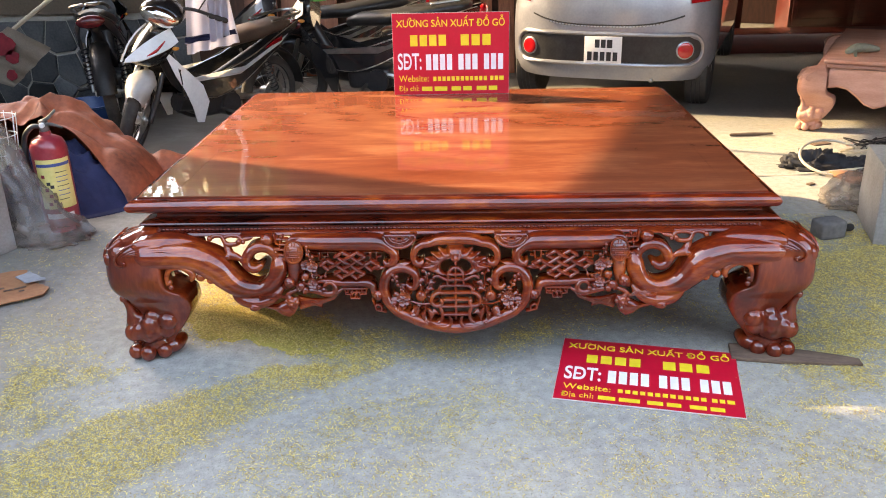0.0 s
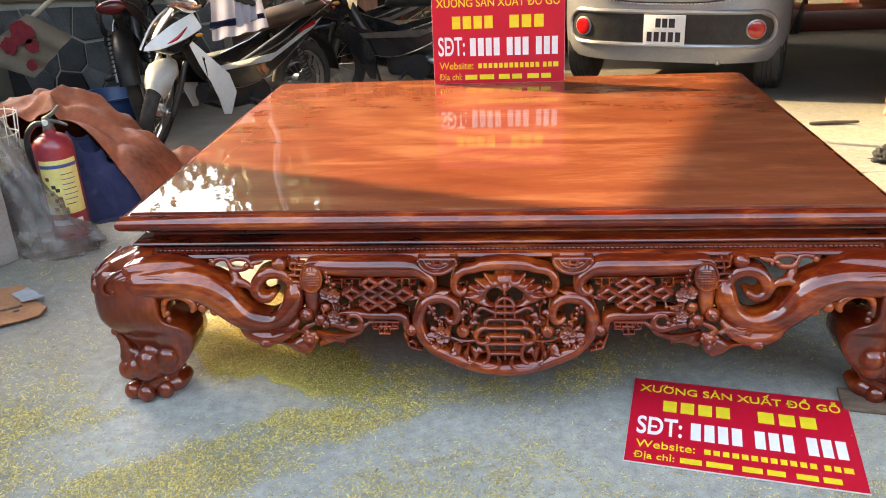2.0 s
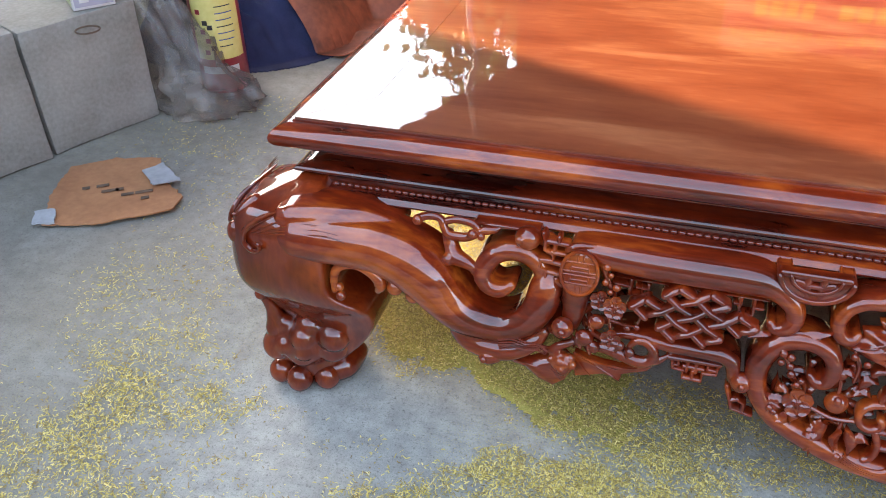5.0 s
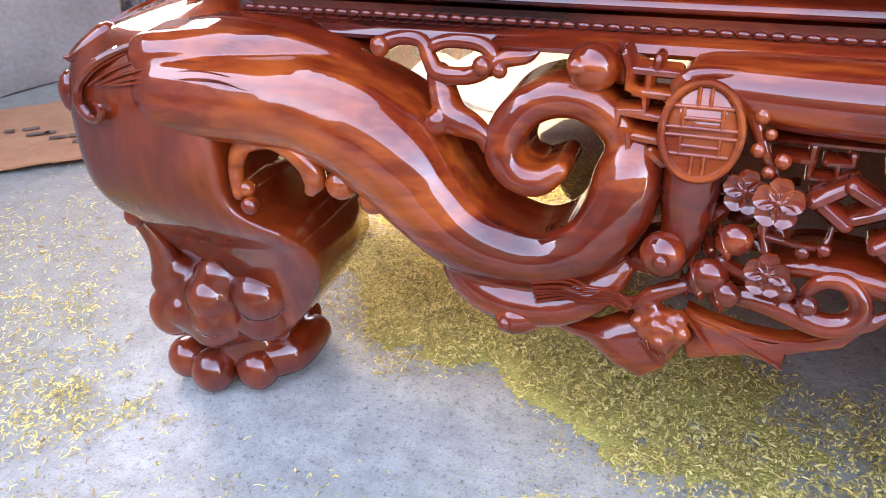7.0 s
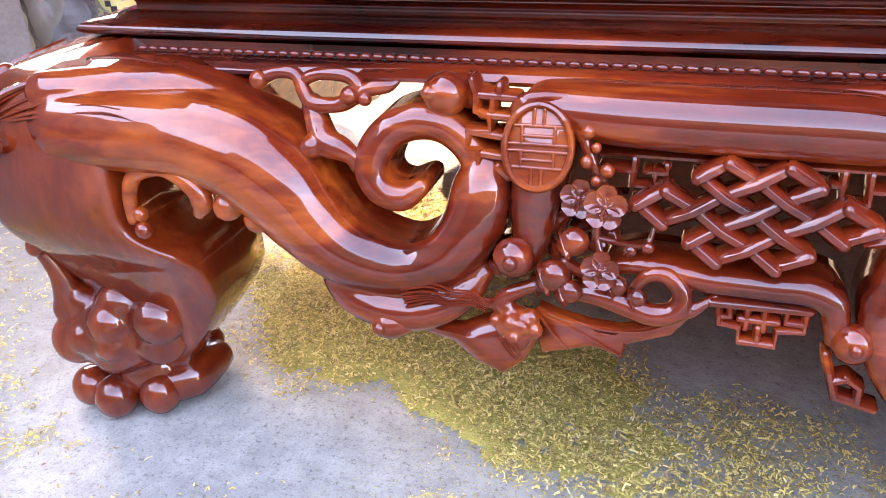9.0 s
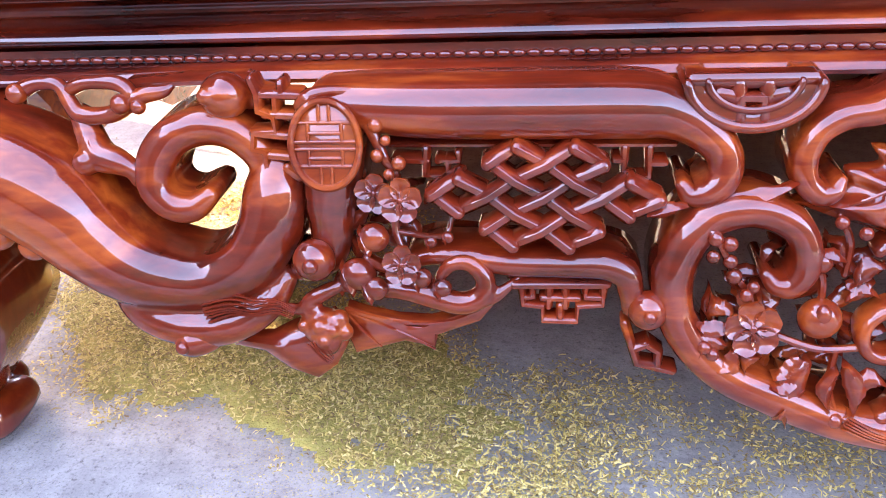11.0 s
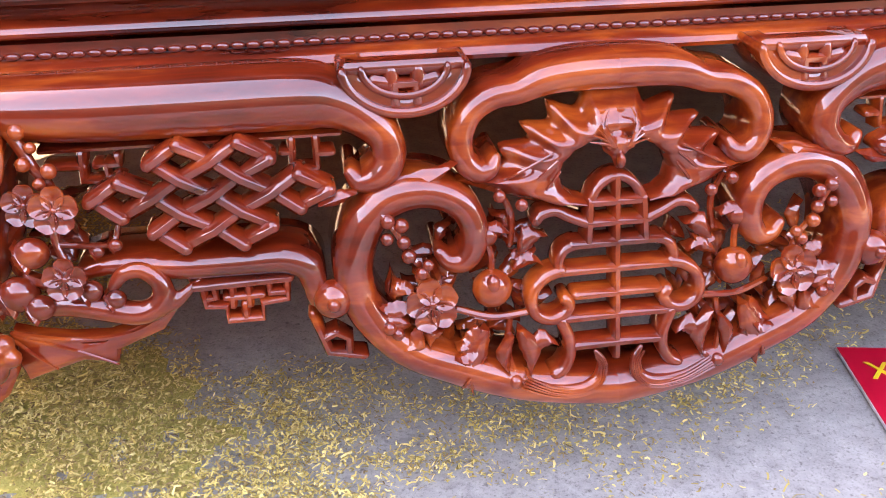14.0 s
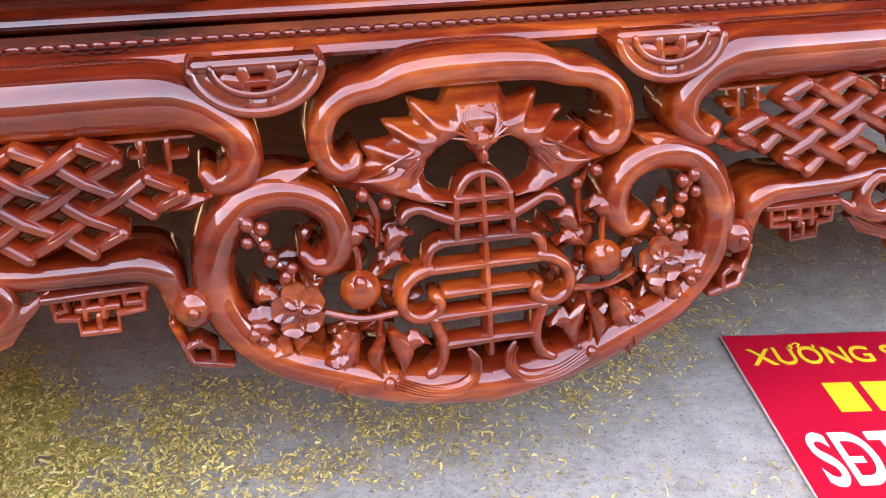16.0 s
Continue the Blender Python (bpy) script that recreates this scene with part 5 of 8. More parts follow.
for args in ((-6.4, 9.6, 3.3, 1.4, 1), (-4.7, 10.2, 4.2, 1.5, 2), (-3.0, 9.8, 5.4, 1.6, 3), (-8.6, 10.5, 3.8, 1.6, 4)):
    tree(*args)


# ---- low wall clad in irregular stone ----
def cells(w, h, step, seed):
    """Irregular polygons that fill a w by h rectangle."""
    rnd = random.Random(seed)
    nx, ny = int(w / step), int(h / step)
    seeds = [((i + 0.5 + rnd.uniform(-0.38, 0.38) + 0.25 * (j % 2)) * w / nx, (j + 0.5 + rnd.uniform(-0.38, 0.38)) * h / ny) for i in range(nx) for j in range(ny)]
    out = []
    for a in seeds:
        poly = [(0, 0), (w, 0), (w, h), (0, h)]
        for b in seeds:
            if b == a or math.dist(a, b) > 3 * step:
                continue
            mx, my, dx, dy = (a[0] + b[0]) / 2, (a[1] + b[1]) / 2, b[0] - a[0], b[1] - a[1]
            clipped = []
            for p, q in zip(poly, poly[1:] + poly[:1]):
                sp, sq = (p[0] - mx) * dx + (p[1] - my) * dy, (q[0] - mx) * dx + (q[1] - my) * dy
                if sp <= 0:
                    clipped.append(p)
                if sp * sq < 0:
                    t = sp / (sp - sq)
                    clipped.append((p[0] + (q[0] - p[0]) * t, p[1] + (q[1] - p[1]) * t))
            poly = clipped
            if len(poly) < 3:
                break
        if len(poly) >= 3:
            out.append((a, poly))
    return out


STONE = surface("dark_slate_stone", (0.022, 0.026, 0.032), (0.10, 0.103, 0.106), 5, rough=(0.45, 0.7), bump=0.25, random_tint=0.9)
JOINT = surface("cement_joint", (0.3, 0.285, 0.25), (0.42, 0.40, 0.36), 8, rough=(0.8, 0.9), bump=0.2)
W0, W1, WY = -4.1, -2.25, 4.62
stone_wall = wall_box("wall_stone", (-4.1, WY, -0.25), (W1, WY + 0.2, 1.25), JOINT, "low garden wall clad in dark irregular slate with pale joints")
for (cx0, cz0), poly in cells(W1 - W0, 0.72, 0.2, 3):
    bm = bmesh.new()
    sh = [(cx0 + (x - cx0) * 0.945, cz0 + (z - cz0) * 0.93) for x, z in poly]
    plate(bm, sh, lambda u, v, w: Vector((W0 + u, WY - w, -0.15 + v)), -0.01, 0.02, 0.008)
    ob = part("stone", bm, STONE, stone_wall, smooth=False)
bm = bmesh.new()
box(bm, (-4.1, WY - 0.05, 0.62), (W1, WY, 1.25))
part("plaster_band", bm, BROWN_RENDER, stone_wall, "rough grey cement band", smooth=False)


# ---- the two red sign boards ----
WHITE_EDGE = surface("white_foam_board", (0.6, 0.58, 0.56), (0.72, 0.7, 0.68), 20, rough=(0.5, 0.6), bump=0.05)


def sign_board(name, label, m):
    """A printed board 0.54 by 0.37 m, lying in its own x-y plane, printed side up."""
    ob = empty(name, label, "sign board", "red sign boards", at=m)
    w, h = 0.54, 0.372
    bm = bmesh.new()
    box(bm, (-w / 2, -h / 2, 0), (w / 2, h / 2, 0.004), 0.0008)
    part("backing", bm, WHITE_EDGE, ob)
    bm = bmesh.new()
    box(bm, (-w / 2 + 0.001, -h / 2 + 0.001, 0.0041), (w / 2 - 0.001, h / 2 - 0.001, 0.0047))
    part("printed_face", bm, SIGN_RED, ob, smooth=False)
    z = 0.0053

    def bars(y, hgt, spans, mat_, nm):
        for a, b in spans:
            bm = bmesh.new()
            box(bm, (a, y - hgt / 2, z - 0.0005), (b, y + hgt / 2, z))
            part(nm, bm, mat_, ob, smooth=False)
    lettering("XƯƠNG SẢN XUẤT ĐỒ GỖ", 0.044, YELLOW_PRINT, ob, pose(0.0, 0.138, z), "heading", 0.0004, 0.50)
    # the hook over the third letter
    bm = bmesh.new()
    x0 = -0.25 + 0.5 * 0.1285
    tube(bm, [(x0 - 0.004, 0.163, z - 0.0003, 0.0012), (x0 + 0.001, 0.166, z - 0.0003, 0.0014), (x0 + 0.0045, 0.163, z - 0.0003, 0.0014), (x0 + 0.001, 0.159, z - 0.0003, 0.0014), (x0 + 0.001, 0.157, z - 0.0003, 0.0012)], 6, 3, flat=0.3, up=(0, 0, 1))
    part("hook_mark", bm, YELLOW_PRINT, ob)

    # the name, drawn as plain blocks
    bars(0.063, 0.05, [(-0.188 + 0.044 * i, -0.188 + 0.044 * i + 0.034) for i in range(4)] + [(0.046 + 0.05 * i, 0.046 + 0.05 * i + 0.038) for i in range(3)], YELLOW_PRINT, "name_block")
    lettering("SDT:", 0.105, WHITE_PRINT, ob, pose(-0.193, -0.036, z), "caption", 0.0016, 0.11)
    bars(-0.034, 0.009, [(-0.2195, -0.199)], WHITE_PRINT, "letter_stroke")
    bars(-0.036, 0.072, [(-0.117 + 0.0325 * i, -0.117 + 0.0325 * i + 0.024) for i in range(4)] + [(0.034 + 0.0325 * i, 0.034 + 0.0325 * i + 0.024) for i in range(3)] + [(0.153 + 0.0325 * i, 0.153 + 0.0325 * i + 0.024) for i in range(3)], WHITE_PRINT, "number_bar")
    lettering("Website:", 0.042, YELLOW_PRINT, ob, pose(-0.175, -0.112, z), "caption", 0.0, 0.14)
    bars(-0.113, 0.02, [(-0.085 + 0.0215 * i, -0.085 + 0.0215 * i + 0.015) for i in range(12)] + [(0.182, 0.197), (0.203, 0.218), (0.224, 0.245)], YELLOW_PRINT, "address_bar")
    lettering("Địa chỉ:", 0.034, YELLOW_PRINT, ob, pose(-0.2, -0.158, z), "caption", 0.0, 0.095)
    bars(-0.159, 0.02, [(-0.14, -0.09), (-0.08, -0.02), (0.0, 0.045), (0.055, 0.095), (0.118, 0.165), (0.175, 0.215)], YELLOW_PRINT, "address_bar")
    return ob


sign_board("standing_sign", "red printed sign board propped upright on the lacquered daybed", pose(-0.012, 1.582, TOP + 0.187, 88, 0, 0))
lying = sign_board("lying_sign", "red printed sign board lying flat on the concrete floor", pose(0.613, -0.112, 0.002, 0, 0, -11.5))


# ---- fire extinguisher ----
LABEL_YELLOW = surface("yellow_paper_label", (0.6, 0.52, 0.16), (0.74, 0.66, 0.26), 14, rough=(0.5, 0.7), bump=0.05)
INK_BLUE = surface("blue_ink", (0.03, 0.06, 0.2), (0.05, 0.09, 0.26), 20, rough=(0.5, 0.6), bump=0)
INK_BLACK = surface("black_ink", (0.015, 0.015, 0.02), (0.03, 0.03, 0.035), 20, rough=(0.5, 0.6), bump=0)
ex = empty("fire_extinguisher", "red dusty fire extinguisher with a yellow instruction label", "fire extinguisher", at=pose(-1.822, 1.235, 0, 0, 0, 0) @ Matrix.Scale(0.955, 4))
R = 0.082
bm = bmesh.new()
lathe(bm, [(0.07, 0.0), (R, 0.006), (R, 0.012), (R - 0.002, 0.016), (R, 0.02), (R, 0.405), (R - 0.004, 0.425), (0.066, 0.447), (0.04, 0.462), (0.026, 0.468), (0.024, 0.485)], seg=36)
part("cylinder", bm, RED_PAINT, ex)


def wrap(bm, a0, a1, z0, z1, r, n=14):
    """A patch on the cylinder between two angles."""
    a = [(r * math.cos(radians(a0 + (a1 - a0) * i / n)), r * math.sin(radians(a0 + (a1 - a0) * i / n))) for i in range(n + 1)]
    ring = [[Vector((x, y, z0)) for x, y in a], [Vector((x, y, z1)) for x, y in a]]
    lo, hi = ([bm.verts.new(p) for p in r_] for r_ in ring)
    for k in range(n):
        bm.faces.new((lo[k], lo[k + 1], hi[k + 1], hi[k]))


bm = bmesh.new()
wrap(bm, -118, 2, 0.125, 0.365, R + 0.0006, 20)
label_ob = part("label", bm, LABEL_YELLOW, ex, "yellow printed instruction label")
for z0, z1, a0, a1, mt in ((0.33, 0.345, -116, 0, INK_BLUE), (0.075, 0.10, -110, -20, WHITE_EDGE)):
    bm = bmesh.new()
    wrap(bm, a0, a1, z0, z1, R + 0.0012)
    part("label_band", bm, mt, label_ob)
rnd = random.Random(4)
for k in range(7):
    bm = bmesh.new()
    wrap(bm, -58, -16 - rnd.uniform(0, 12), 0.30 - 0.022 * k, 0.3035 - 0.022 * k, R + 0.0012, 5)
    part("text_bar", bm, INK_BLUE if k % 3 else INK_BLACK, label_ob)
for k, (a, z) in enumerate(((-98, 0.285), (-84, 0.25), (-92, 0.22), (-74, 0.235), (-82, 0.19), (-72, 0.165), (-88, 0.15))):
    bm = bmesh.new()
    wrap(bm, a - 6, a + 6, z - 0.008, z + 0.008, R + 0.0012, 4)
    part("pictogram", bm, (RED_PAINT, INK_BLACK)[k % 2], label_ob)
bm = bmesh.new()
lathe(bm, [(0.02, 0.485), (0.022, 0.49), (0.022, 0.51), (0.016, 0.515), (0.016, 0.535), (0.008, 0.54)], seg=16)
box(bm, (-0.018, -0.014, 0.50), (0.018, 0.014, 0.53), 0.004)
part("valve", bm, MALLET, ex, "dull metal valve")
bm = bmesh.new()
tube(bm, [(-0.015, 0, 0.528, 0.008), (0.03, -0.01, 0.548, 0.008), (0.075, -0.02, 0.585, 0.006)], 8, flat=0.6)
part("lever", bm, MALLET, ex)
bm = bmesh.new()
tube(bm, [(-0.015, 0, 0.515, 0.007), (0.04, -0.012, 0.52, 0.008), (0.10, -0.03, 0.508, 0.006)], 8, flat=0.6)
part("handle", bm, MALLET, ex)
bm = bmesh.new()
lathe(bm, [(0.013, 0), (0.014, 0.004), (0.012, 0.008)], (0.0, -0.014, 0.515), 14, Matrix.Rotation(radians(90), 4, "X"))
part("gauge", bm, WHITE_PLASTIC, ex)
bm = bmesh.new()
tube(bm, [(-0.015, 0, 0.505, 0.011), (-0.055, -0.005, 0.505, 0.0125), (-0.095, -0.012, 0.46, 0.0125), (-0.105, -0.016, 0.38, 0.0125), (-0.1, -0.016, 0.25, 0.0125), (-0.098, -0.012, 0.14, 0.014)], 10)
part("hose", bm, BLACK_PLASTIC, ex)

# ---- cement blocks, with a tool carton and a bag on them ----
yaw = math.degrees(math.atan2(0.313, 0.141))


def cement_block(lo, hi, m, label):
    bm = bmesh.new()
    box(bm, lo, hi, 0.006)
    bmesh.ops.subdivide_edges(bm, edges=[e for e in bm.edges if e.calc_length() > 0.1], cuts=6, use_grid_fill=True)
    for v in bm.verts:
        v.co += 0.004 * Vector(noise.noise_vector(v.co * 9))
    ob = finish(bm, "cement_block", CONCRETE_BLOCK)
    ob.matrix_basis = m
    return tagged(ob, label, "cement block", "cement blocks")


BM = pose(-2.056, 0.666, 0, 0, 0, yaw)
cement_block((0, 0, 0.002), (0.345, 0.5, 0.362), BM, "weathered grey cement block under a tool carton")
cement_block((-0.62, -0.01, 0.002), (-0.012, 0.42, 0.372), BM, "weathered grey cement slab beside the carton")
cement_block((0, 0, 0.002), (0.4, 0.4, 0.33), pose(1.745, 0.93, 0, 0, 0, -14), "weathered grey cement block beside a plastic bag")

CARTON = surface("printed_white_carton", (0.6, 0.6, 0.6), (0.7, 0.7, 0.7), 10, rough=(0.35, 0.5), bump=0.05)
CARTON_GREEN = surface("pale_green_print", (0.5, 0.56, 0.3), (0.62, 0.66, 0.44), 3, rough=(0.35, 0.5), bump=0)
carton = empty("tool_carton", "white and pale green printed carton of a power tool", "carton", at=pose(-2.012, 0.842, 0.365, 0, 0, 48))
bm = bmesh.new()
box(bm, (0, 0, 0), (0.115, 0.30, 0.235), 0.002)
part("box", bm, CARTON, carton)
CARTON_GREY = surface("grey_print", (0.36, 0.34, 0.42), (0.42, 0.4, 0.48), 6, rough=(0.35, 0.5), bump=0)
for lo, hi, mt, nm in (((-0.0025, 0.01, 0.01), (-0.0005, 0.29, 0.22), CARTON_GREEN, "printed_side"), ((0.006, -0.0025, 0.008), (0.11, -0.0005, 0.17), CARTON_GREY, "printed_end")):
    bm = bmesh.new()
    box(bm, lo, hi)
    part(nm, bm, mt, carton, smooth=False)
for i in range(8):
    bm = bmesh.new()
    box(bm, (0.012 + 0.0118 * i, -0.005, 0.19), (0.0205 + 0.0118 * i, -0.003, 0.215 - 0.006 * (i % 3 == 1)))
    part("brand_bar", bm, RED_LENS, carton, smooth=False)
bm = bmesh.new()
tube(bm, [(0.06, -0.004, 0.10, 0.009), (0.062, -0.004, 0.07, 0.012), (0.06, -0.004, 0.05, 0.008)], 8, flat=0.3)
tube(bm, [(0.068, -0.004, 0.06, 0.005), (0.095, -0.004, 0.055, 0.004)], 8, flat=0.3)
part("printed_tool", bm, INK_BLUE, carton)
bm = bmesh.new()
box(bm, (0.02, -0.0045, 0.02), (0.045, -0.0028, 0.045))
part("price_sticker", bm, WHITE_EDGE, carton, smooth=False)
bm = bmesh.new()
tube(bm, [(-0.004, 0.05, 0.10, 0.004), (-0.004, 0.10, 0.09, 0.016), (-0.004, 0.17, 0.10, 0.02), (-0.004, 0.2, 0.09, 0.016)], 8, flat=0.2, up=(-1, 0, 0))
tube(bm, [(-0.004, 0.12, 0.09, 0.006), (-0.004, 0.11, 0.13, 0.006), (-0.004, 0.15, 0.14, 0.006), (-0.004, 0.17, 0.11, 0.006)], 8, flat=0.3, up=(-1, 0, 0))
part("printed_tool", bm, INK_BLACK, carton)


def crumpled(name, c, size, seed, material, label, category, folds=6.0, depth=0.35, u=40, v=24, m=None, flatten=0.0, sharp=False):
    """A slack, folded heap of sheet: a dome with ridged creases that rests on what is under it."""
    bm = bmesh.new()
    bmesh.ops.create_uvsphere(bm, u_segments=u, v_segments=v, radius=1)
    off = Vector((seed * 3.1, seed * 1.7, seed * 0.9))
    for p in bm.verts:
        d = p.co.normalized()
        k = 1 - abs(noise.noise(d * folds * 0.5 + off)) * depth * 1.6 + 0.5 * depth * noise.noise(d * folds + off)
        k += 0.25 * depth * (1 - 2 * abs(noise.noise(d * folds * 2.1 + off)))
        p.co = d * k
        p.co.z = max(p.co.z, -flatten) if flatten else max(p.co.z, 0) + 0.02 * d.z
    for p in bm.verts:
        p.co = Vector((p.co.x * size[0], p.co.y * size[1], p.co.z * size[2]))
    low = min(p.co.z for p in bm.verts)
    for p in bm.verts:
        p.co.z -= low
    ob = finish(bm, name, material, angle=50 if sharp else 80)
    ob.matrix_basis = Matrix.Translation(c) @ (m or Matrix())
    return tagged(ob, label, category)


crumpled("black_bag", (-2.1, 0.93, 0.600), (0.085, 0.1, 0.05), 2, BLACK_CLOTH, "crumpled black plastic bag on top of the carton", "bag", 5, 0.5)


def clear_sheet():
    m = bpy.data.materials.new("cloudy_plastic_film")
    m.use_nodes = True
    n, link = m.node_tree.nodes, m.node_tree.links.new
    b = n["Principled BSDF"]
    t, r = n.new("ShaderNodeTexNoise"), n.new("ShaderNodeMapRange")
    t.inputs["Scale"].default_value, t.inputs["Detail"].default_value = 5, 3
    r.inputs["To Min"].default_value, r.inputs["To Max"].default_value = 0.3, 0.78
    r.inputs["From Min"].default_value, r.inputs["From Max"].default_value = 0.3, 0.7
    link(t.outputs["Fac"], r.inputs["Value"])
    link(r.outputs["Result"], b.inputs["Alpha"])
    b.inputs["Base Color"].default_value, b.inputs["Roughness"].default_value = (0.21, 0.18, 0.16, 1), 0.16
    b.inputs["Specular IOR Level"].default_value = 0.5
    return m


FILM = clear_sheet()


def film_bag(name, spine, seed, label):
    """A slack bag of thin film: tapering rings along a spine, creased lengthwise."""
    bm = bmesh.new()
    path = smooth_path(spine, 6)
    rings = []
    for i, (x, y, z, r) in enumerate(path):
        ring = []
        for k in range(44):
            q = 2 * math.pi * k / 44
            d = Vector((math.cos(q), math.sin(q), 0))
            f = 1 + 0.34 * (1 - 2 * abs(noise.noise(Vector((d.x * 2.6, d.y * 2.6, i * 0.10 + seed))))) - 0.1 + 0.2 * (0.5 - abs(noise.noise(Vector((d.x * 7, d.y * 7, i * 0.16 + seed)))))
            ring.append(Vector((x + d.x * r * f, y + d.y * r * f * 0.8, max(0.003, z + 0.03 * noise.noise(Vector((d.x * 2, d.y * 2, seed + i)))))))
        rings.append(ring)
    loft(bm, rings)
    return tagged(finish(bm, name, FILM, angle=75), label, "plastic bag")


film_bag("plastic_bag", [(-1.80, 1.09, 0.004, 0.14), (-1.80, 1.09, 0.03, 0.15), (-1.83, 1.09, 0.08, 0.13), (-1.87, 1.10, 0.16, 0.10), (-1.92, 1.11, 0.25, 0.078), (-1.975, 1.12, 0.36, 0.075), (-2.01, 1.13, 0.47, 0.070), (-2.03, 1.13, 0.56, 0.035)], 1.0, "slack cloudy plastic bag hanging off the cement block")
film_bag("plastic_bag", [(1.93, 1.42, 0.004, 0.16), (1.93, 1.42, 0.05, 0.17), (1.95, 1.43, 0.11, 0.14), (1.98, 1.44, 0.16, 0.09), (2.0, 1.45, 0.18, 0.04)], 5.0, "slack cloudy plastic bag lying in the sun")

# wire basket behind the carton
basket = empty("wire_basket", "white wire basket behind the tool carton", "basket", at=pose(-2.0, 1.16, 0.365, 0, 0, 30))
for k in range(3):
    bm = bmesh.new()
    r, z = 0.07 + 0.01 * k, 0.02 + 0.08 * k
    tube(bm, [(r * math.cos(q), r * math.sin(q), z, 0.0022) for q in np.linspace(0, 2 * math.pi, 13)[:-1]], 6, 2, closed=True, up=(0, 0, 1))
    part("hoop", bm, WHITE_PLASTIC, basket)
for k in range(12):
    q = 2 * math.pi * k / 12
    bm = bmesh.new()
    cyl(bm, (0.07 * math.cos(q), 0.07 * math.sin(q), 0.0), (0.092 * math.cos(q), 0.092 * math.sin(q), 0.19), 0.0018, seg=6)
    part("wire", bm, WHITE_PLASTIC, basket)
bm = bmesh.new()
tube(bm, [(0.02 * math.cos(q) * 1.6, 0, 0.02 * math.sin(q) * 1.6, 0.0025) for q in np.linspace(0, 2 * math.pi, 13)[:-1]], 6, 2, closed=True)
ring_ob = finish(bm, "iron_ring", PLANK)
ring_ob.matrix_basis = pose(-1.945, 0.80, 0.334, 90, 0, 66)
tagged(ring_ob, "rusty iron ring leaning on the cement block", "ring")


# ---- tarpaulin heap over blue clothes ----
def drape(name, x0, x1, y0, y1, height, material, label, category, keep=None, nx=110, ny=90, thick=0.004, hem=None, back=None):
    """A draped sheet over a heap; height(x, y) gives its level, keep(x, y) trims its hem."""
    bm = bmesh.new()
    idx = {}
    for i in range(nx + 1):
        for j in range(ny + 1):
            x, y = x0 + (x1 - x0) * i / nx, y0 + (y1 - y0) * j / ny
            if hem:
                y = hem(x) + (back(x) - hem(x)) * y
            if keep is None or keep(x, y):
                idx[i, j] = bm.verts.new((x, y, height(x, y)))
    for (i, j), v in idx.items():
        q = [idx.get(k) for k in ((i, j), (i + 1, j), (i + 1, j + 1), (i, j + 1))]
        if all(q):
            bm.faces.new(q)
    bmesh.ops.delete(bm, geom=[v for v in bm.verts if not v.link_faces], context="VERTS")
    bmesh.ops.solidify(bm, geom=bm.faces[:], thickness=thick)
    return tagged(finish(bm, name, material, angle=70), label, category)


def hump(x, y, cx, cy, rx, ry, h, p=2.0):
    d = ((x - cx) / rx) ** 2 + ((y - cy) / ry) ** 2
    return h * max(0.0, 1 - d ** (p / 2)) if d < 1 else 0.0


def clothes_hump(x, y):
    return max(hump(x, y, -2.05, 1.66, 0.42, 0.34, 0.33), hump(x, y, -1.78, 1.72, 0.22, 0.24, 0.2))


def clothes_z(x, y):
    f = 0.6 * abs(noise.noise(Vector((x * 6 + 3 * y, y * 5, 1.3)))) + 0.4 * abs(noise.noise(Vector((x * 11, y * 12 + x * 4, 5.3)))) + 0.15 * noise.noise(Vector((x * 25, y * 25, 0.2)))
    return max(0.004, clothes_hump(x, y) * (1.0 - 0.95 * f))


def tarp_z(x, y):
    f = 0.045 * (1 - 2 * abs(noise.noise(Vector((x * 4.1 + 2 * y, y * 4.4 - x, 4.3))))) + 0.016 * noise.noise(Vector((x * 11, y * 11, 2.2))) + 0.006 * (1 - 3 * abs(noise.noise(Vector((x * 9 - 5 * y, y * 8 + 4 * x, 8.1)))))
    under = 1.1 * clothes_hump(x, y)
    base = max(hump(x, y, -2.18, 1.90, 0.52, 0.46, 0.42, 2.2), hump(x, y, -1.84, 1.86, 0.28, 0.28, 0.27), hump(x, y, -1.58, 2.05, 0.24, 0.14, 0.11))
    return max(0.008 + max(0, f) * 0.3, base * (1 + f * 3) + f * 0.6, under + 0.03 if under > 0.01 else 0.0)


drape("blue_clothes", -2.5, -1.55, 1.3, 2.05, clothes_z, NAVY_CLOTH, "navy blue work clothes heaped on the ground", "clothes", lambda x, y: hump(x, y, -2.0, 1.66, 0.45, 0.36, 1) > 0 or hump(x, y, -1.78, 1.70, 0.24, 0.25, 1) > 0)
def tarp_hem(x):
    return 1.57 + 0.14 * math.sin((x + 2.6) * 3.4) - 0.04 * (x + 2.0) + 0.02 * noise.noise(Vector((x * 3, 0, 7))) + 0.5 * max(0.0, x + 1.62)


drape("tarpaulin", -2.72, -1.32, 0, 1, tarp_z, ORANGE_TARP, "faded orange tarpaulin thrown over blue clothes", "tarpaulin", hem=tarp_hem, back=lambda x: 2.42 - 0.25 * max(0, x + 1.9))
SACK = surface("cream_sack", (0.5, 0.42, 0.24), (0.64, 0.56, 0.36), 8, rough=(0.7, 0.85), bump=0.25, fine=120)
crumpled("cream_sack", (-2.42, 1.62, 0.0), (0.24, 0.26, 0.46), 6, SACK, "cream woven sack slumped beside the tarpaulin", "sack", 3, 0.25)


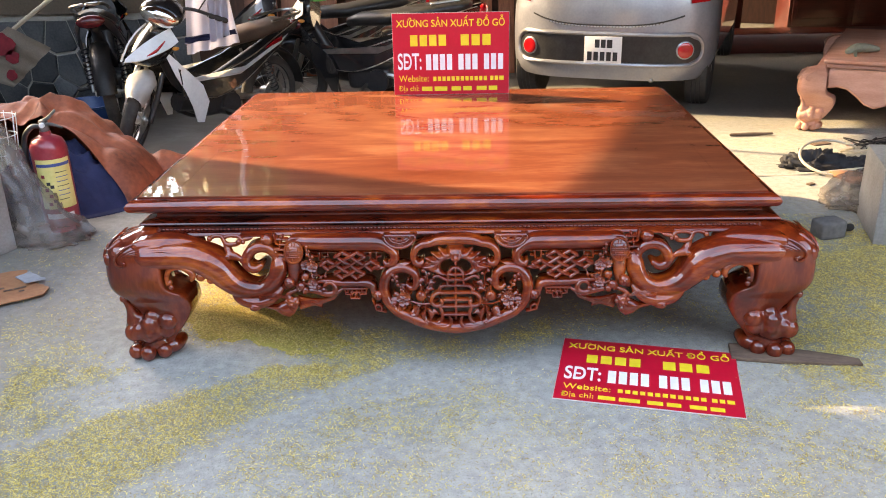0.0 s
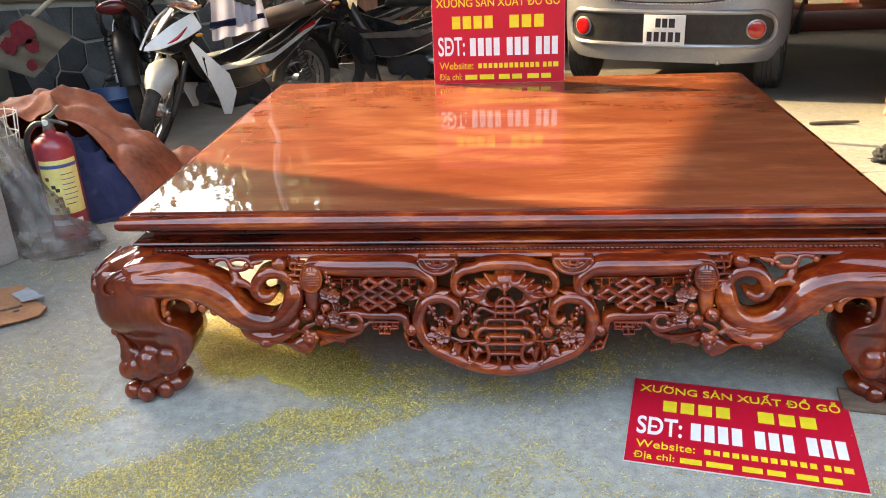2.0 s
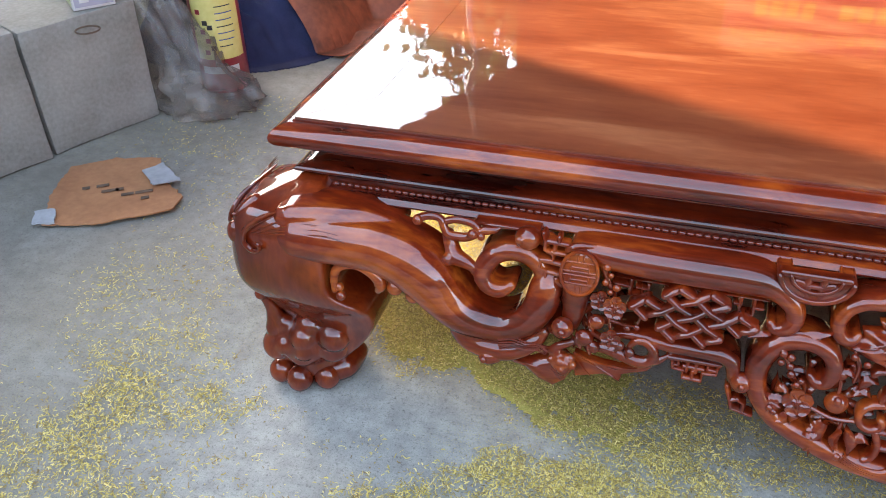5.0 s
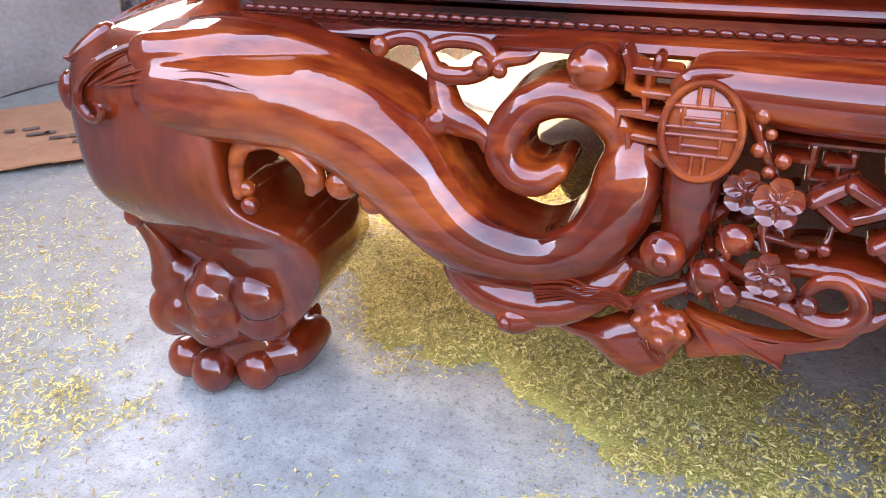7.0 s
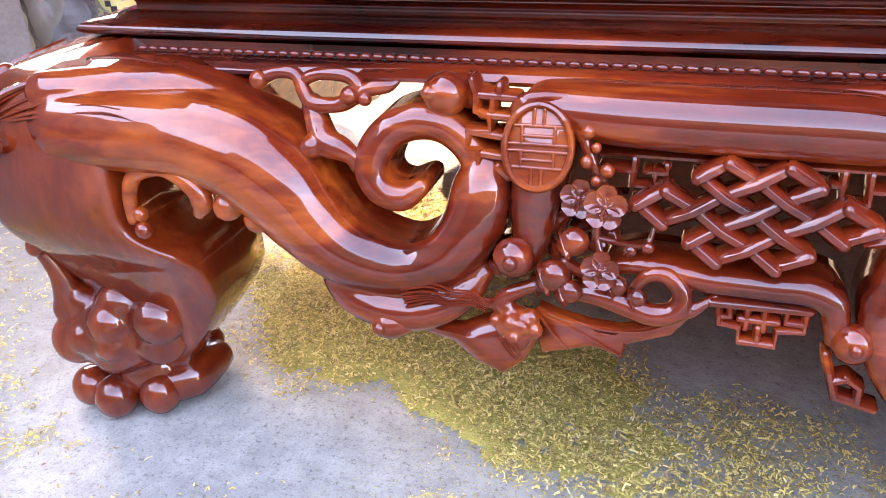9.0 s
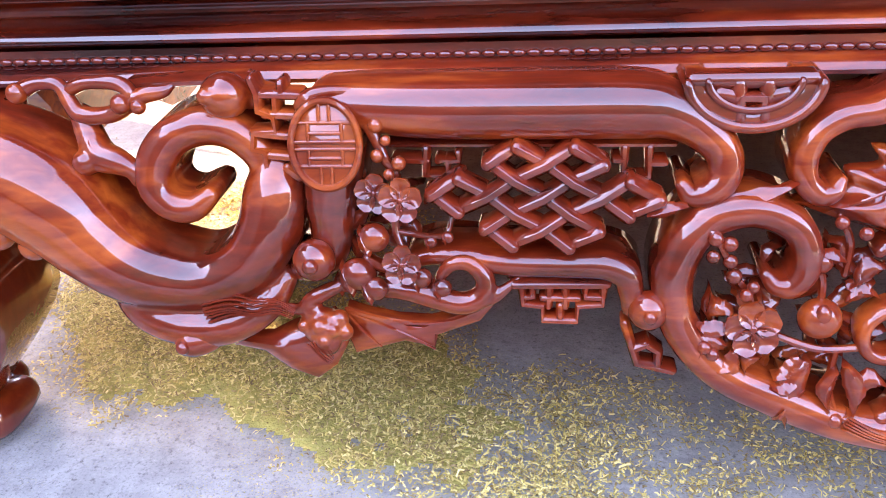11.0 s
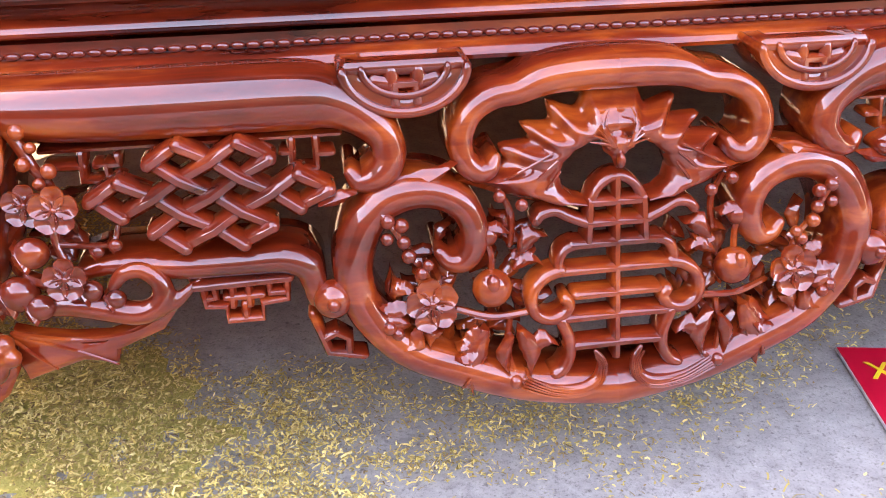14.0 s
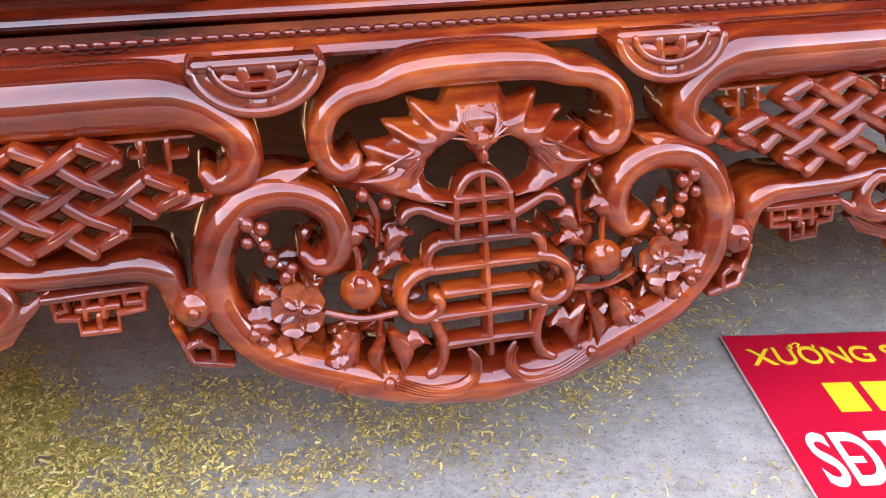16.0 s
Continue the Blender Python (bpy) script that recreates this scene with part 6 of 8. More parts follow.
# ---- torn cardboard on the floor ----
def torn(name, outline, z, curl, material, label, seed, parent=None):
    bm = bmesh.new()
    pts = []
    rnd_ = random.Random(seed)
    for (a, b) in zip(outline, outline[1:] + outline[:1]):
        n = max(2, int(math.dist(a, b) / 0.012))
        pts += [(a[0] + (b[0] - a[0]) * i / n + rnd_.uniform(-0.003, 0.003), a[1] + (b[1] - a[1]) * i / n + rnd_.uniform(-0.003, 0.003)) for i in range(n)]
    cx_, cy_ = sum(p[0] for p in pts) / len(pts), sum(p[1] for p in pts) / len(pts)

    def lift(u, v, w):
        return Vector((u, v, z + w + curl * max(0, noise.noise(Vector((u * 6, v * 6, seed)))) + 0.5 * curl * ((u - cx_) ** 2 + (v - cy_) ** 2) / 0.03))
    rings = [[lift(*p, 0) for p in pts], [lift(*p, 0.004) for p in pts]]
    for k in (0.66, 0.33, 0.02):
        rings.append([lift(cx_ + (p[0] - cx_) * k, cy_ + (p[1] - cy_) * k, 0.004) for p in pts])
    loft(bm, rings)
    return tagged(finish(bm, name, material, parent), label, "" if parent else "cardboard")


card = torn("torn_cardboard", [(-1.83, 0.33), (-1.69, 0.38), (-1.555, 0.475), (-1.565, 0.545), (-1.66, 0.61), (-1.73, 0.70), (-1.86, 0.68), (-1.95, 0.60), (-1.90, 0.45)], 0.003, 0.012, CARD, "torn piece of brown cardboard lying flat", 3)
for k in range(7):
    bm = bmesh.new()
    box(bm, (0, 0, 0), (0.02 + 0.012 * (k % 3), 0.014, 0.0006), m=pose(-1.84 + 0.03 * k, 0.50 + 0.02 * (k % 2), 0.0145, 0, 0, 34))
    part("printed_bar", bm, PLANK, card, smooth=False)
torn("grey_flap", [(-1.70, 0.67), (-1.60, 0.60), (-1.66, 0.56), (-1.73, 0.615)], 0.022, 0.01, GREY_PAPER, "grey paper backing folded over", 8, card)
torn("grey_flap", [(-1.85, 0.32), (-1.80, 0.34), (-1.83, 0.39), (-1.88, 0.37)], 0.016, 0.012, GREY_PAPER, "grey paper backing folded over", 9, card)

# ---- offcut under a paw, and the small things on the sunlit side ----
bm = bmesh.new()
box(bm, (-0.03, -0.045, 0.0), (0.36, 0.05, 0.014), 0.003)
bmesh.ops.subdivide_edges(bm, edges=[e for e in bm.edges if e.calc_length() > 0.05], cuts=7, use_grid_fill=True)
for v in bm.verts:
    t = max(0, (v.co.x - 0.12) / 0.24)
    v.co.y *= 1 - 0.55 * t
    v.co.z *= 1 - 0.35 * t
    v.co += 0.004 * t * Vector(noise.noise_vector(v.co * 30))
    v.co.z = max(v.co.z, 0.001)
off = finish(bm, "wood_offcut", PLANK)
off.matrix_basis = pose(0.93, 0.02, 0.0005, 0, 0, -10)
tagged(off, "thin dirty offcut of wood wedged under a paw", "offcut")
mallet = empty("mallet", "short-handled dusty mallet lying in the sawdust", "mallet", at=pose(1.6, 1.03, 0.0, 0, 0, 16))
bm = bmesh.new()
box(bm, (-0.06, -0.045, 0.002), (0.06, 0.045, 0.082), 0.014, seg=3)
part("head", bm, MALLET, mallet)
bm = bmesh.new()
tube(bm, [(0.055, 0, 0.035, 0.017), (0.11, 0.0, 0.032, 0.017)], 10)
part("handle", bm, RUBBER, mallet)
for c, sz, sd in (((1.95, 2.06, ground_z(1.95, 2.06)), (0.17, 0.1, 0.10), 3), ((2.18, 2.05, ground_z(2.18, 2.05)), (0.16, 0.09, 0.06), 4), ((1.86, 2.12, ground_z(1.86, 2.12)), (0.1, 0.07, 0.07), 9)):
    crumpled("black_rag", c, sz, sd, BLACK_CLOTH, "crumpled black rag lying in the sun", "rag", 3.2, 0.55, 56, 34)
HOSE = surface("cream_air_hose", (0.5, 0.42, 0.3), (0.62, 0.54, 0.4), 12, rough=(0.35, 0.5), bump=0.03)
bm = bmesh.new()
g = ground_z(1.95, 2.1)
loop_pts = [(2.0 + 0.17 * math.cos(q), 2.0 + 0.13 * math.sin(q), g + 0.02 + 0.12 * (0.5 + 0.5 * math.sin(q)), 0.0075) for q in np.linspace(0.6, 5.6, 14)]
tube(bm, [(2.5, 2.35, g + 0.0, 0.006), (2.35, 2.4, g + 0.004, 0.006), (2.2, 2.36, g + 0.01, 0.006)] + loop_pts + [(1.75, 1.92, g + 0.008, 0.006), (1.55, 1.9, 0.006, 0.006), (1.3, 1.98, 0.002, 0.006)], 8)
tagged(finish(bm, "air_hose", HOSE), "cream air hose looped over black rags", "hose")
bm = bmesh.new()
box(bm, (-0.13, -0.09, 0.0), (0.13, 0.09, 0.02), 0.003)
ob = finish(bm, "cardboard_sheet", CARD)
ob.matrix_basis = pose(2.1, 1.86, 0.004, 0, 0, 20)
tagged(ob, "small sheet of brown cardboard under the rags", "cardboard")
bm = bmesh.new()
tube(bm, [(-0.13, 0, 0.012, 0.010), (0, 0.002, 0.012, 0.012), (0.08, 0, 0.012, 0.010), (0.14, 0.004, 0.012, 0.007)], 8)
ob = finish(bm, "chisel", PLANK)
ob.matrix_basis = pose(1.87, 2.93, ground_z(1.87, 2.93), 0, 0, 4)
tagged(ob, "dark wooden-handled chisel on the sunlit floor", "chisel")
for i, (x, y, sx, sy, a) in enumerate(((2.2, 2.66, 0.06, 0.03, 20), (2.36, 2.62, 0.03, 0.02, 70), (1.45, 2.15, 0.05, 0.03, -40), (2.05, 2.4, 0.015, 0.01, 5), (1.8, 1.75, 0.02, 0.012, 30))):
    bm = bmesh.new()
    box(bm, (-sx, -sy, 0.0), (sx, sy, 0.008), 0.002)
    ob = finish(bm, "wood_chip", RAW if i % 2 else PLANK)
    ob.matrix_basis = pose(x, y, ground_z(x, y) + 0.001, 0, 0, a)
    tagged(ob, "small flat wood chip on the floor", "wood chip", "wood chips")
bm = bmesh.new()
for k in range(5):
    rr = random.Random(k)
    tube(bm, [(2.45 + rr.uniform(-.1, .2), 2.62 + rr.uniform(-.12, .12), ground_z(2.45, 2.6) + 0.006 + 0.02 * (j % 2), 0.004) for j in range(5)], 6)
tagged(finish(bm, "cable_tangle", BLACK_PLASTIC), "tangle of thin black cable on the sunlit floor", "cable")


# ---- small silver hatchback, seen from behind ----
CAR = pose(1.06, 3.99, ground_z(0, 4.2), 0, 0, -20)
car = empty("car", "small silver hatchback parked with its tail to the yard", "car", at=CAR)


def tail(x, z):
    """The skin of the tail: how far forward of the rearmost line it lies."""
    lean = 0.0 if z < 0.55 else 0.10 * (z - 0.55) + 0.25 * max(0, z - 0.85)
    return 0.02 + 0.42 * (abs(x) / 0.76) ** 4.2 * 0.55 + lean + 0.03 * max(0, (0.36 - z) / 0.2)


def plan(z, hw, front):
    """The outline of the body at one height, from the tail round to the nose."""
    pts = []
    for i in range(25):
        x = -hw + 2 * hw * i / 24
        pts.append(Vector((x, tail(x * 0.76 / hw, z), z)))
    for y in (0.9, 1.6, 2.3, 2.9):
        pts.append(Vector((hw, y, z)))
    for i in range(13):
        q = radians(180 * i / 12)
        pts.append(Vector((hw * math.cos(q), front - 0.5 + 0.5 * math.sin(q), z)))
    for y in (2.9, 2.3, 1.6, 0.9):
        pts.append(Vector((-hw, y, z)))
    return pts


bm = bmesh.new()
loft(bm, [plan(z, hw, f) for z, hw, f in ((0.235, 0.70, 3.3), (0.27, 0.735, 3.36), (0.33, 0.752, 3.42), (0.40, 0.758, 3.44), (0.50, 0.762, 3.44), (0.60, 0.764, 3.42), (0.72, 0.762, 3.36), (0.84, 0.75, 3.2), (0.92, 0.735, 3.0))])
body = part("body", bm, SILVER, car, angle=50)


def cabin(z, hw, y0, y1):
    return [Vector((x * hw, y0 + 0.12 * abs(x) ** 3, z)) for x in (-1, -0.8, -0.4, 0, 0.4, 0.8, 1)] + [Vector((x * hw, y1 - 0.1 * abs(x) ** 3, z)) for x in (1, 0.8, 0.4, 0, -0.4, -0.8, -1)]


DARK_GLASS = surface("dark_car_glass", (0.012, 0.014, 0.016), (0.02, 0.022, 0.024), 6, rough=(0.04, 0.07), bump=0, coat=1.0)
bm = bmesh.new()
loft(bm, [cabin(0.9, 0.72, 0.17, 2.75), cabin(1.15, 0.66, 0.30, 2.35), cabin(1.38, 0.58, 0.45, 1.85)])
part("windows", bm, DARK_GLASS, car, angle=30)
bm = bmesh.new()
loft(bm, [cabin(1.37, 0.60, 0.42, 1.95), cabin(1.43, 0.57, 0.48, 1.85), cabin(1.46, 0.45, 0.6, 1.7)])
part("roof", bm, SILVER, car, angle=50)


def tail_patch(name, outline, material, proud, label="", parent=None, n=1):
    """A panel that follows the tail: outline in x, z."""
    bm = bmesh.new()
    plate(bm, outline, lambda u, v, w: Vector((u, tail(u, v) - w, v)), -0.03, proud, 0.004)
    return part(name, bm, material, parent or car, label)


def oblong(x0, x1, z0, z1, r, n=6, steps=14):
    out = []
    for cx_, cz_, a in ((x1 - r, z0 + r, 270), (x1 - r, z1 - r, 0), (x0 + r, z1 - r, 90), (x0 + r, z0 + r, 180)):
        out += [(cx_ + r * math.cos(radians(a + 90 * i / n)), cz_ + r * math.sin(radians(a + 90 * i / n))) for i in range(n + 1)]
    full = []
    for p, q in zip(out, out[1:] + out[:1]):
        k = max(1, int(math.dist(p, q) / 0.06))
        full += [(p[0] + (q[0] - p[0]) * i / k, p[1] + (q[1] - p[1]) * i / k) for i in range(k)]
    return full


# bumper: a dark sunk panel framed by a silver lip, with round reflectors
bm = bmesh.new()
lip = oblong(-0.70, 0.70, 0.352, 0.575, 0.10)
tube(bm, [(x, tail(x, z) - 0.004, z, 0.016) for x, z in lip], 8, 2, closed=True, up=(0, -1, 0))
part("bumper_lip", bm, SILVER, car)
bm = bmesh.new()
grid_v = {}
for i in range(29):
    for j in range(5):
        x, z = -0.69 + 1.38 * i / 28, 0.36 + 0.205 * j / 4
        k = 1 - max(0, abs(x) - 0.6) / 0.09 * 0.5
        z = 0.4625 + (z - 0.4625) * k
        grid_v[i, j] = bm.verts.new((x, tail(x, z) - 0.003, z))
for i in range(28):
    for j in range(4):
        bm.faces.new([grid_v[k] for k in ((i, j), (i + 1, j), (i + 1, j + 1), (i, j + 1))])
part("bumper_panel", bm, BLACK_PLASTIC, car, "dark grey sunk bumper panel")
for s in (-1, 1):
    bm = bmesh.new()
    x0, z0 = 0.585 * s, 0.463
    m4 = Matrix.Translation((x0, tail(x0, z0) - 0.008, z0)) @ Matrix.Rotation(radians(22 * s), 4, "Z") @ Matrix.Rotation(radians(90), 4, "X")
    lathe(bm, [(0.066, -0.01), (0.066, 0.004), (0.058, 0.008)], seg=28, m=m4)
    ring_part = part("reflector", bm, SILVER, car)
    bm = bmesh.new()
    lathe(bm, [(0.057, 0.006), (0.056, 0.012), (0.045, 0.017), (0.02, 0.019)], seg=28, m=m4)
    part("lens", bm, RED_LENS, ring_part, "red round lens")
plate_ob = part("number_plate", (lambda b: (box(b, (-0.14, tail(0, .45) - 0.022, 0.36), (0.14, tail(0, .45) - 0.014, 0.558), 0.003), b)[1])(bmesh.new()), WHITE_PRINT, car, "white number plate with dark bars")
for i, (x0, x1, z0, z1) in enumerate([(-0.06, -0.025, 0.475, 0.535), (-0.015, 0.02, 0.475, 0.535), (0.03, 0.07, 0.475, 0.535)] + [(-0.115 + 0.048 * k, -0.115 + 0.048 * k + 0.034, 0.38, 0.445) for k in range(5)]):
    bm = bmesh.new()
    box(bm, (x0, tail(0, .45) - 0.0245, z0), (x1, tail(0, .45) - 0.0225, z1))
    part("number_bar", bm, INK_BLACK, plate_ob, smooth=False)
bm = bmesh.new()
tube(bm, [(x, tail(x, 0.635 + 0.05 * (abs(x) / 0.5) ** 3) - 0.004, 0.635 + 0.05 * (abs(x) / 0.5) ** 3, 0.006) for x in np.linspace(-0.56, 0.56, 17)], 6, 2)
part("tailgate_seam", bm, BLACK_PLASTIC, car)
for k in range(36):
    x = -0.42 + 0.84 * k / 35
    bm = bmesh.new()
    ball(bm, (x, tail(x, 0.64) - 0.008, 0.626 + 0.05 * (abs(x) / 0.5) ** 3), 0.006, u=6, v=4)
    part("trim_stud", bm, CHROME, car)
for s in (-1, 1):
    tail_patch("tail_lamp", [(s * a, b) for a, b in ((0.60, 0.79), (0.72, 0.80), (0.735, 0.88), (0.68, 1.0), (0.60, 0.96), (0.60, 0.82))], RED_LENS, 0.012, "red tail lamp")
bm = bmesh.new()
tube(bm, [(0.36, 0.06, 0.24, 0.02), (0.36, 0.3, 0.25, 0.02)], 10)
part("exhaust", bm, STEEL, car)
bm = bmesh.new()
box(bm, (-0.6, 0.35, 0.19), (0.6, 3.1, 0.26), 0.02)
part("underbody", bm, BLACK_PLASTIC, car)
for s in (-1, 1):
    for y in (0.50, 2.86):
        bm = bmesh.new()
        m4 = Matrix.Translation((0.665 * s, y, 0.275)) @ Matrix.Rotation(radians(90), 4, "Y")
        lathe(bm, [(0.17, -0.085), (0.24, -0.088), (0.268, -0.075), (0.275, -0.05), (0.275, 0.05), (0.268, 0.075), (0.24, 0.088), (0.17, 0.085)], seg=36, m=m4)
        wheel = part("wheel", bm, RUBBER, car, "dusty black tyre")
        bm = bmesh.new()
        lathe(bm, [(0.175, -0.07), (0.175, 0.07), (0.15, 0.08), (0.05, 0.07), (0.03, 0.085)], seg=30, m=m4)
        part("rim", bm, STEEL, wheel)
        bm = bmesh.new()
        for g in (-0.03, 0.0, 0.03):
            tube(bm, [(0.665 * s + g, y + 0.2755 * math.cos(q), 0.275 + 0.2755 * math.sin(q), 0.003) for q in np.linspace(0, 2 * math.pi, 25)[:-1]], 5, 1, closed=True, up=(1, 0, 0))
        part("tread_groove", bm, BLACK_PLASTIC, wheel)


# ---- motorcycles ----
def sheet(bm, left, right, thick=0.006):
    """A curved panel between two rails of points."""
    a = [bm.verts.new(p) for p in left]
    b = [bm.verts.new(p) for p in right]
    for k in range(len(a) - 1):
        bm.faces.new((a[k], a[k + 1], b[k + 1], b[k]))


DARK_LENS = surface("dark_red_lens", (0.06, 0.004, 0.006), (0.1, 0.006, 0.01), 20, rough=(0.2, 0.3), bump=0)


def motorbike(name, label, at, skin, trim, seat_mat, lamp=True, steer=0.0, plated=True, line=None):
    """An underbone motorcycle about 1.9 m long; x runs forward, front wheel at +0.62, back wheel at -0.62."""
    ob = empty(name, label, "motorcycle", "parked motorcycles", at=at)
    for x, nm in ((0.62, "front_wheel"), (-0.62, "back_wheel")):
        bm = bmesh.new()
        m4 = Matrix.Translation((x, 0, 0.285)) @ Matrix.Rotation(radians(90), 4, "X")
        prof = [(0.285 + 0.0 - 0.042 * (1 - math.cos(q)), 0.042 * math.sin(q)) for q in np.linspace(-2.2, 2.2, 11)]
        rings = []
        for r, h in prof:
            rings.append([m4 @ Vector((r * math.cos(2 * math.pi * k / 40), r * math.sin(2 * math.pi * k / 40), h)) for k in range(40)])
        vs = [[bm.verts.new(p) for p in r] for r in rings]
        for a, b in zip(vs, vs[1:] + vs[:1]):
            for k in range(40):
                bm.faces.new((a[k], a[(k + 1) % 40], b[(k + 1) % 40], b[k]))
        w = part(nm, bm, RUBBER, ob, "dusty black tyre")
        bm = bmesh.new()
        tube(bm, [(x + 0.218 * math.cos(q), 0, 0.285 + 0.218 * math.sin(q), 0.016) for q in np.linspace(0, 2 * math.pi, 33)[:-1]], 8, 1, closed=True, up=(0, 1, 0))
        part("rim", bm, STEEL, w)
        bm = bmesh.new()
        cyl(bm, (x, -0.06, 0.285), (x, 0.06, 0.285), 0.042, seg=18)
        cyl(bm, (x, -0.075, 0.285), (x, 0.075, 0.285), 0.014, seg=10)
        part("hub", bm, STEEL, w)
        bm = bmesh.new()
        cyl(bm, (x, 0.045, 0.285), (x, 0.05, 0.285), 0.10, seg=26)
        part("brake_disc", bm, STEEL, w)
        for k in range(18):
            q, q2 = 2 * math.pi * k / 18, 2 * math.pi * k / 18 + (0.5 if k % 2 else -0.5)
            bm = bmesh.new()
            cyl(bm, (x + 0.04 * math.cos(q2), 0.03 * (-1) ** k, 0.285 + 0.04 * math.sin(q2)), (x + 0.212 * math.cos(q), 0, 0.285 + 0.212 * math.sin(q)), 0.0018, seg=5)
            part("spoke", bm, STEEL, w)
    for s in (-1, 1):
        bm = bmesh.new()
        tube(bm, [(0.62, 0.085 * s, 0.285, 0.02), (0.55, 0.085 * s, 0.45, 0.02), (0.50, 0.08 * s, 0.58, 0.017)], 10)
        part("fork_leg", bm, BLACK_PLASTIC if s > 0 else STEEL, ob)
        bm = bmesh.new()
        tube(bm, [(-0.62, 0.09 * s, 0.285, 0.018), (-0.4, 0.09 * s, 0.30, 0.022), (-0.18, 0.08 * s, 0.33, 0.024)], 8)
        part("swing_arm", bm, STEEL, ob)
        bm = bmesh.new()
        cyl(bm, (-0.58, 0.115 * s, 0.30), (-0.44, 0.115 * s, 0.62), 0.012, seg=10)
        shock = part("shock_absorber", bm, STEEL, ob)
        bm = bmesh.new()
        tube(bm, [(-0.565 + 0.11 * t + 0.03 * math.cos(2 * math.pi * 9 * t) * 0.9, 0.115 * s + 0.03 * math.sin(2 * math.pi * 9 * t), 0.335 + 0.25 * t - 0.013 * math.cos(2 * math.pi * 9 * t), 0.0055) for t in np.linspace(0, 1, 82)], 6, 1)
        part("spring", bm, BLACK_PLASTIC, shock)
        # leg shield and side panels
        bm = bmesh.new()
        sheet(bm, [(0.46, 0.12 * s, 0.68), (0.42, 0.150 * s, 0.56), (0.35, 0.165 * s, 0.44), (0.30, 0.165 * s, 0.34), (0.25, 0.15 * s, 0.22)], [(0.44, 0.125 * s, 0.70), (0.35, 0.170 * s, 0.60), (0.22, 0.185 * s, 0.48), (0.17, 0.185 * s, 0.36), (0.20, 0.16 * s, 0.215)])
        bmesh.ops.subdivide_edges(bm, edges=bm.edges[:], cuts=2, use_grid_fill=True)
        bmesh.ops.solidify(bm, geom=bm.faces[:], thickness=0.008)
        part("leg_shield", bm, skin, ob)
        bm = bmesh.new()
        sheet(bm, [(0.40, 0.15 * s, 0.60), (0.10, 0.13 * s, 0.52), (-0.25, 0.14 * s, 0.60), (-0.60, 0.12 * s, 0.74), (-0.88, 0.06 * s, 0.82)], [(0.36, 0.15 * s, 0.40), (0.10, 0.14 * s, 0.36), (-0.18, 0.16 * s, 0.44), (-0.55, 0.13 * s, 0.63), (-0.88, 0.06 * s, 0.78)])
        bmesh.ops.subdivide_edges(bm, edges=bm.edges[:], cuts=2, use_grid_fill=True)
        bmesh.ops.solidify(bm, geom=bm.faces[:], thickness=0.01)
        side = part("side_panel", bm, trim, ob)
        bm = bmesh.new()
        sheet(bm, [(0.28, 0.163 * s, 0.535), (-0.2, 0.168 * s, 0.56), (-0.7, 0.135 * s, 0.745)], [(0.30, 0.163 * s, 0.50), (-0.15, 0.172 * s, 0.51), (-0.6, 0.145 * s, 0.68)])
        bmesh.ops.solidify(bm, geom=bm.faces[:], thickness=0.004)
        part("stripe", bm, line or skin, side)
        bm = bmesh.new()
        tube(bm, [(0.40, 0.156 * s, 0.605, 0.004), (0.10, 0.137 * s, 0.525, 0.004), (-0.25, 0.148 * s, 0.605, 0.005), (-0.60, 0.126 * s, 0.742, 0.005), (-0.86, 0.066 * s, 0.815, 0.003)], 6)
        tube(bm, [(0.34, 0.158 * s, 0.42, 0.003), (0.08, 0.148 * s, 0.37, 0.004), (-0.18, 0.168 * s, 0.445, 0.004), (-0.55, 0.137 * s, 0.635, 0.003)], 6)
        part("edge_line", bm, line or STEEL, side)
        bm = bmesh.new()
        sheet(bm, [(-0.45, 0.155 * s, 0.68), (-0.62, 0.142 * s, 0.735)], [(-0.42, 0.157 * s, 0.655), (-0.62, 0.144 * s, 0.70)])
        bmesh.ops.solidify(bm, geom=bm.faces[:], thickness=0.004)
        part("emblem", bm, RED_LENS, side)
        bm = bmesh.new()
        tube(bm, [(0.36, 0.02 * s, 0.98, 0.012), (0.35, 0.16 * s, 1.02, 0.012), (0.28, 0.30 * s, 1.0, 0.012)], 8)
        bar_ob = part("handlebar", bm, BLACK_PLASTIC, ob)
        bm = bmesh.new()
        tube(bm, [(0.29, 0.27 * s, 1.0, 0.018), (0.25, 0.37 * s, 0.99, 0.018)], 10)
        part("grip", bm, RUBBER, bar_ob)
        bm = bmesh.new()
        tube(bm, [(0.34, 0.2 * s, 1.02, 0.005), (0.36, 0.24 * s, 1.12, 0.005), (0.35, 0.28 * s, 1.16, 0.005)], 6)
        ball(bm, (0.35, 0.29 * s, 1.19), 0.05, 0.35, 1.2, 0.8)
        part("mirror", bm, BLACK_PLASTIC, bar_ob)
        bm = bmesh.new()
        ball(bm, (0.42, 0.165 * s, 0.74), 0.022, 1.3, 0.6, 0.6)
        part("turn_signal", bm, AMBER, ob)
        bm = bmesh.new()
        tube(bm, [(-0.02, 0.1 * s, 0.27, 0.012), (-0.02, 0.26 * s, 0.26, 0.016)], 8)
        part("foot_peg", bm, RUBBER, ob)
    # front fender, a beak over the tyre
    bm = bmesh.new()
    secs = []
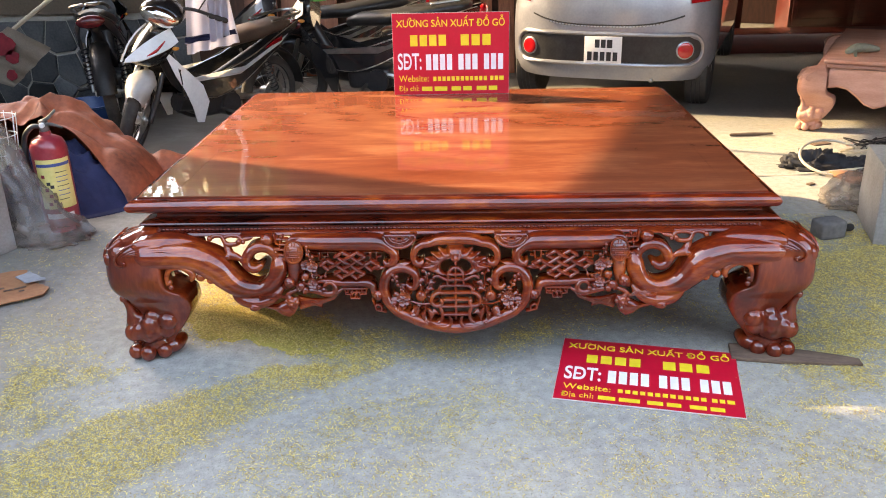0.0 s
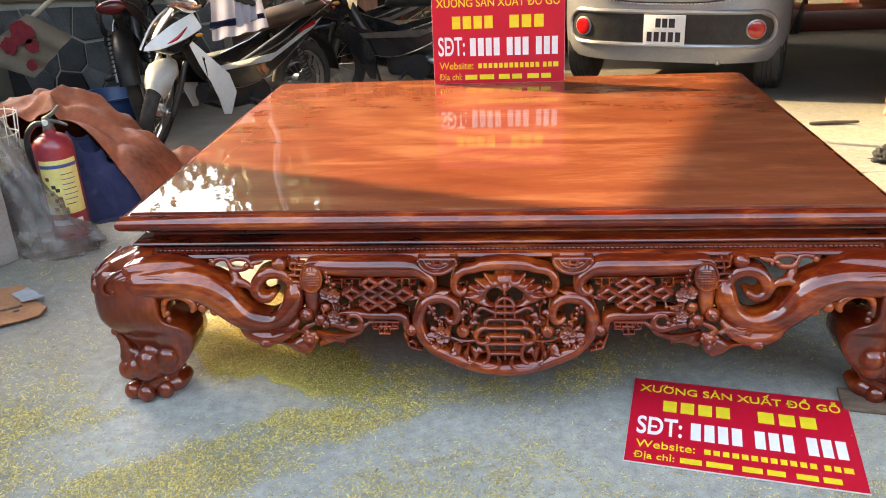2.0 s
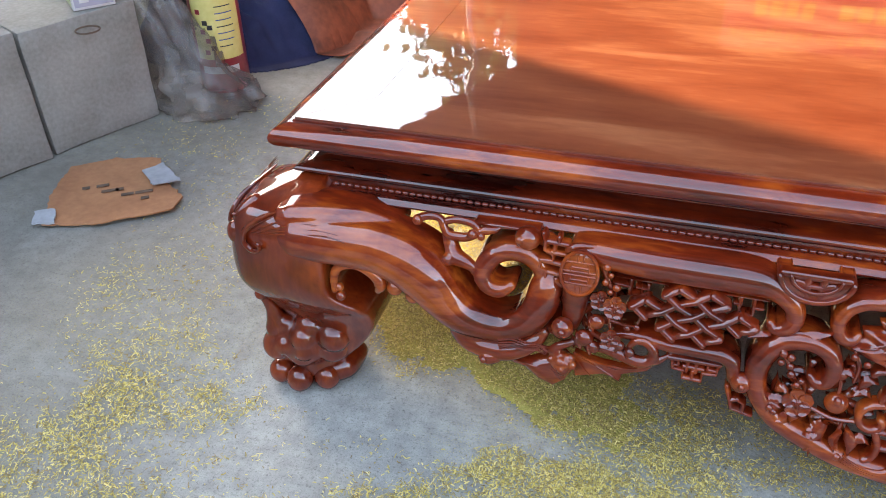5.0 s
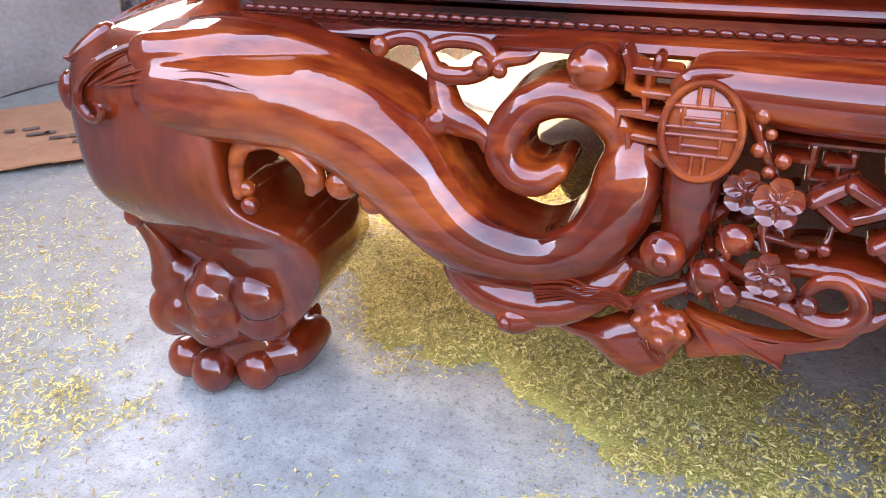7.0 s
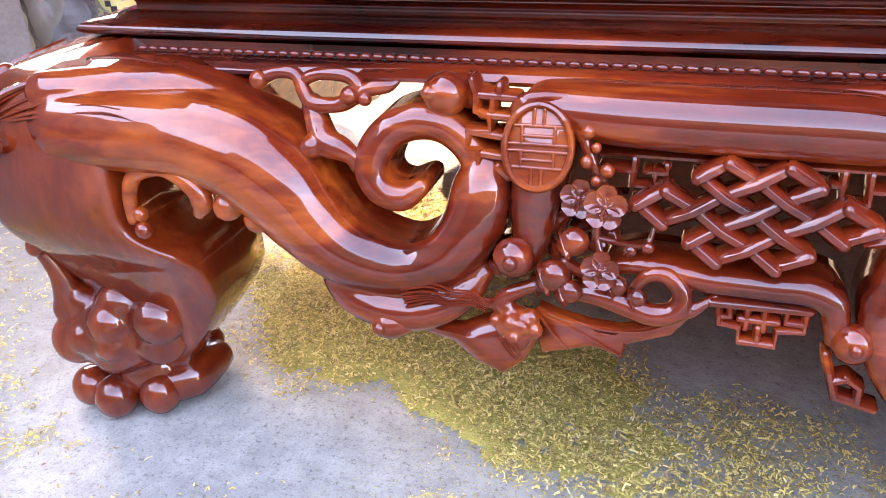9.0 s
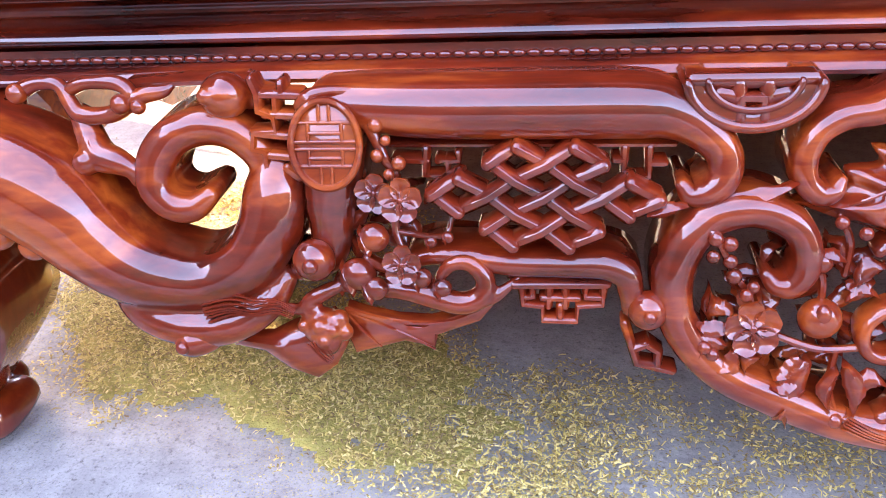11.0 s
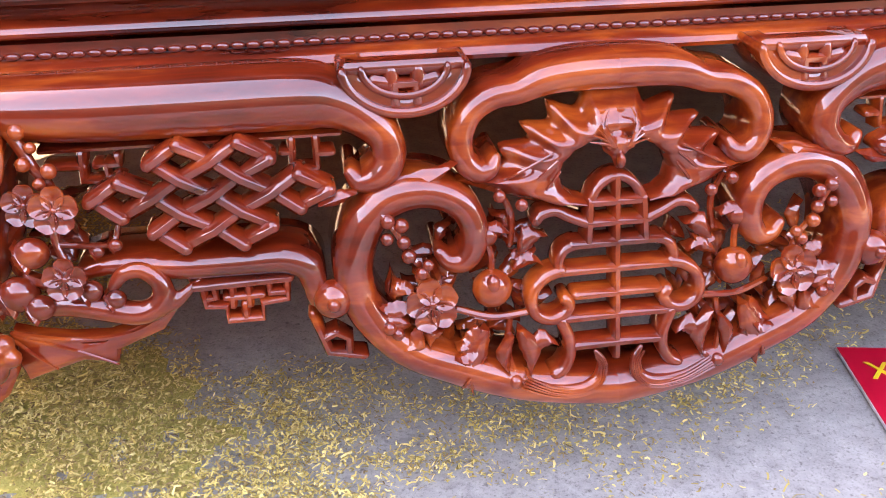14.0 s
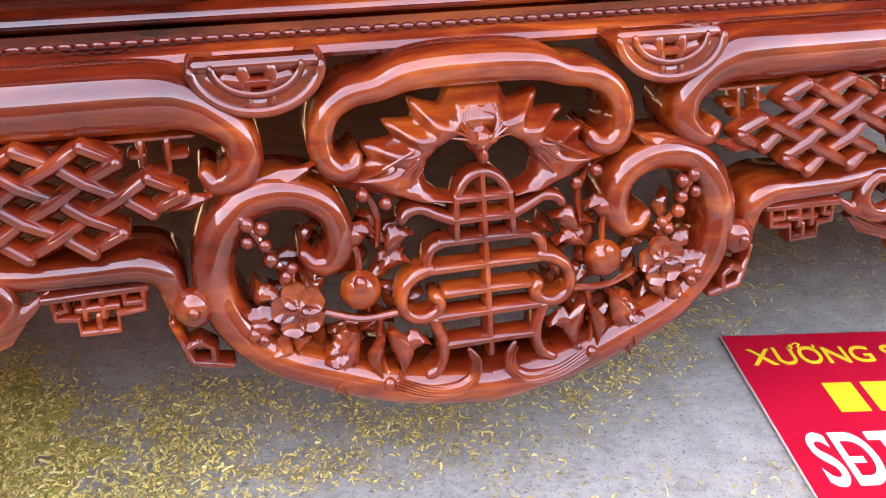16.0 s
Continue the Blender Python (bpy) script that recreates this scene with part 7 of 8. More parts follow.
    for t in np.linspace(0, 1, 9):
        q = radians(42 + 72 * t)
        hw = 0.028 + 0.062 * math.sin(math.pi * min(1, 0.10 + 0.8 * t)) ** 0.8
        c = Vector((0.62 + 0.292 * math.cos(q), 0, 0.285 + 0.292 * math.sin(q)))
        rad = Vector((math.cos(q), 0, math.sin(q)))
        secs.append([c + Vector((0, hw * math.sin(a), 0)) + rad * (0.035 * math.cos(a) - 0.095 * (abs(a) / 1.6) ** 2.2 * (0.55 + 0.45 * math.cos(7 * t))) for a in np.linspace(-1.6, 1.6, 9)])
    vs = [[bm.verts.new(p) for p in r] for r in secs]
    for a, b in zip(vs, vs[1:]):
        for k in range(8):
            bm.faces.new((a[k], a[k + 1], b[k + 1], b[k]))
    bmesh.ops.solidify(bm, geom=bm.faces[:], thickness=0.006)
    part("front_fender", bm, skin, ob, angle=60)
    # front mask: a flat pale beak over a dark nose, with a wide headlamp above
    bm = bmesh.new()
    loft(bm, [[Vector((x, w * math.cos(q), z + h * math.sin(q))) for q in np.linspace(0, 2 * math.pi, 19)[:-1]] for x, z, w, h in ((0.665, 0.67, 0.01, 0.01), (0.62, 0.685, 0.06, 0.05), (0.53, 0.72, 0.10, 0.11), (0.44, 0.76, 0.12, 0.15), (0.37, 0.78, 0.10, 0.14))])
    cowl = part("front_cowl", bm, GLOSS_BLACK, ob, angle=60)
    for s in (-1, 1):
        bm = bmesh.new()
        sheet(bm, smooth_path([(0.71, 0.010 * s, 0.660), (0.635, 0.085 * s, 0.675), (0.545, 0.142 * s, 0.715), (0.46, 0.170 * s, 0.755), (0.40, 0.172 * s, 0.785)], 3),
              smooth_path([(0.695, 0.010 * s, 0.685), (0.615, 0.050 * s, 0.755), (0.54, 0.078 * s, 0.805), (0.47, 0.098 * s, 0.840), (0.41, 0.110 * s, 0.865)], 3))
        bmesh.ops.subdivide_edges(bm, edges=[e for e in bm.edges if e.calc_length() > 0.07], cuts=1)
        bmesh.ops.solidify(bm, geom=bm.faces[:], thickness=0.012)
        wing = part("mask_wing", bm, skin, cowl, angle=50)
        bm = bmesh.new()
        tube(bm, [(0.60, 0.10 * s, 0.70, 0.004), (0.55, 0.132 * s, 0.735, 0.011), (0.49, 0.145 * s, 0.79, 0.004)], 8, flat=0.5, up=(0, s, 0))
        part("red_mark", bm, RED_LENS, cowl)
    bm = bmesh.new()
    loft(bm, [[Vector((x, w * math.cos(q), z + h * math.sin(q))) for q in np.linspace(0, 2 * math.pi, 19)[:-1]] for x, z, w, h in ((0.50, 0.955, 0.10, 0.05), (0.47, 0.96, 0.135, 0.07), (0.40, 0.975, 0.14, 0.08), (0.30, 0.985, 0.09, 0.06))])
    head = part("headlamp_cowl", bm, trim, ob, angle=60)
    bm = bmesh.new()
    ball(bm, (0.495, 0, 0.945), 0.085, 0.5, 1.45, 0.75)
    part("headlamp", bm, CHROME if lamp else DARK_GLASS, head, "bright headlamp glass")
    # seat, engine, exhaust, tail
    bm = bmesh.new()
    loft(bm, [[Vector((x, w * math.cos(q) * (1 if math.sin(q) > 0 else 0.9), z + h * math.sin(q))) for q in np.linspace(0, 2 * math.pi, 17)[:-1]] for x, z, w, h in ((0.12, 0.70, 0.05, 0.03), (0.02, 0.72, 0.10, 0.05), (-0.2, 0.73, 0.13, 0.055), (-0.42, 0.76, 0.14, 0.06), (-0.7, 0.80, 0.12, 0.055), (-0.8, 0.81, 0.07, 0.03))])
    part("seat", bm, seat_mat, ob, angle=70)
    bm = bmesh.new()
    box(bm, (-0.2, -0.10, 0.22), (0.14, 0.10, 0.38), 0.04, seg=3)
    cyl(bm, (0.1, 0, 0.32), (0.30, 0, 0.34), 0.07, 0.06, 14)
    cyl(bm, (-0.1, -0.13, 0.29), (-0.1, 0.13, 0.29), 0.085, seg=20)
    part("engine", bm, BLACK_PLASTIC, ob)
    bm = bmesh.new()
    tube(bm, [(0.22, -0.08, 0.26, 0.016), (0.0, -0.12, 0.18, 0.016), (-0.25, -0.15, 0.22, 0.018), (-0.35, -0.16, 0.25, 0.036), (-0.75, -0.17, 0.34, 0.04)], 12)
    part("exhaust", bm, BLACK_PLASTIC, ob)
    bm = bmesh.new()
    tube(bm, [(0.42, 0, 0.72, 0.04), (0.25, 0, 0.45, 0.04), (0.0, 0, 0.45, 0.04), (-0.4, 0, 0.60, 0.035), (-0.7, 0, 0.72, 0.03)], 10)
    part("frame_tube", bm, BLACK_PLASTIC, ob)
    bm = bmesh.new()
    secs = []
    for t in np.linspace(0, 1, 7):
        q = radians(100 + 75 * t)
        c = Vector((-0.62 + 0.33 * math.cos(q), 0, 0.285 + 0.33 * math.sin(q)))
        rad = Vector((math.cos(q), 0, math.sin(q)))
        secs.append([c + Vector((0, 0.065 * math.sin(a), 0)) + rad * (0.03 * math.cos(a)) for a in np.linspace(-1.6, 1.6, 7)])
    vs = [[bm.verts.new(p) for p in r] for r in secs]
    for a, b in zip(vs, vs[1:]):
        for k in range(6):
            bm.faces.new((a[k], a[k + 1], b[k + 1], b[k]))
    bmesh.ops.solidify(bm, geom=bm.faces[:], thickness=0.005)
    part("back_fender", bm, BLACK_PLASTIC, ob, angle=60)
    bm = bmesh.new()
    ball(bm, (-0.89, 0, 0.78), 0.06, 0.5, 1.5, 0.7)
    part("tail_lamp", bm, RED_LENS if plated else DARK_LENS, ob)
    bm = bmesh.new()
    tube(bm, [(-0.55, 0.11, 0.84, 0.011), (-0.85, 0.10, 0.88, 0.011), (-0.93, 0.0, 0.89, 0.011), (-0.85, -0.10, 0.88, 0.011), (-0.55, -0.11, 0.84, 0.011)], 8)
    part("grab_rail", bm, STEEL, ob)
    if plated:
        bm = bmesh.new()
        box(bm, (-0.955, -0.095, 0.56), (-0.948, 0.095, 0.70), 0.002)
        pl = part("number_plate", bm, WHITE_PRINT, ob, "white number plate with dark bars")
        for k in range(8):
            bm = bmesh.new()
            z0 = 0.635 if k < 4 else 0.575
            box(bm, (-0.9565, -0.075 + 0.04 * (k % 4), z0), (-0.9555, -0.05 + 0.04 * (k % 4), z0 + 0.045))
            part("number_bar", bm, INK_BLACK, pl, smooth=False)
    bm = bmesh.new()
    tube(bm, [(-0.08, 0.1, 0.24, 0.012), (-0.12, 0.22, 0.0, 0.011)], 8)
    part("side_stand", bm, BLACK_PLASTIC, ob)
    # turn the steered parts about the steering head
    axis = Matrix.Translation((0.47, 0, 0.66)) @ Matrix.Rotation(radians(-24), 4, "Y")
    turn = axis @ Matrix.Rotation(radians(steer), 4, "Z") @ axis.inverted()
    for c in ob.children:
        if c.name.split(".")[0] in ("front_wheel", "fork_leg", "front_fender", "headlamp_cowl", "handlebar"):
            for o in (c, *c.children_recursive):
                o.data.transform(turn)
    return ob


def heading(fx, fy, bx, by, lean=6):
    """Stands a motorcycle with its wheels at the two points, leaning on its stand."""
    a = math.degrees(math.atan2(fy - by, fx - bx))
    mx, my = (fx + bx) / 2, (fy + by) / 2
    slope = math.degrees(math.atan2(ground_z(fx, fy) - ground_z(bx, by), math.dist((fx, fy), (bx, by))))
    return Matrix.Translation((mx, my, ground_z(mx, my) + 0.002)) @ Matrix.Rotation(radians(a), 4, "Z") @ Matrix.Rotation(radians(-slope), 4, "Y") @ Matrix.Rotation(radians(lean), 4, "X")


motorbike("motorcycle", "white and black underbone motorcycle with red marks, dusty", heading(-1.925, 2.48, -1.365, 3.45, -4) @ Matrix.Scale(0.9, 4), WHITE_PLASTIC, GLOSS_BLACK, SEAT, True, 38, False)
motorbike("motorcycle", "glossy black underbone motorcycle with silver stripes", heading(-1.28, 4.06, -0.08, 3.80, -5), GLOSS_BLACK, GLOSS_BLACK, BLACK_PLASTIC, False, line=STEEL)
motorbike("motorcycle", "dark motorcycle seen from its tail, red tail lamp", heading(-2.80, 4.45, -2.42, 3.39, -4), GLOSS_BLACK, BLACK_PLASTIC, BLACK_PLASTIC, False, 10, False)
motorbike("motorcycle", "dark motorcycle with wire wheels behind the others", heading(-1.75, 4.6, -0.62, 4.95, -4), GLOSS_BLACK, GLOSS_BLACK, BLACK_PLASTIC, False, line=STEEL)


# ---- unfinished daybed of bare wood ----
raw = empty("unfinished_daybed", "unfinished daybed of bare pale wood with paw legs", "daybed", at=pose(2.26, 3.1, ground_z(3, 3.1) + 0.002, 0, 0, -27) @ Matrix.Scale(0.95, 4) @ Matrix.Translation((0.985, -0.02, 0)))
RAW_MESH = {}
for src in (front_left, front_right, back_left, back_right):
    made = {}
    for o in (src, *src.children_recursive):
        me = o.data.copy()
        me.materials.clear()
        me.materials.append(RAW)
        c = new(o.name.split(".")[0], me)
        c.parent = made.get(o.parent, raw)
        made[o] = c
for s in (0, 1):
    bm = bmesh.new()
    low = [(-0.9, 0.30), (-0.84, 0.31), (-0.78, 0.30), (-0.72, 0.26), (-0.66, 0.21), (-0.6, 0.19), (-0.54, 0.21), (-0.46, 0.24), (-0.3, 0.25), (-0.22, 0.2), (-0.12, 0.15), (0, 0.14)]
    outline = [(u, v) for u, v in low] + [(-u, v) for u, v in low[-2::-1]] + [(0.9, 0.42), (-0.9, 0.42)]
    plate(bm, outline, put if s == 0 else (lambda u, v, w: Vector((CX - u, 2 * CY - (0.27 * v - 0.080 - w), v))), -0.03, 0.03, 0.012)
    part("apron", bm, RAW, raw)
for s in (-1, 1):
    bm = bmesh.new()
    box(bm, (CX + s * 0.97 - 0.03, 0.15, 0.24), (CX + s * 0.97 + 0.03, 1.65, 0.42), 0.012)
    part("end_apron", bm, RAW, raw)
bm = bmesh.new()
box(bm, (CX - 0.93, 0.09, 0.42), (CX + 0.93, 1.71, 0.45), 0.008)
box(bm, (CX - 0.95, 0.07, 0.452), (CX + 0.95, 1.73, 0.48), 0.01)
part("waist_frame", bm, RAW, raw)
for k, (x, y) in enumerate(((2.62, 3.25), (2.95, 3.12))):
    bm = bmesh.new()
    tube(bm, [(-0.1, 0, 0.03, 0.02), (-0.03, 0.01, 0.045, 0.03), (0.05, 0, 0.04, 0.028), (0.13, -0.01, 0.03, 0.016)], 8)
    tube(bm, [(-0.06, -0.02, 0.02, 0.014), (-0.08, -0.05, 0.005, 0.008)], 8)
    ob = finish(bm, "carved_offcut", surface("grey_green_offcut", (0.2, 0.2, 0.14), (0.32, 0.31, 0.22), 12, rough=(0.7, 0.9), bump=0.3))
    ob.matrix_basis = pose(x, y, ground_z(3, 3.1) + 0.002 + 0.95 * 0.481, 0, 0, 20 + 60 * k)
    tagged(ob, "small greyish carved offcut on the bare daybed", "offcut", "carved offcuts")

# ---- in the workshop: boards, cabinets, a grinder ----
for k in range(15):
    bm = bmesh.new()
    rr = random.Random(k + 20)
    w, h = rr.uniform(0.1, 0.2), rr.uniform(1.4, 2.2)
    box(bm, (-w / 2, -0.02, 0), (w / 2, 0.02, h), 0.004)
    ob = finish(bm, "leaning_board", BOARD, smooth=False)
    x = -2.1 + 0.195 * k
    ob.matrix_basis = pose(x, 6.1 + rr.uniform(-0.12, 0.1), ground_z(0, 6.1) + 0.002, -9 - rr.uniform(0, 5), rr.uniform(-2, 2), rr.uniform(-8, 8))
    tagged(ob, "rough reddish board leaning upright in the workshop", "board", "leaning boards")
# added wall; its tall half keeps sky out of the lacquered top
bm = bmesh.new()
box(bm, (-4.1, 6.5, ground_z(0, 6.5)), (-2.0, 6.6, 1.75))
box(bm, (-1.998, 6.5, ground_z(0, 6.5)), (1.0, 6.6, 3.19))
tagged(finish(bm, "partition_wall", DARK_BOARD, smooth=False), "dark board partition added behind the motorcycles to block bright sky", "wall", kind="structure")
RED_LACQUER = surface("dark_red_lacquer", (0.045, 0.008, 0.006), (0.09, 0.016, 0.01), 4, (1, 1, 5), (0.25, 0.4), 0.05, coat=0.5)
for k, (x, w, y) in enumerate(((2.75, 0.75, 8.6), (4.3, 1.6, 9.2), (6.2, 1.4, 9.0))):
    cab = empty("cabinet", "dark red lacquered wooden cabinet standing in the workshop", "cabinet", "workshop cabinets", at=pose(x, y, ground_z(0, y), 0, 0, 0))
    bm = bmesh.new()
    box(bm, (0, 0, 0), (w, 0.5, 1.9), 0.01)
    part("body", bm, RED_LACQUER, cab)
    for j in range(2):
        bm = bmesh.new()
        box(bm, (0.04 + j * w / 2, -0.02, 0.15), (w / 2 - 0.02 + j * w / 2, 0.0, 1.8), 0.012)
        d = part("door", bm, RED_LACQUER, cab)
        bm = bmesh.new()
        box(bm, (0.1 + j * w / 2, -0.032, 0.25), (w / 2 - 0.08 + j * w / 2, -0.018, 1.7), 0.01)
        part("door_panel", bm, RED_LACQUER, d)
bm = bmesh.new()
box(bm, (2.2, 7.55, ground_z(0, 7.6)), (9.0, 8.1, ground_z(0, 7.6) + 0.22), 0.01)
tagged(finish(bm, "timber_beam", RED_LACQUER), "long dark red timber lying on the workshop floor", "timber")
grinder = empty("bench_grinder", "small bench grinder with a pale base on the workshop floor", "grinder", at=pose(2.25, 6.9, ground_z(0, 6.9), 0, 0, 10))
bm = bmesh.new()
box(bm, (-0.14, -0.12, 0.0), (0.14, 0.12, 0.16), 0.02)
part("base", bm, WHITE_PLASTIC, grinder)
bm = bmesh.new()
cyl(bm, (-0.12, 0, 0.3), (0.12, 0, 0.3), 0.09, seg=20)
part("motor", bm, RED_PAINT, grinder)
for s in (-1, 1):
    bm = bmesh.new()
    cyl(bm, (0.13 * s, 0, 0.3), (0.17 * s, 0, 0.3), 0.1, seg=24)
    part("grinding_wheel", bm, CONCRETE_BLOCK, grinder)
bm = bmesh.new()
box(bm, (-0.05, -0.05, 0.155), (0.05, 0.05, 0.23), 0.01)
part("pedestal", bm, BLACK_PLASTIC, grinder)
# unseen pale strand at the roof's corner, added to reflect as a bright line
bm = bmesh.new()
tube(bm, [(-1.71 + 0.03 * math.sin(2.3 * k) * (k > 0), 3.88, 3.19 - 0.2 * k, 0.022) for k in range(12)], 8, 4)
tagged(finish(bm, "hanging_rope", WHITE_PLASTIC), "pale unseen strand, added for a bright line reflected in the top", "rope")

# ---- blue basin, crate, hung cloths ----
bm = bmesh.new()
prof = [(0.15, 0.0), (0.17, 0.004), (0.225, 0.17), (0.245, 0.175), (0.245, 0.185), (0.222, 0.185), (0.165, 0.02), (0.01, 0.016)]
lathe(bm, prof, seg=36)
ob = finish(bm, "basin", BLUE_PLASTIC)
ob.matrix_basis = pose(-2.72, 3.55, ground_z(0, 3.55) + 0.001, 0, 0, 0)
tagged(ob, "dark blue plastic basin standing by the stone wall", "basin")


def hanging(name, corners, material, label, category, wave=0.02, nx=24, ny=24, seed=0, parent=None):
    """A cloth between four corners, top two first, with soft vertical folds."""
    a, b, c, d = (Vector(p) for p in corners)
    nrm = (b - a).cross(d - a).normalized()
    bm = bmesh.new()
    g_ = [[None] * (ny + 1) for _ in range(nx + 1)]
    for i in range(nx + 1):
        for j in range(ny + 1):
            u, v = i / nx, j / ny
            p = a.lerp(b, u).lerp(d.lerp(c, u), v)
            p = p + nrm * wave * (math.sin(u * 19 + seed + 2 * v) * (0.4 + 0.6 * v) + 0.6 * noise.noise(Vector((u * 4, v * 3, seed))))
            g_[i][j] = bm.verts.new(p)
    for i in range(nx):
        for j in range(ny):
            bm.faces.new((g_[i][j], g_[i + 1][j], g_[i + 1][j + 1], g_[i][j + 1]))
    bmesh.ops.solidify(bm, geom=bm.faces[:], thickness=0.003)
    ob = finish(bm, name, material, parent, angle=80)
    return tagged(ob, label, category)


WHITE_CLOTH = surface("white_cloth", (0.5, 0.5, 0.58), (0.64, 0.64, 0.72), 6, rough=(0.8, 0.95), bump=0.2, fine=250)
FLORAL = surface("beige_blanket", (0.2, 0.165, 0.13), (0.34, 0.29, 0.24), 5, rough=(0.85, 0.95), bump=0.3, fine=200)
ROSE = surface("red_rose_print", (0.12, 0.006, 0.012), (0.24, 0.018, 0.03), 18, rough=(0.85, 0.95), bump=0.2)

shirt = hanging("hung_shirt", [(-1.62, 2.80, 1.0), (-1.42, 2.92, 1.0), (-1.36, 2.9, 0.60), (-1.66, 2.78, 0.55)], WHITE_CLOTH, "white school shirt with a navy hem hung on a handlebar", "shirt", 0.022, seed=1)
hanging("navy_hem", [(-1.655, 2.762, 0.655), (-1.375, 2.882, 0.685), (-1.368, 2.88, 0.655), (-1.66, 2.76, 0.615)], NAVY_CLOTH, "", "", 0.02, seed=1, parent=shirt)
hanging("hung_shirt", [(-1.50, 2.77, 0.98), (-1.40, 2.86, 0.99), (-1.40, 2.83, 0.66), (-1.50, 2.74, 0.62)], WHITE_CLOTH, "white cloth hung on a handlebar", "shirt", 0.02, seed=4)
blanket = hanging("blanket", [(-3.4, 3.18, 0.42), (-2.98, 3.20, 0.69), (-2.72, 3.22, 0.545), (-3.02, 3.2, 0.29)], FLORAL, "beige blanket with red roses slung over a pole", "blanket", 0.015, seed=2)
for u, v, r in ((-3.02, 0.58, 0.085), (-3.12, 0.50, 0.06), (-2.97, 0.50, 0.05), (-3.0, 0.38, 0.04)):
    bm = bmesh.new()
    rr = random.Random(int(u * -100))
    plate(bm, [(u + r * math.cos(q) * rr.uniform(0.75, 1.1), v + r * math.sin(q) * rr.uniform(0.75, 1.1)) for q in np.linspace(0, 2 * math.pi, 15)[:-1]], lambda a, b, w: Vector((a, 3.165 - w, b)), 0.0, 0.004, 0.002)
    part("printed_rose", bm, ROSE, blanket)
bm = bmesh.new()
tube(bm, [(-4.05, 3.24, ground_z(0, 3.24) + 0.01, 0.014), (-2.9, 3.24, 0.71, 0.014), (-2.55, 3.24, 0.93, 0.013)], 8)
tagged(finish(bm, "pole", surface("pale_bamboo", (0.35, 0.3, 0.22), (0.5, 0.44, 0.34), 6, rough=(0.5, 0.7), bump=0.1)), "pale bamboo pole leaning by the stone wall", "pole")
crumpled("green_bag", (-1.06, 3.98, 0.74), (0.08, 0.07, 0.07), 11, surface("green_plastic_bag", (0.06, 0.32, 0.04), (0.14, 0.5, 0.1), 8, rough=(0.3, 0.5), bump=0.2), "bright green plastic bag tied on a motorcycle", "bag", 6, 0.5, 24, 16)


# ---- sawdust and shavings ----
def blob(x, y, cx, cy, rx, ry, turn, d):
    c, s = math.cos(radians(turn)), math.sin(radians(turn))
    u, v = (x - cx) * c + (y - cy) * s, -(x - cx) * s + (y - cy) * c
    q = (u / rx) ** 2 + (v / ry) ** 2
    return d * np.clip(1.35 - 1.05 * q, 0, 1)


BLOBS = [(-0.70, 0.235, 0.30, 0.16, -17, 1.0), (-0.47, 0.10, 0.24, 0.13, -14, 0.62), (-0.22, 0.07, 0.24, 0.12, -6, 0.40), (0.08, 0.03, 0.24, 0.10, 8, 0.2), (0.40, 0.19, 0.28, 0.10, 24, 0.5),
         (-0.95, -0.58, 0.3, 0.19, 45, 0.95), (-0.80, -0.40, 0.24, 0.17, 40, 0.95), (-0.58, -0.22, 0.22, 0.13, 35, 0.8), (-0.34, -0.08, 0.18, 0.1, 28, 0.75),
         (-1.22, -0.07, 0.15, 0.18, 60, 0.75), (-1.42, 0.12, 0.22, 0.18, -30, 0.6), (-1.3, -0.3, 0.18, 0.18, 0, 0.6), (-1.30, 0.45, 0.3, 0.2, 0, 0.25), (-1.6, 0.9, 0.35, 0.35, 0, 0.2),
         (1.55, 0.85, 0.42, 0.42, 20, 0.6), (1.32, 0.35, 0.3, 0.34, 0, 0.6), (1.30, -0.02, 0.3, 0.24, 0, 0.5), (1.85, 0.5, 0.4, 0.5, 0, 0.5), (0.75, 0.35, 0.4, 0.2, 0, 0.4), (0.9, -0.5, 0.5, 0.25, 20, 0.2), (-0.1, -0.5, 0.6, 0.3, 0, 0.12), (-0.75, 0.5, 0.3, 0.26, 0, 0.8)]


def warp(x, y):
    """Pushes the outlines of the drifts about, so that they are ragged."""
    a = np.array([noise.noise(Vector((u * 6, v * 6, 9.0))) + 0.5 * noise.noise(Vector((u * 17, v * 17, 4.0))) for u, v in zip(x, y)])
    b = np.array([noise.noise(Vector((u * 6, v * 6, 19.0))) + 0.5 * noise.noise(Vector((u * 17, v * 17, 14.0))) for u, v in zip(x, y)])
    return x + 0.055 * a, y + 0.055 * b


def dust_density(x, y):
    x, y = warp(x, y - 0.02)
    d = sum(blob(x, y, *b) for b in BLOBS)
    return np.clip(d, 0, 1.15)


def breakup(x, y):
    """Soft islands in the scatter."""
    return np.array([0.5 + 0.5 * noise.noise(Vector((a * 7, b * 7, 3.0))) + 0.5 * noise.noise(Vector((a * 21, b * 21, 1.0))) for a, b in zip(x, y)])


def pile_height(x, y):
    x, y = warp(x, y - 0.02)
    d = np.clip(sum(blob(x, y, *b) for b in BLOBS[:2]) + 0.5 * blob(x, y, *BLOBS[-1]), 0, 1)
    return 0.011 * d ** 1.5


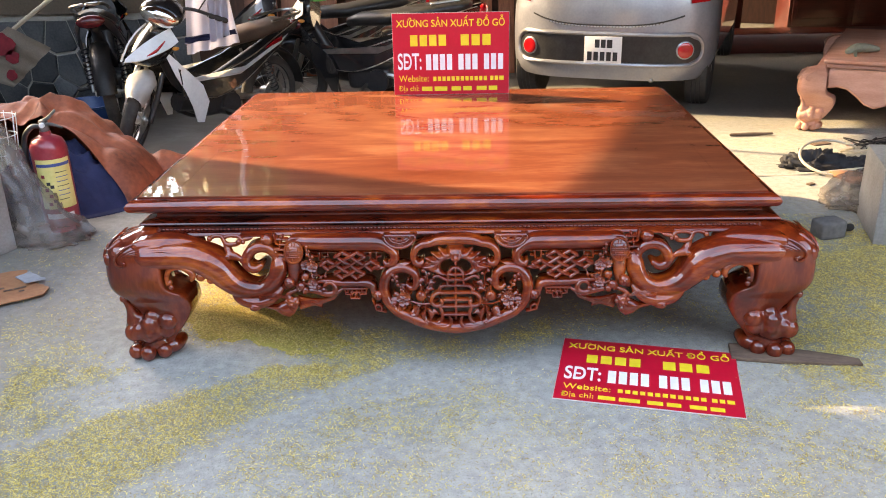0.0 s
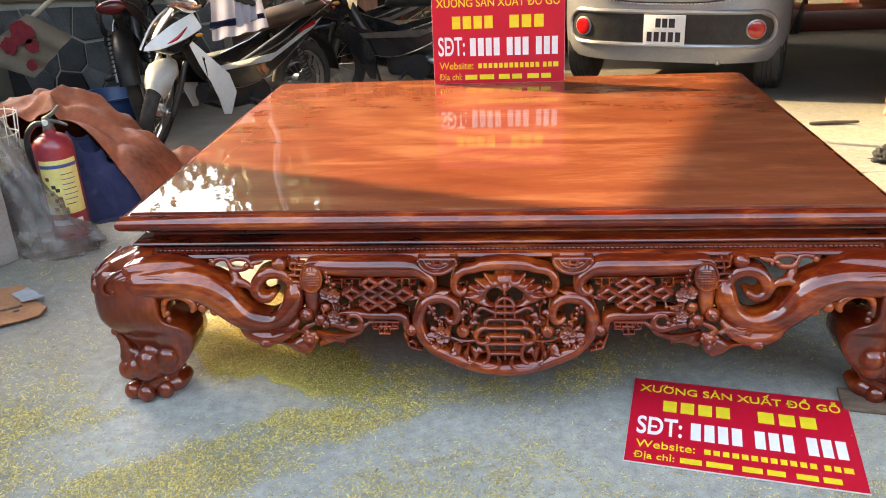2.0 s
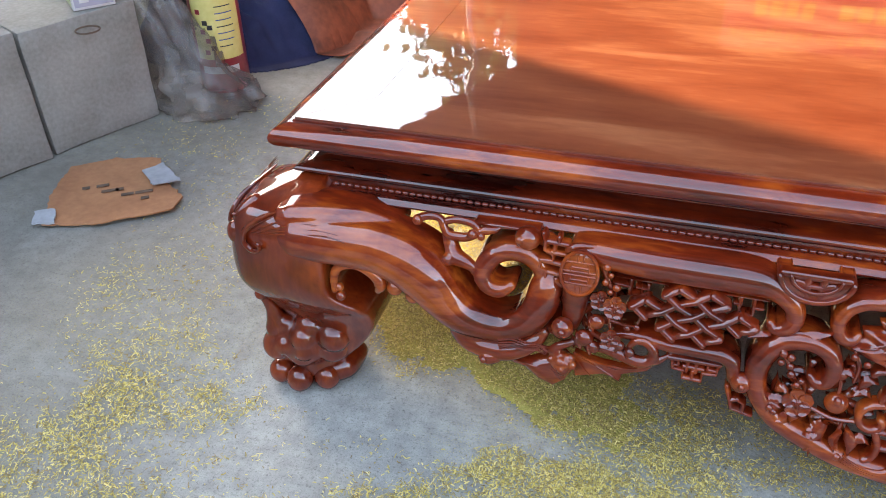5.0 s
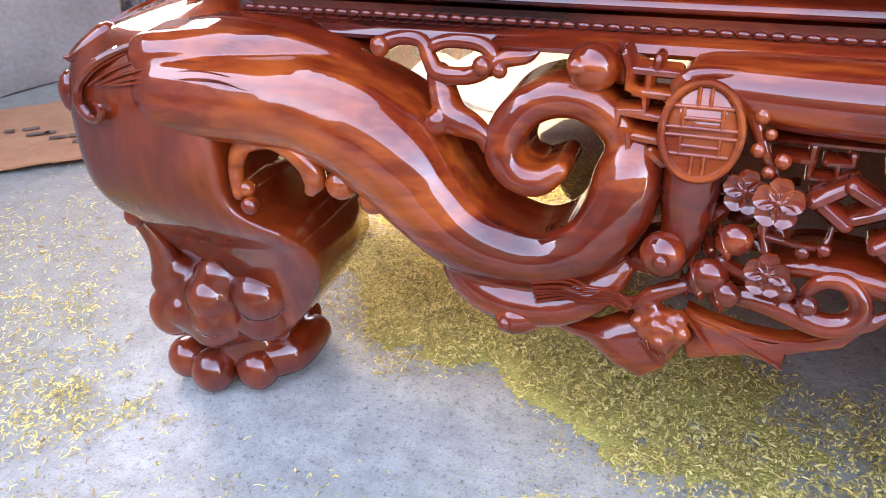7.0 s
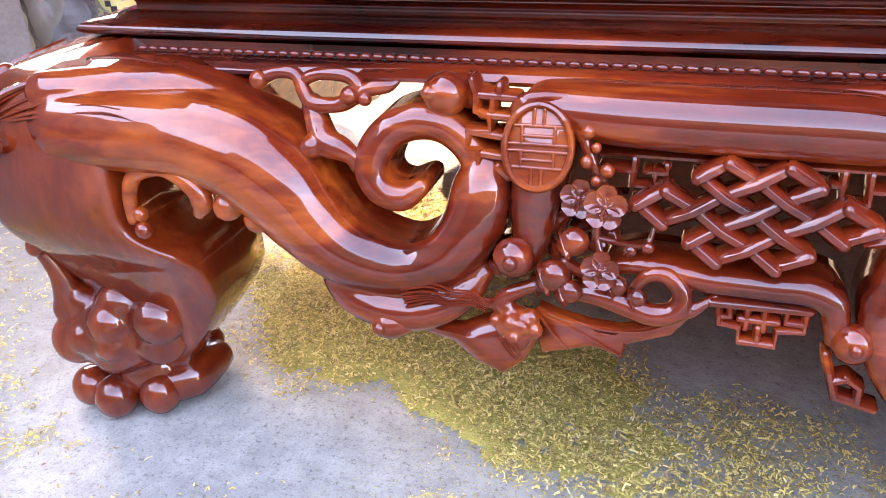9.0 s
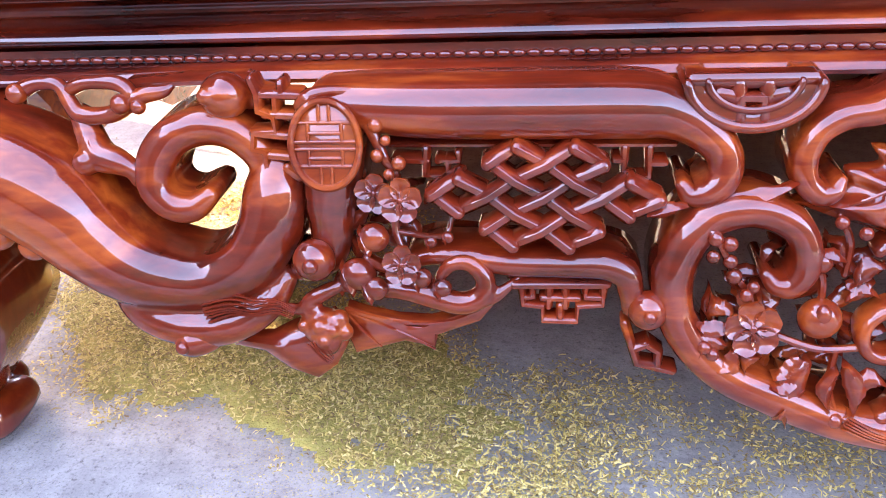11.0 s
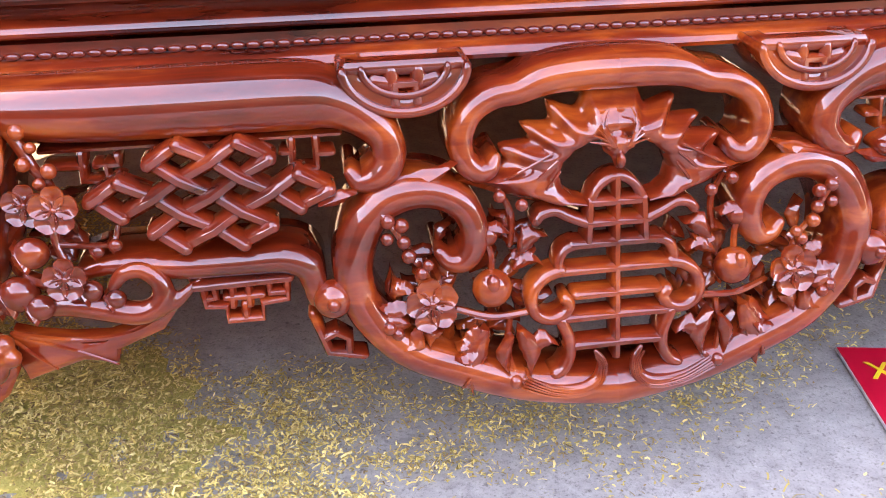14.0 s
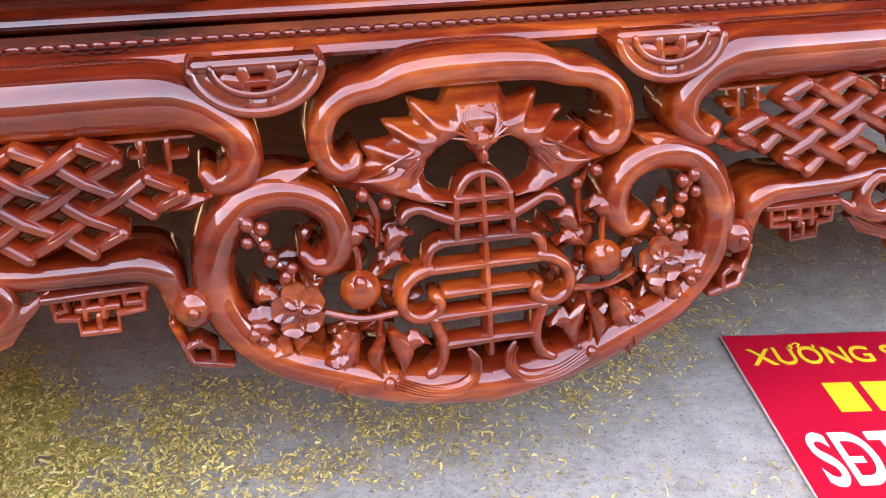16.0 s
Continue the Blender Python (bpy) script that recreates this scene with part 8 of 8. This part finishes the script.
def shavings(name, count, area, seed, label, length=(0.004, 0.0105), material=None):
    rg = np.random.default_rng(seed)
    x, y = rg.uniform(area[0], area[1], count), rg.uniform(area[2], area[3], count)
    d = dust_density(x, y)
    keep = rg.random(count) < np.clip(d * d * 0.5 + d * np.clip(breakup(x, y) * 2.4 - 0.7, 0, 1.0), 0, 1)
    x, y, d = x[keep], y[keep], d[keep]
    n = len(x)
    z = pile_height(x, y) + 0.0015 + rg.random(n) * 0.006 * d
    q, ln = rg.uniform(0, 2 * math.pi, n), rg.uniform(*length, n) * (0.6 + 0.8 * rg.random(n) ** 2)
    wd = rg.uniform(0.00045, 0.0011, n)
    tilt = rg.normal(0, 0.22, n)
    a = np.stack([np.cos(q), np.sin(q), tilt], 1)
    s = np.stack([-np.sin(q), np.cos(q), rg.normal(0, 0.4, n)], 1)
    c = np.stack([x, y, z + np.abs(tilt) * ln * 0.5], 1)
    bend = (rg.normal(0, 0.16, n) * ln)[:, None] * s
    lift = np.zeros((n, 3))
    lift[:, 2] = ln * rg.uniform(0, 0.2, n)
    L, Wd = (ln / 2)[:, None], wd[:, None]
    v = np.stack([c - a * L - s * Wd, c - a * L + s * Wd, c + bend + lift + s * Wd, c + bend + lift - s * Wd, c + a * L - s * Wd, c + a * L + s * Wd], 1)
    v[:, :, 2] = np.maximum(v[:, :, 2], 0.0006)
    i = np.arange(n)[:, None] * 6
    faces = np.concatenate([i + np.array([[0, 1, 2, 3]]), i + np.array([[3, 2, 5, 4]])], 0)
    me_ = bpy.data.meshes.new(name)
    me_.from_pydata(v.reshape(-1, 3).tolist(), [], faces.tolist())
    me_.materials.append(material)
    return tagged(new(name, me_), label, "sawdust", kind="stuff")


def shaving_material():
    m = bpy.data.materials.new("yellow_shavings")
    m.use_nodes = True
    n, link = m.node_tree.nodes, m.node_tree.links.new
    g_, r = n.new("ShaderNodeNewGeometry"), n.new("ShaderNodeValToRGB")
    e = r.color_ramp.elements
    e[0].color, e[1].color = (0.41, 0.31, 0.08, 1), (0.82, 0.69, 0.28, 1)
    k = e.new(0.55)
    k.color = (0.65, 0.51, 0.13, 1)
    k = e.new(0.12)
    k.color = (0.26, 0.17, 0.07, 1)
    link(g_.outputs["Random Per Island"], r.inputs["Fac"])
    link(r.outputs["Color"], n["Principled BSDF"].inputs["Base Color"])
    n["Principled BSDF"].inputs["Roughness"].default_value = 0.7
    return m


SHAVING = shaving_material()
shavings("sawdust_pile", 160000, (-1.05, 0.35, -0.12, 0.8), 1, "loose heap of yellow-green wood shavings under the daybed", (0.003, 0.0080), SHAVING)
shavings("sawdust_scatter", 150000, (-1.9, 0.2, -0.85, 1.2), 2, "yellow wood shavings scattered over the concrete", material=SHAVING)
shavings("sawdust_scatter", 250000, (1.0, 2.15, -0.35, 1.32), 3, "yellow-green wood shavings strewn thickly beside the daybed", material=SHAVING)
shavings("sawdust_scatter", 45000, (0.2, 1.0, -0.8, 0.8), 5, "yellow wood shavings scattered thinly over the concrete", material=SHAVING)
BLOBS += [(-0.2, -0.55, 1.5, 0.75, 0, 0.14), (0.9, -0.75, 0.7, 0.5, 10, 0.12), (-1.25, -0.75, 0.6, 0.5, 0, 0.3), (-0.55, -0.85, 0.4, 0.25, 20, 0.4), (-0.15, -0.42, 0.4, 0.16, 25, 0.3)]
shavings("sawdust_scatter", 260000, (-1.9, 1.7, -1.5, -0.05), 6, "single yellow wood shavings strewn over the concrete", material=SHAVING)
# the packed dust under the loose shavings
bm = bmesh.new()
nx, ny = 210, 190
px, py = np.linspace(-1.1, 0.05, nx), np.linspace(-0.1, 0.95, ny)
gv = {}
heights = pile_height(np.repeat(px, ny), np.tile(py, nx)).tolist()
for i in range(nx):
    for j in range(ny):
        h = heights[i * ny + j] + 0.003 * noise.noise(Vector((px[i] * 22, py[j] * 22, 0))) + 0.0022 * noise.noise(Vector((px[i] * 90, py[j] * 90, 2)))
        if h > 0.0042:
            gv[i, j] = bm.verts.new((px[i], py[j], max(0.0004, h - 0.0035)))
main, todo = set(), [min(gv, key=lambda k: (px[k[0]] + 0.6) ** 2 + (py[k[1]] - 0.2) ** 2)]
while todo:
    i, j = todo.pop()
    if (i, j) in gv and (i, j) not in main:
        main.add((i, j))
        todo += [(i + 1, j), (i - 1, j), (i, j + 1), (i, j - 1)]
for (i, j) in sorted(main):
    q = [gv.get(k) for k in ((i, j), (i + 1, j), (i + 1, j + 1), (i, j + 1))]
    if all(q):
        bm.faces.new(q)
bmesh.ops.delete(bm, geom=[v for v in bm.verts if not v.link_faces], context="VERTS")
tagged(finish(bm, "sawdust_bed", surface("packed_sawdust", (0.34, 0.29, 0.07), (0.52, 0.46, 0.12), 40, rough=(0.85, 0.95), bump=0.6, fine=300), angle=80), "packed yellow sawdust under loose shavings", "sawdust", kind="stuff")
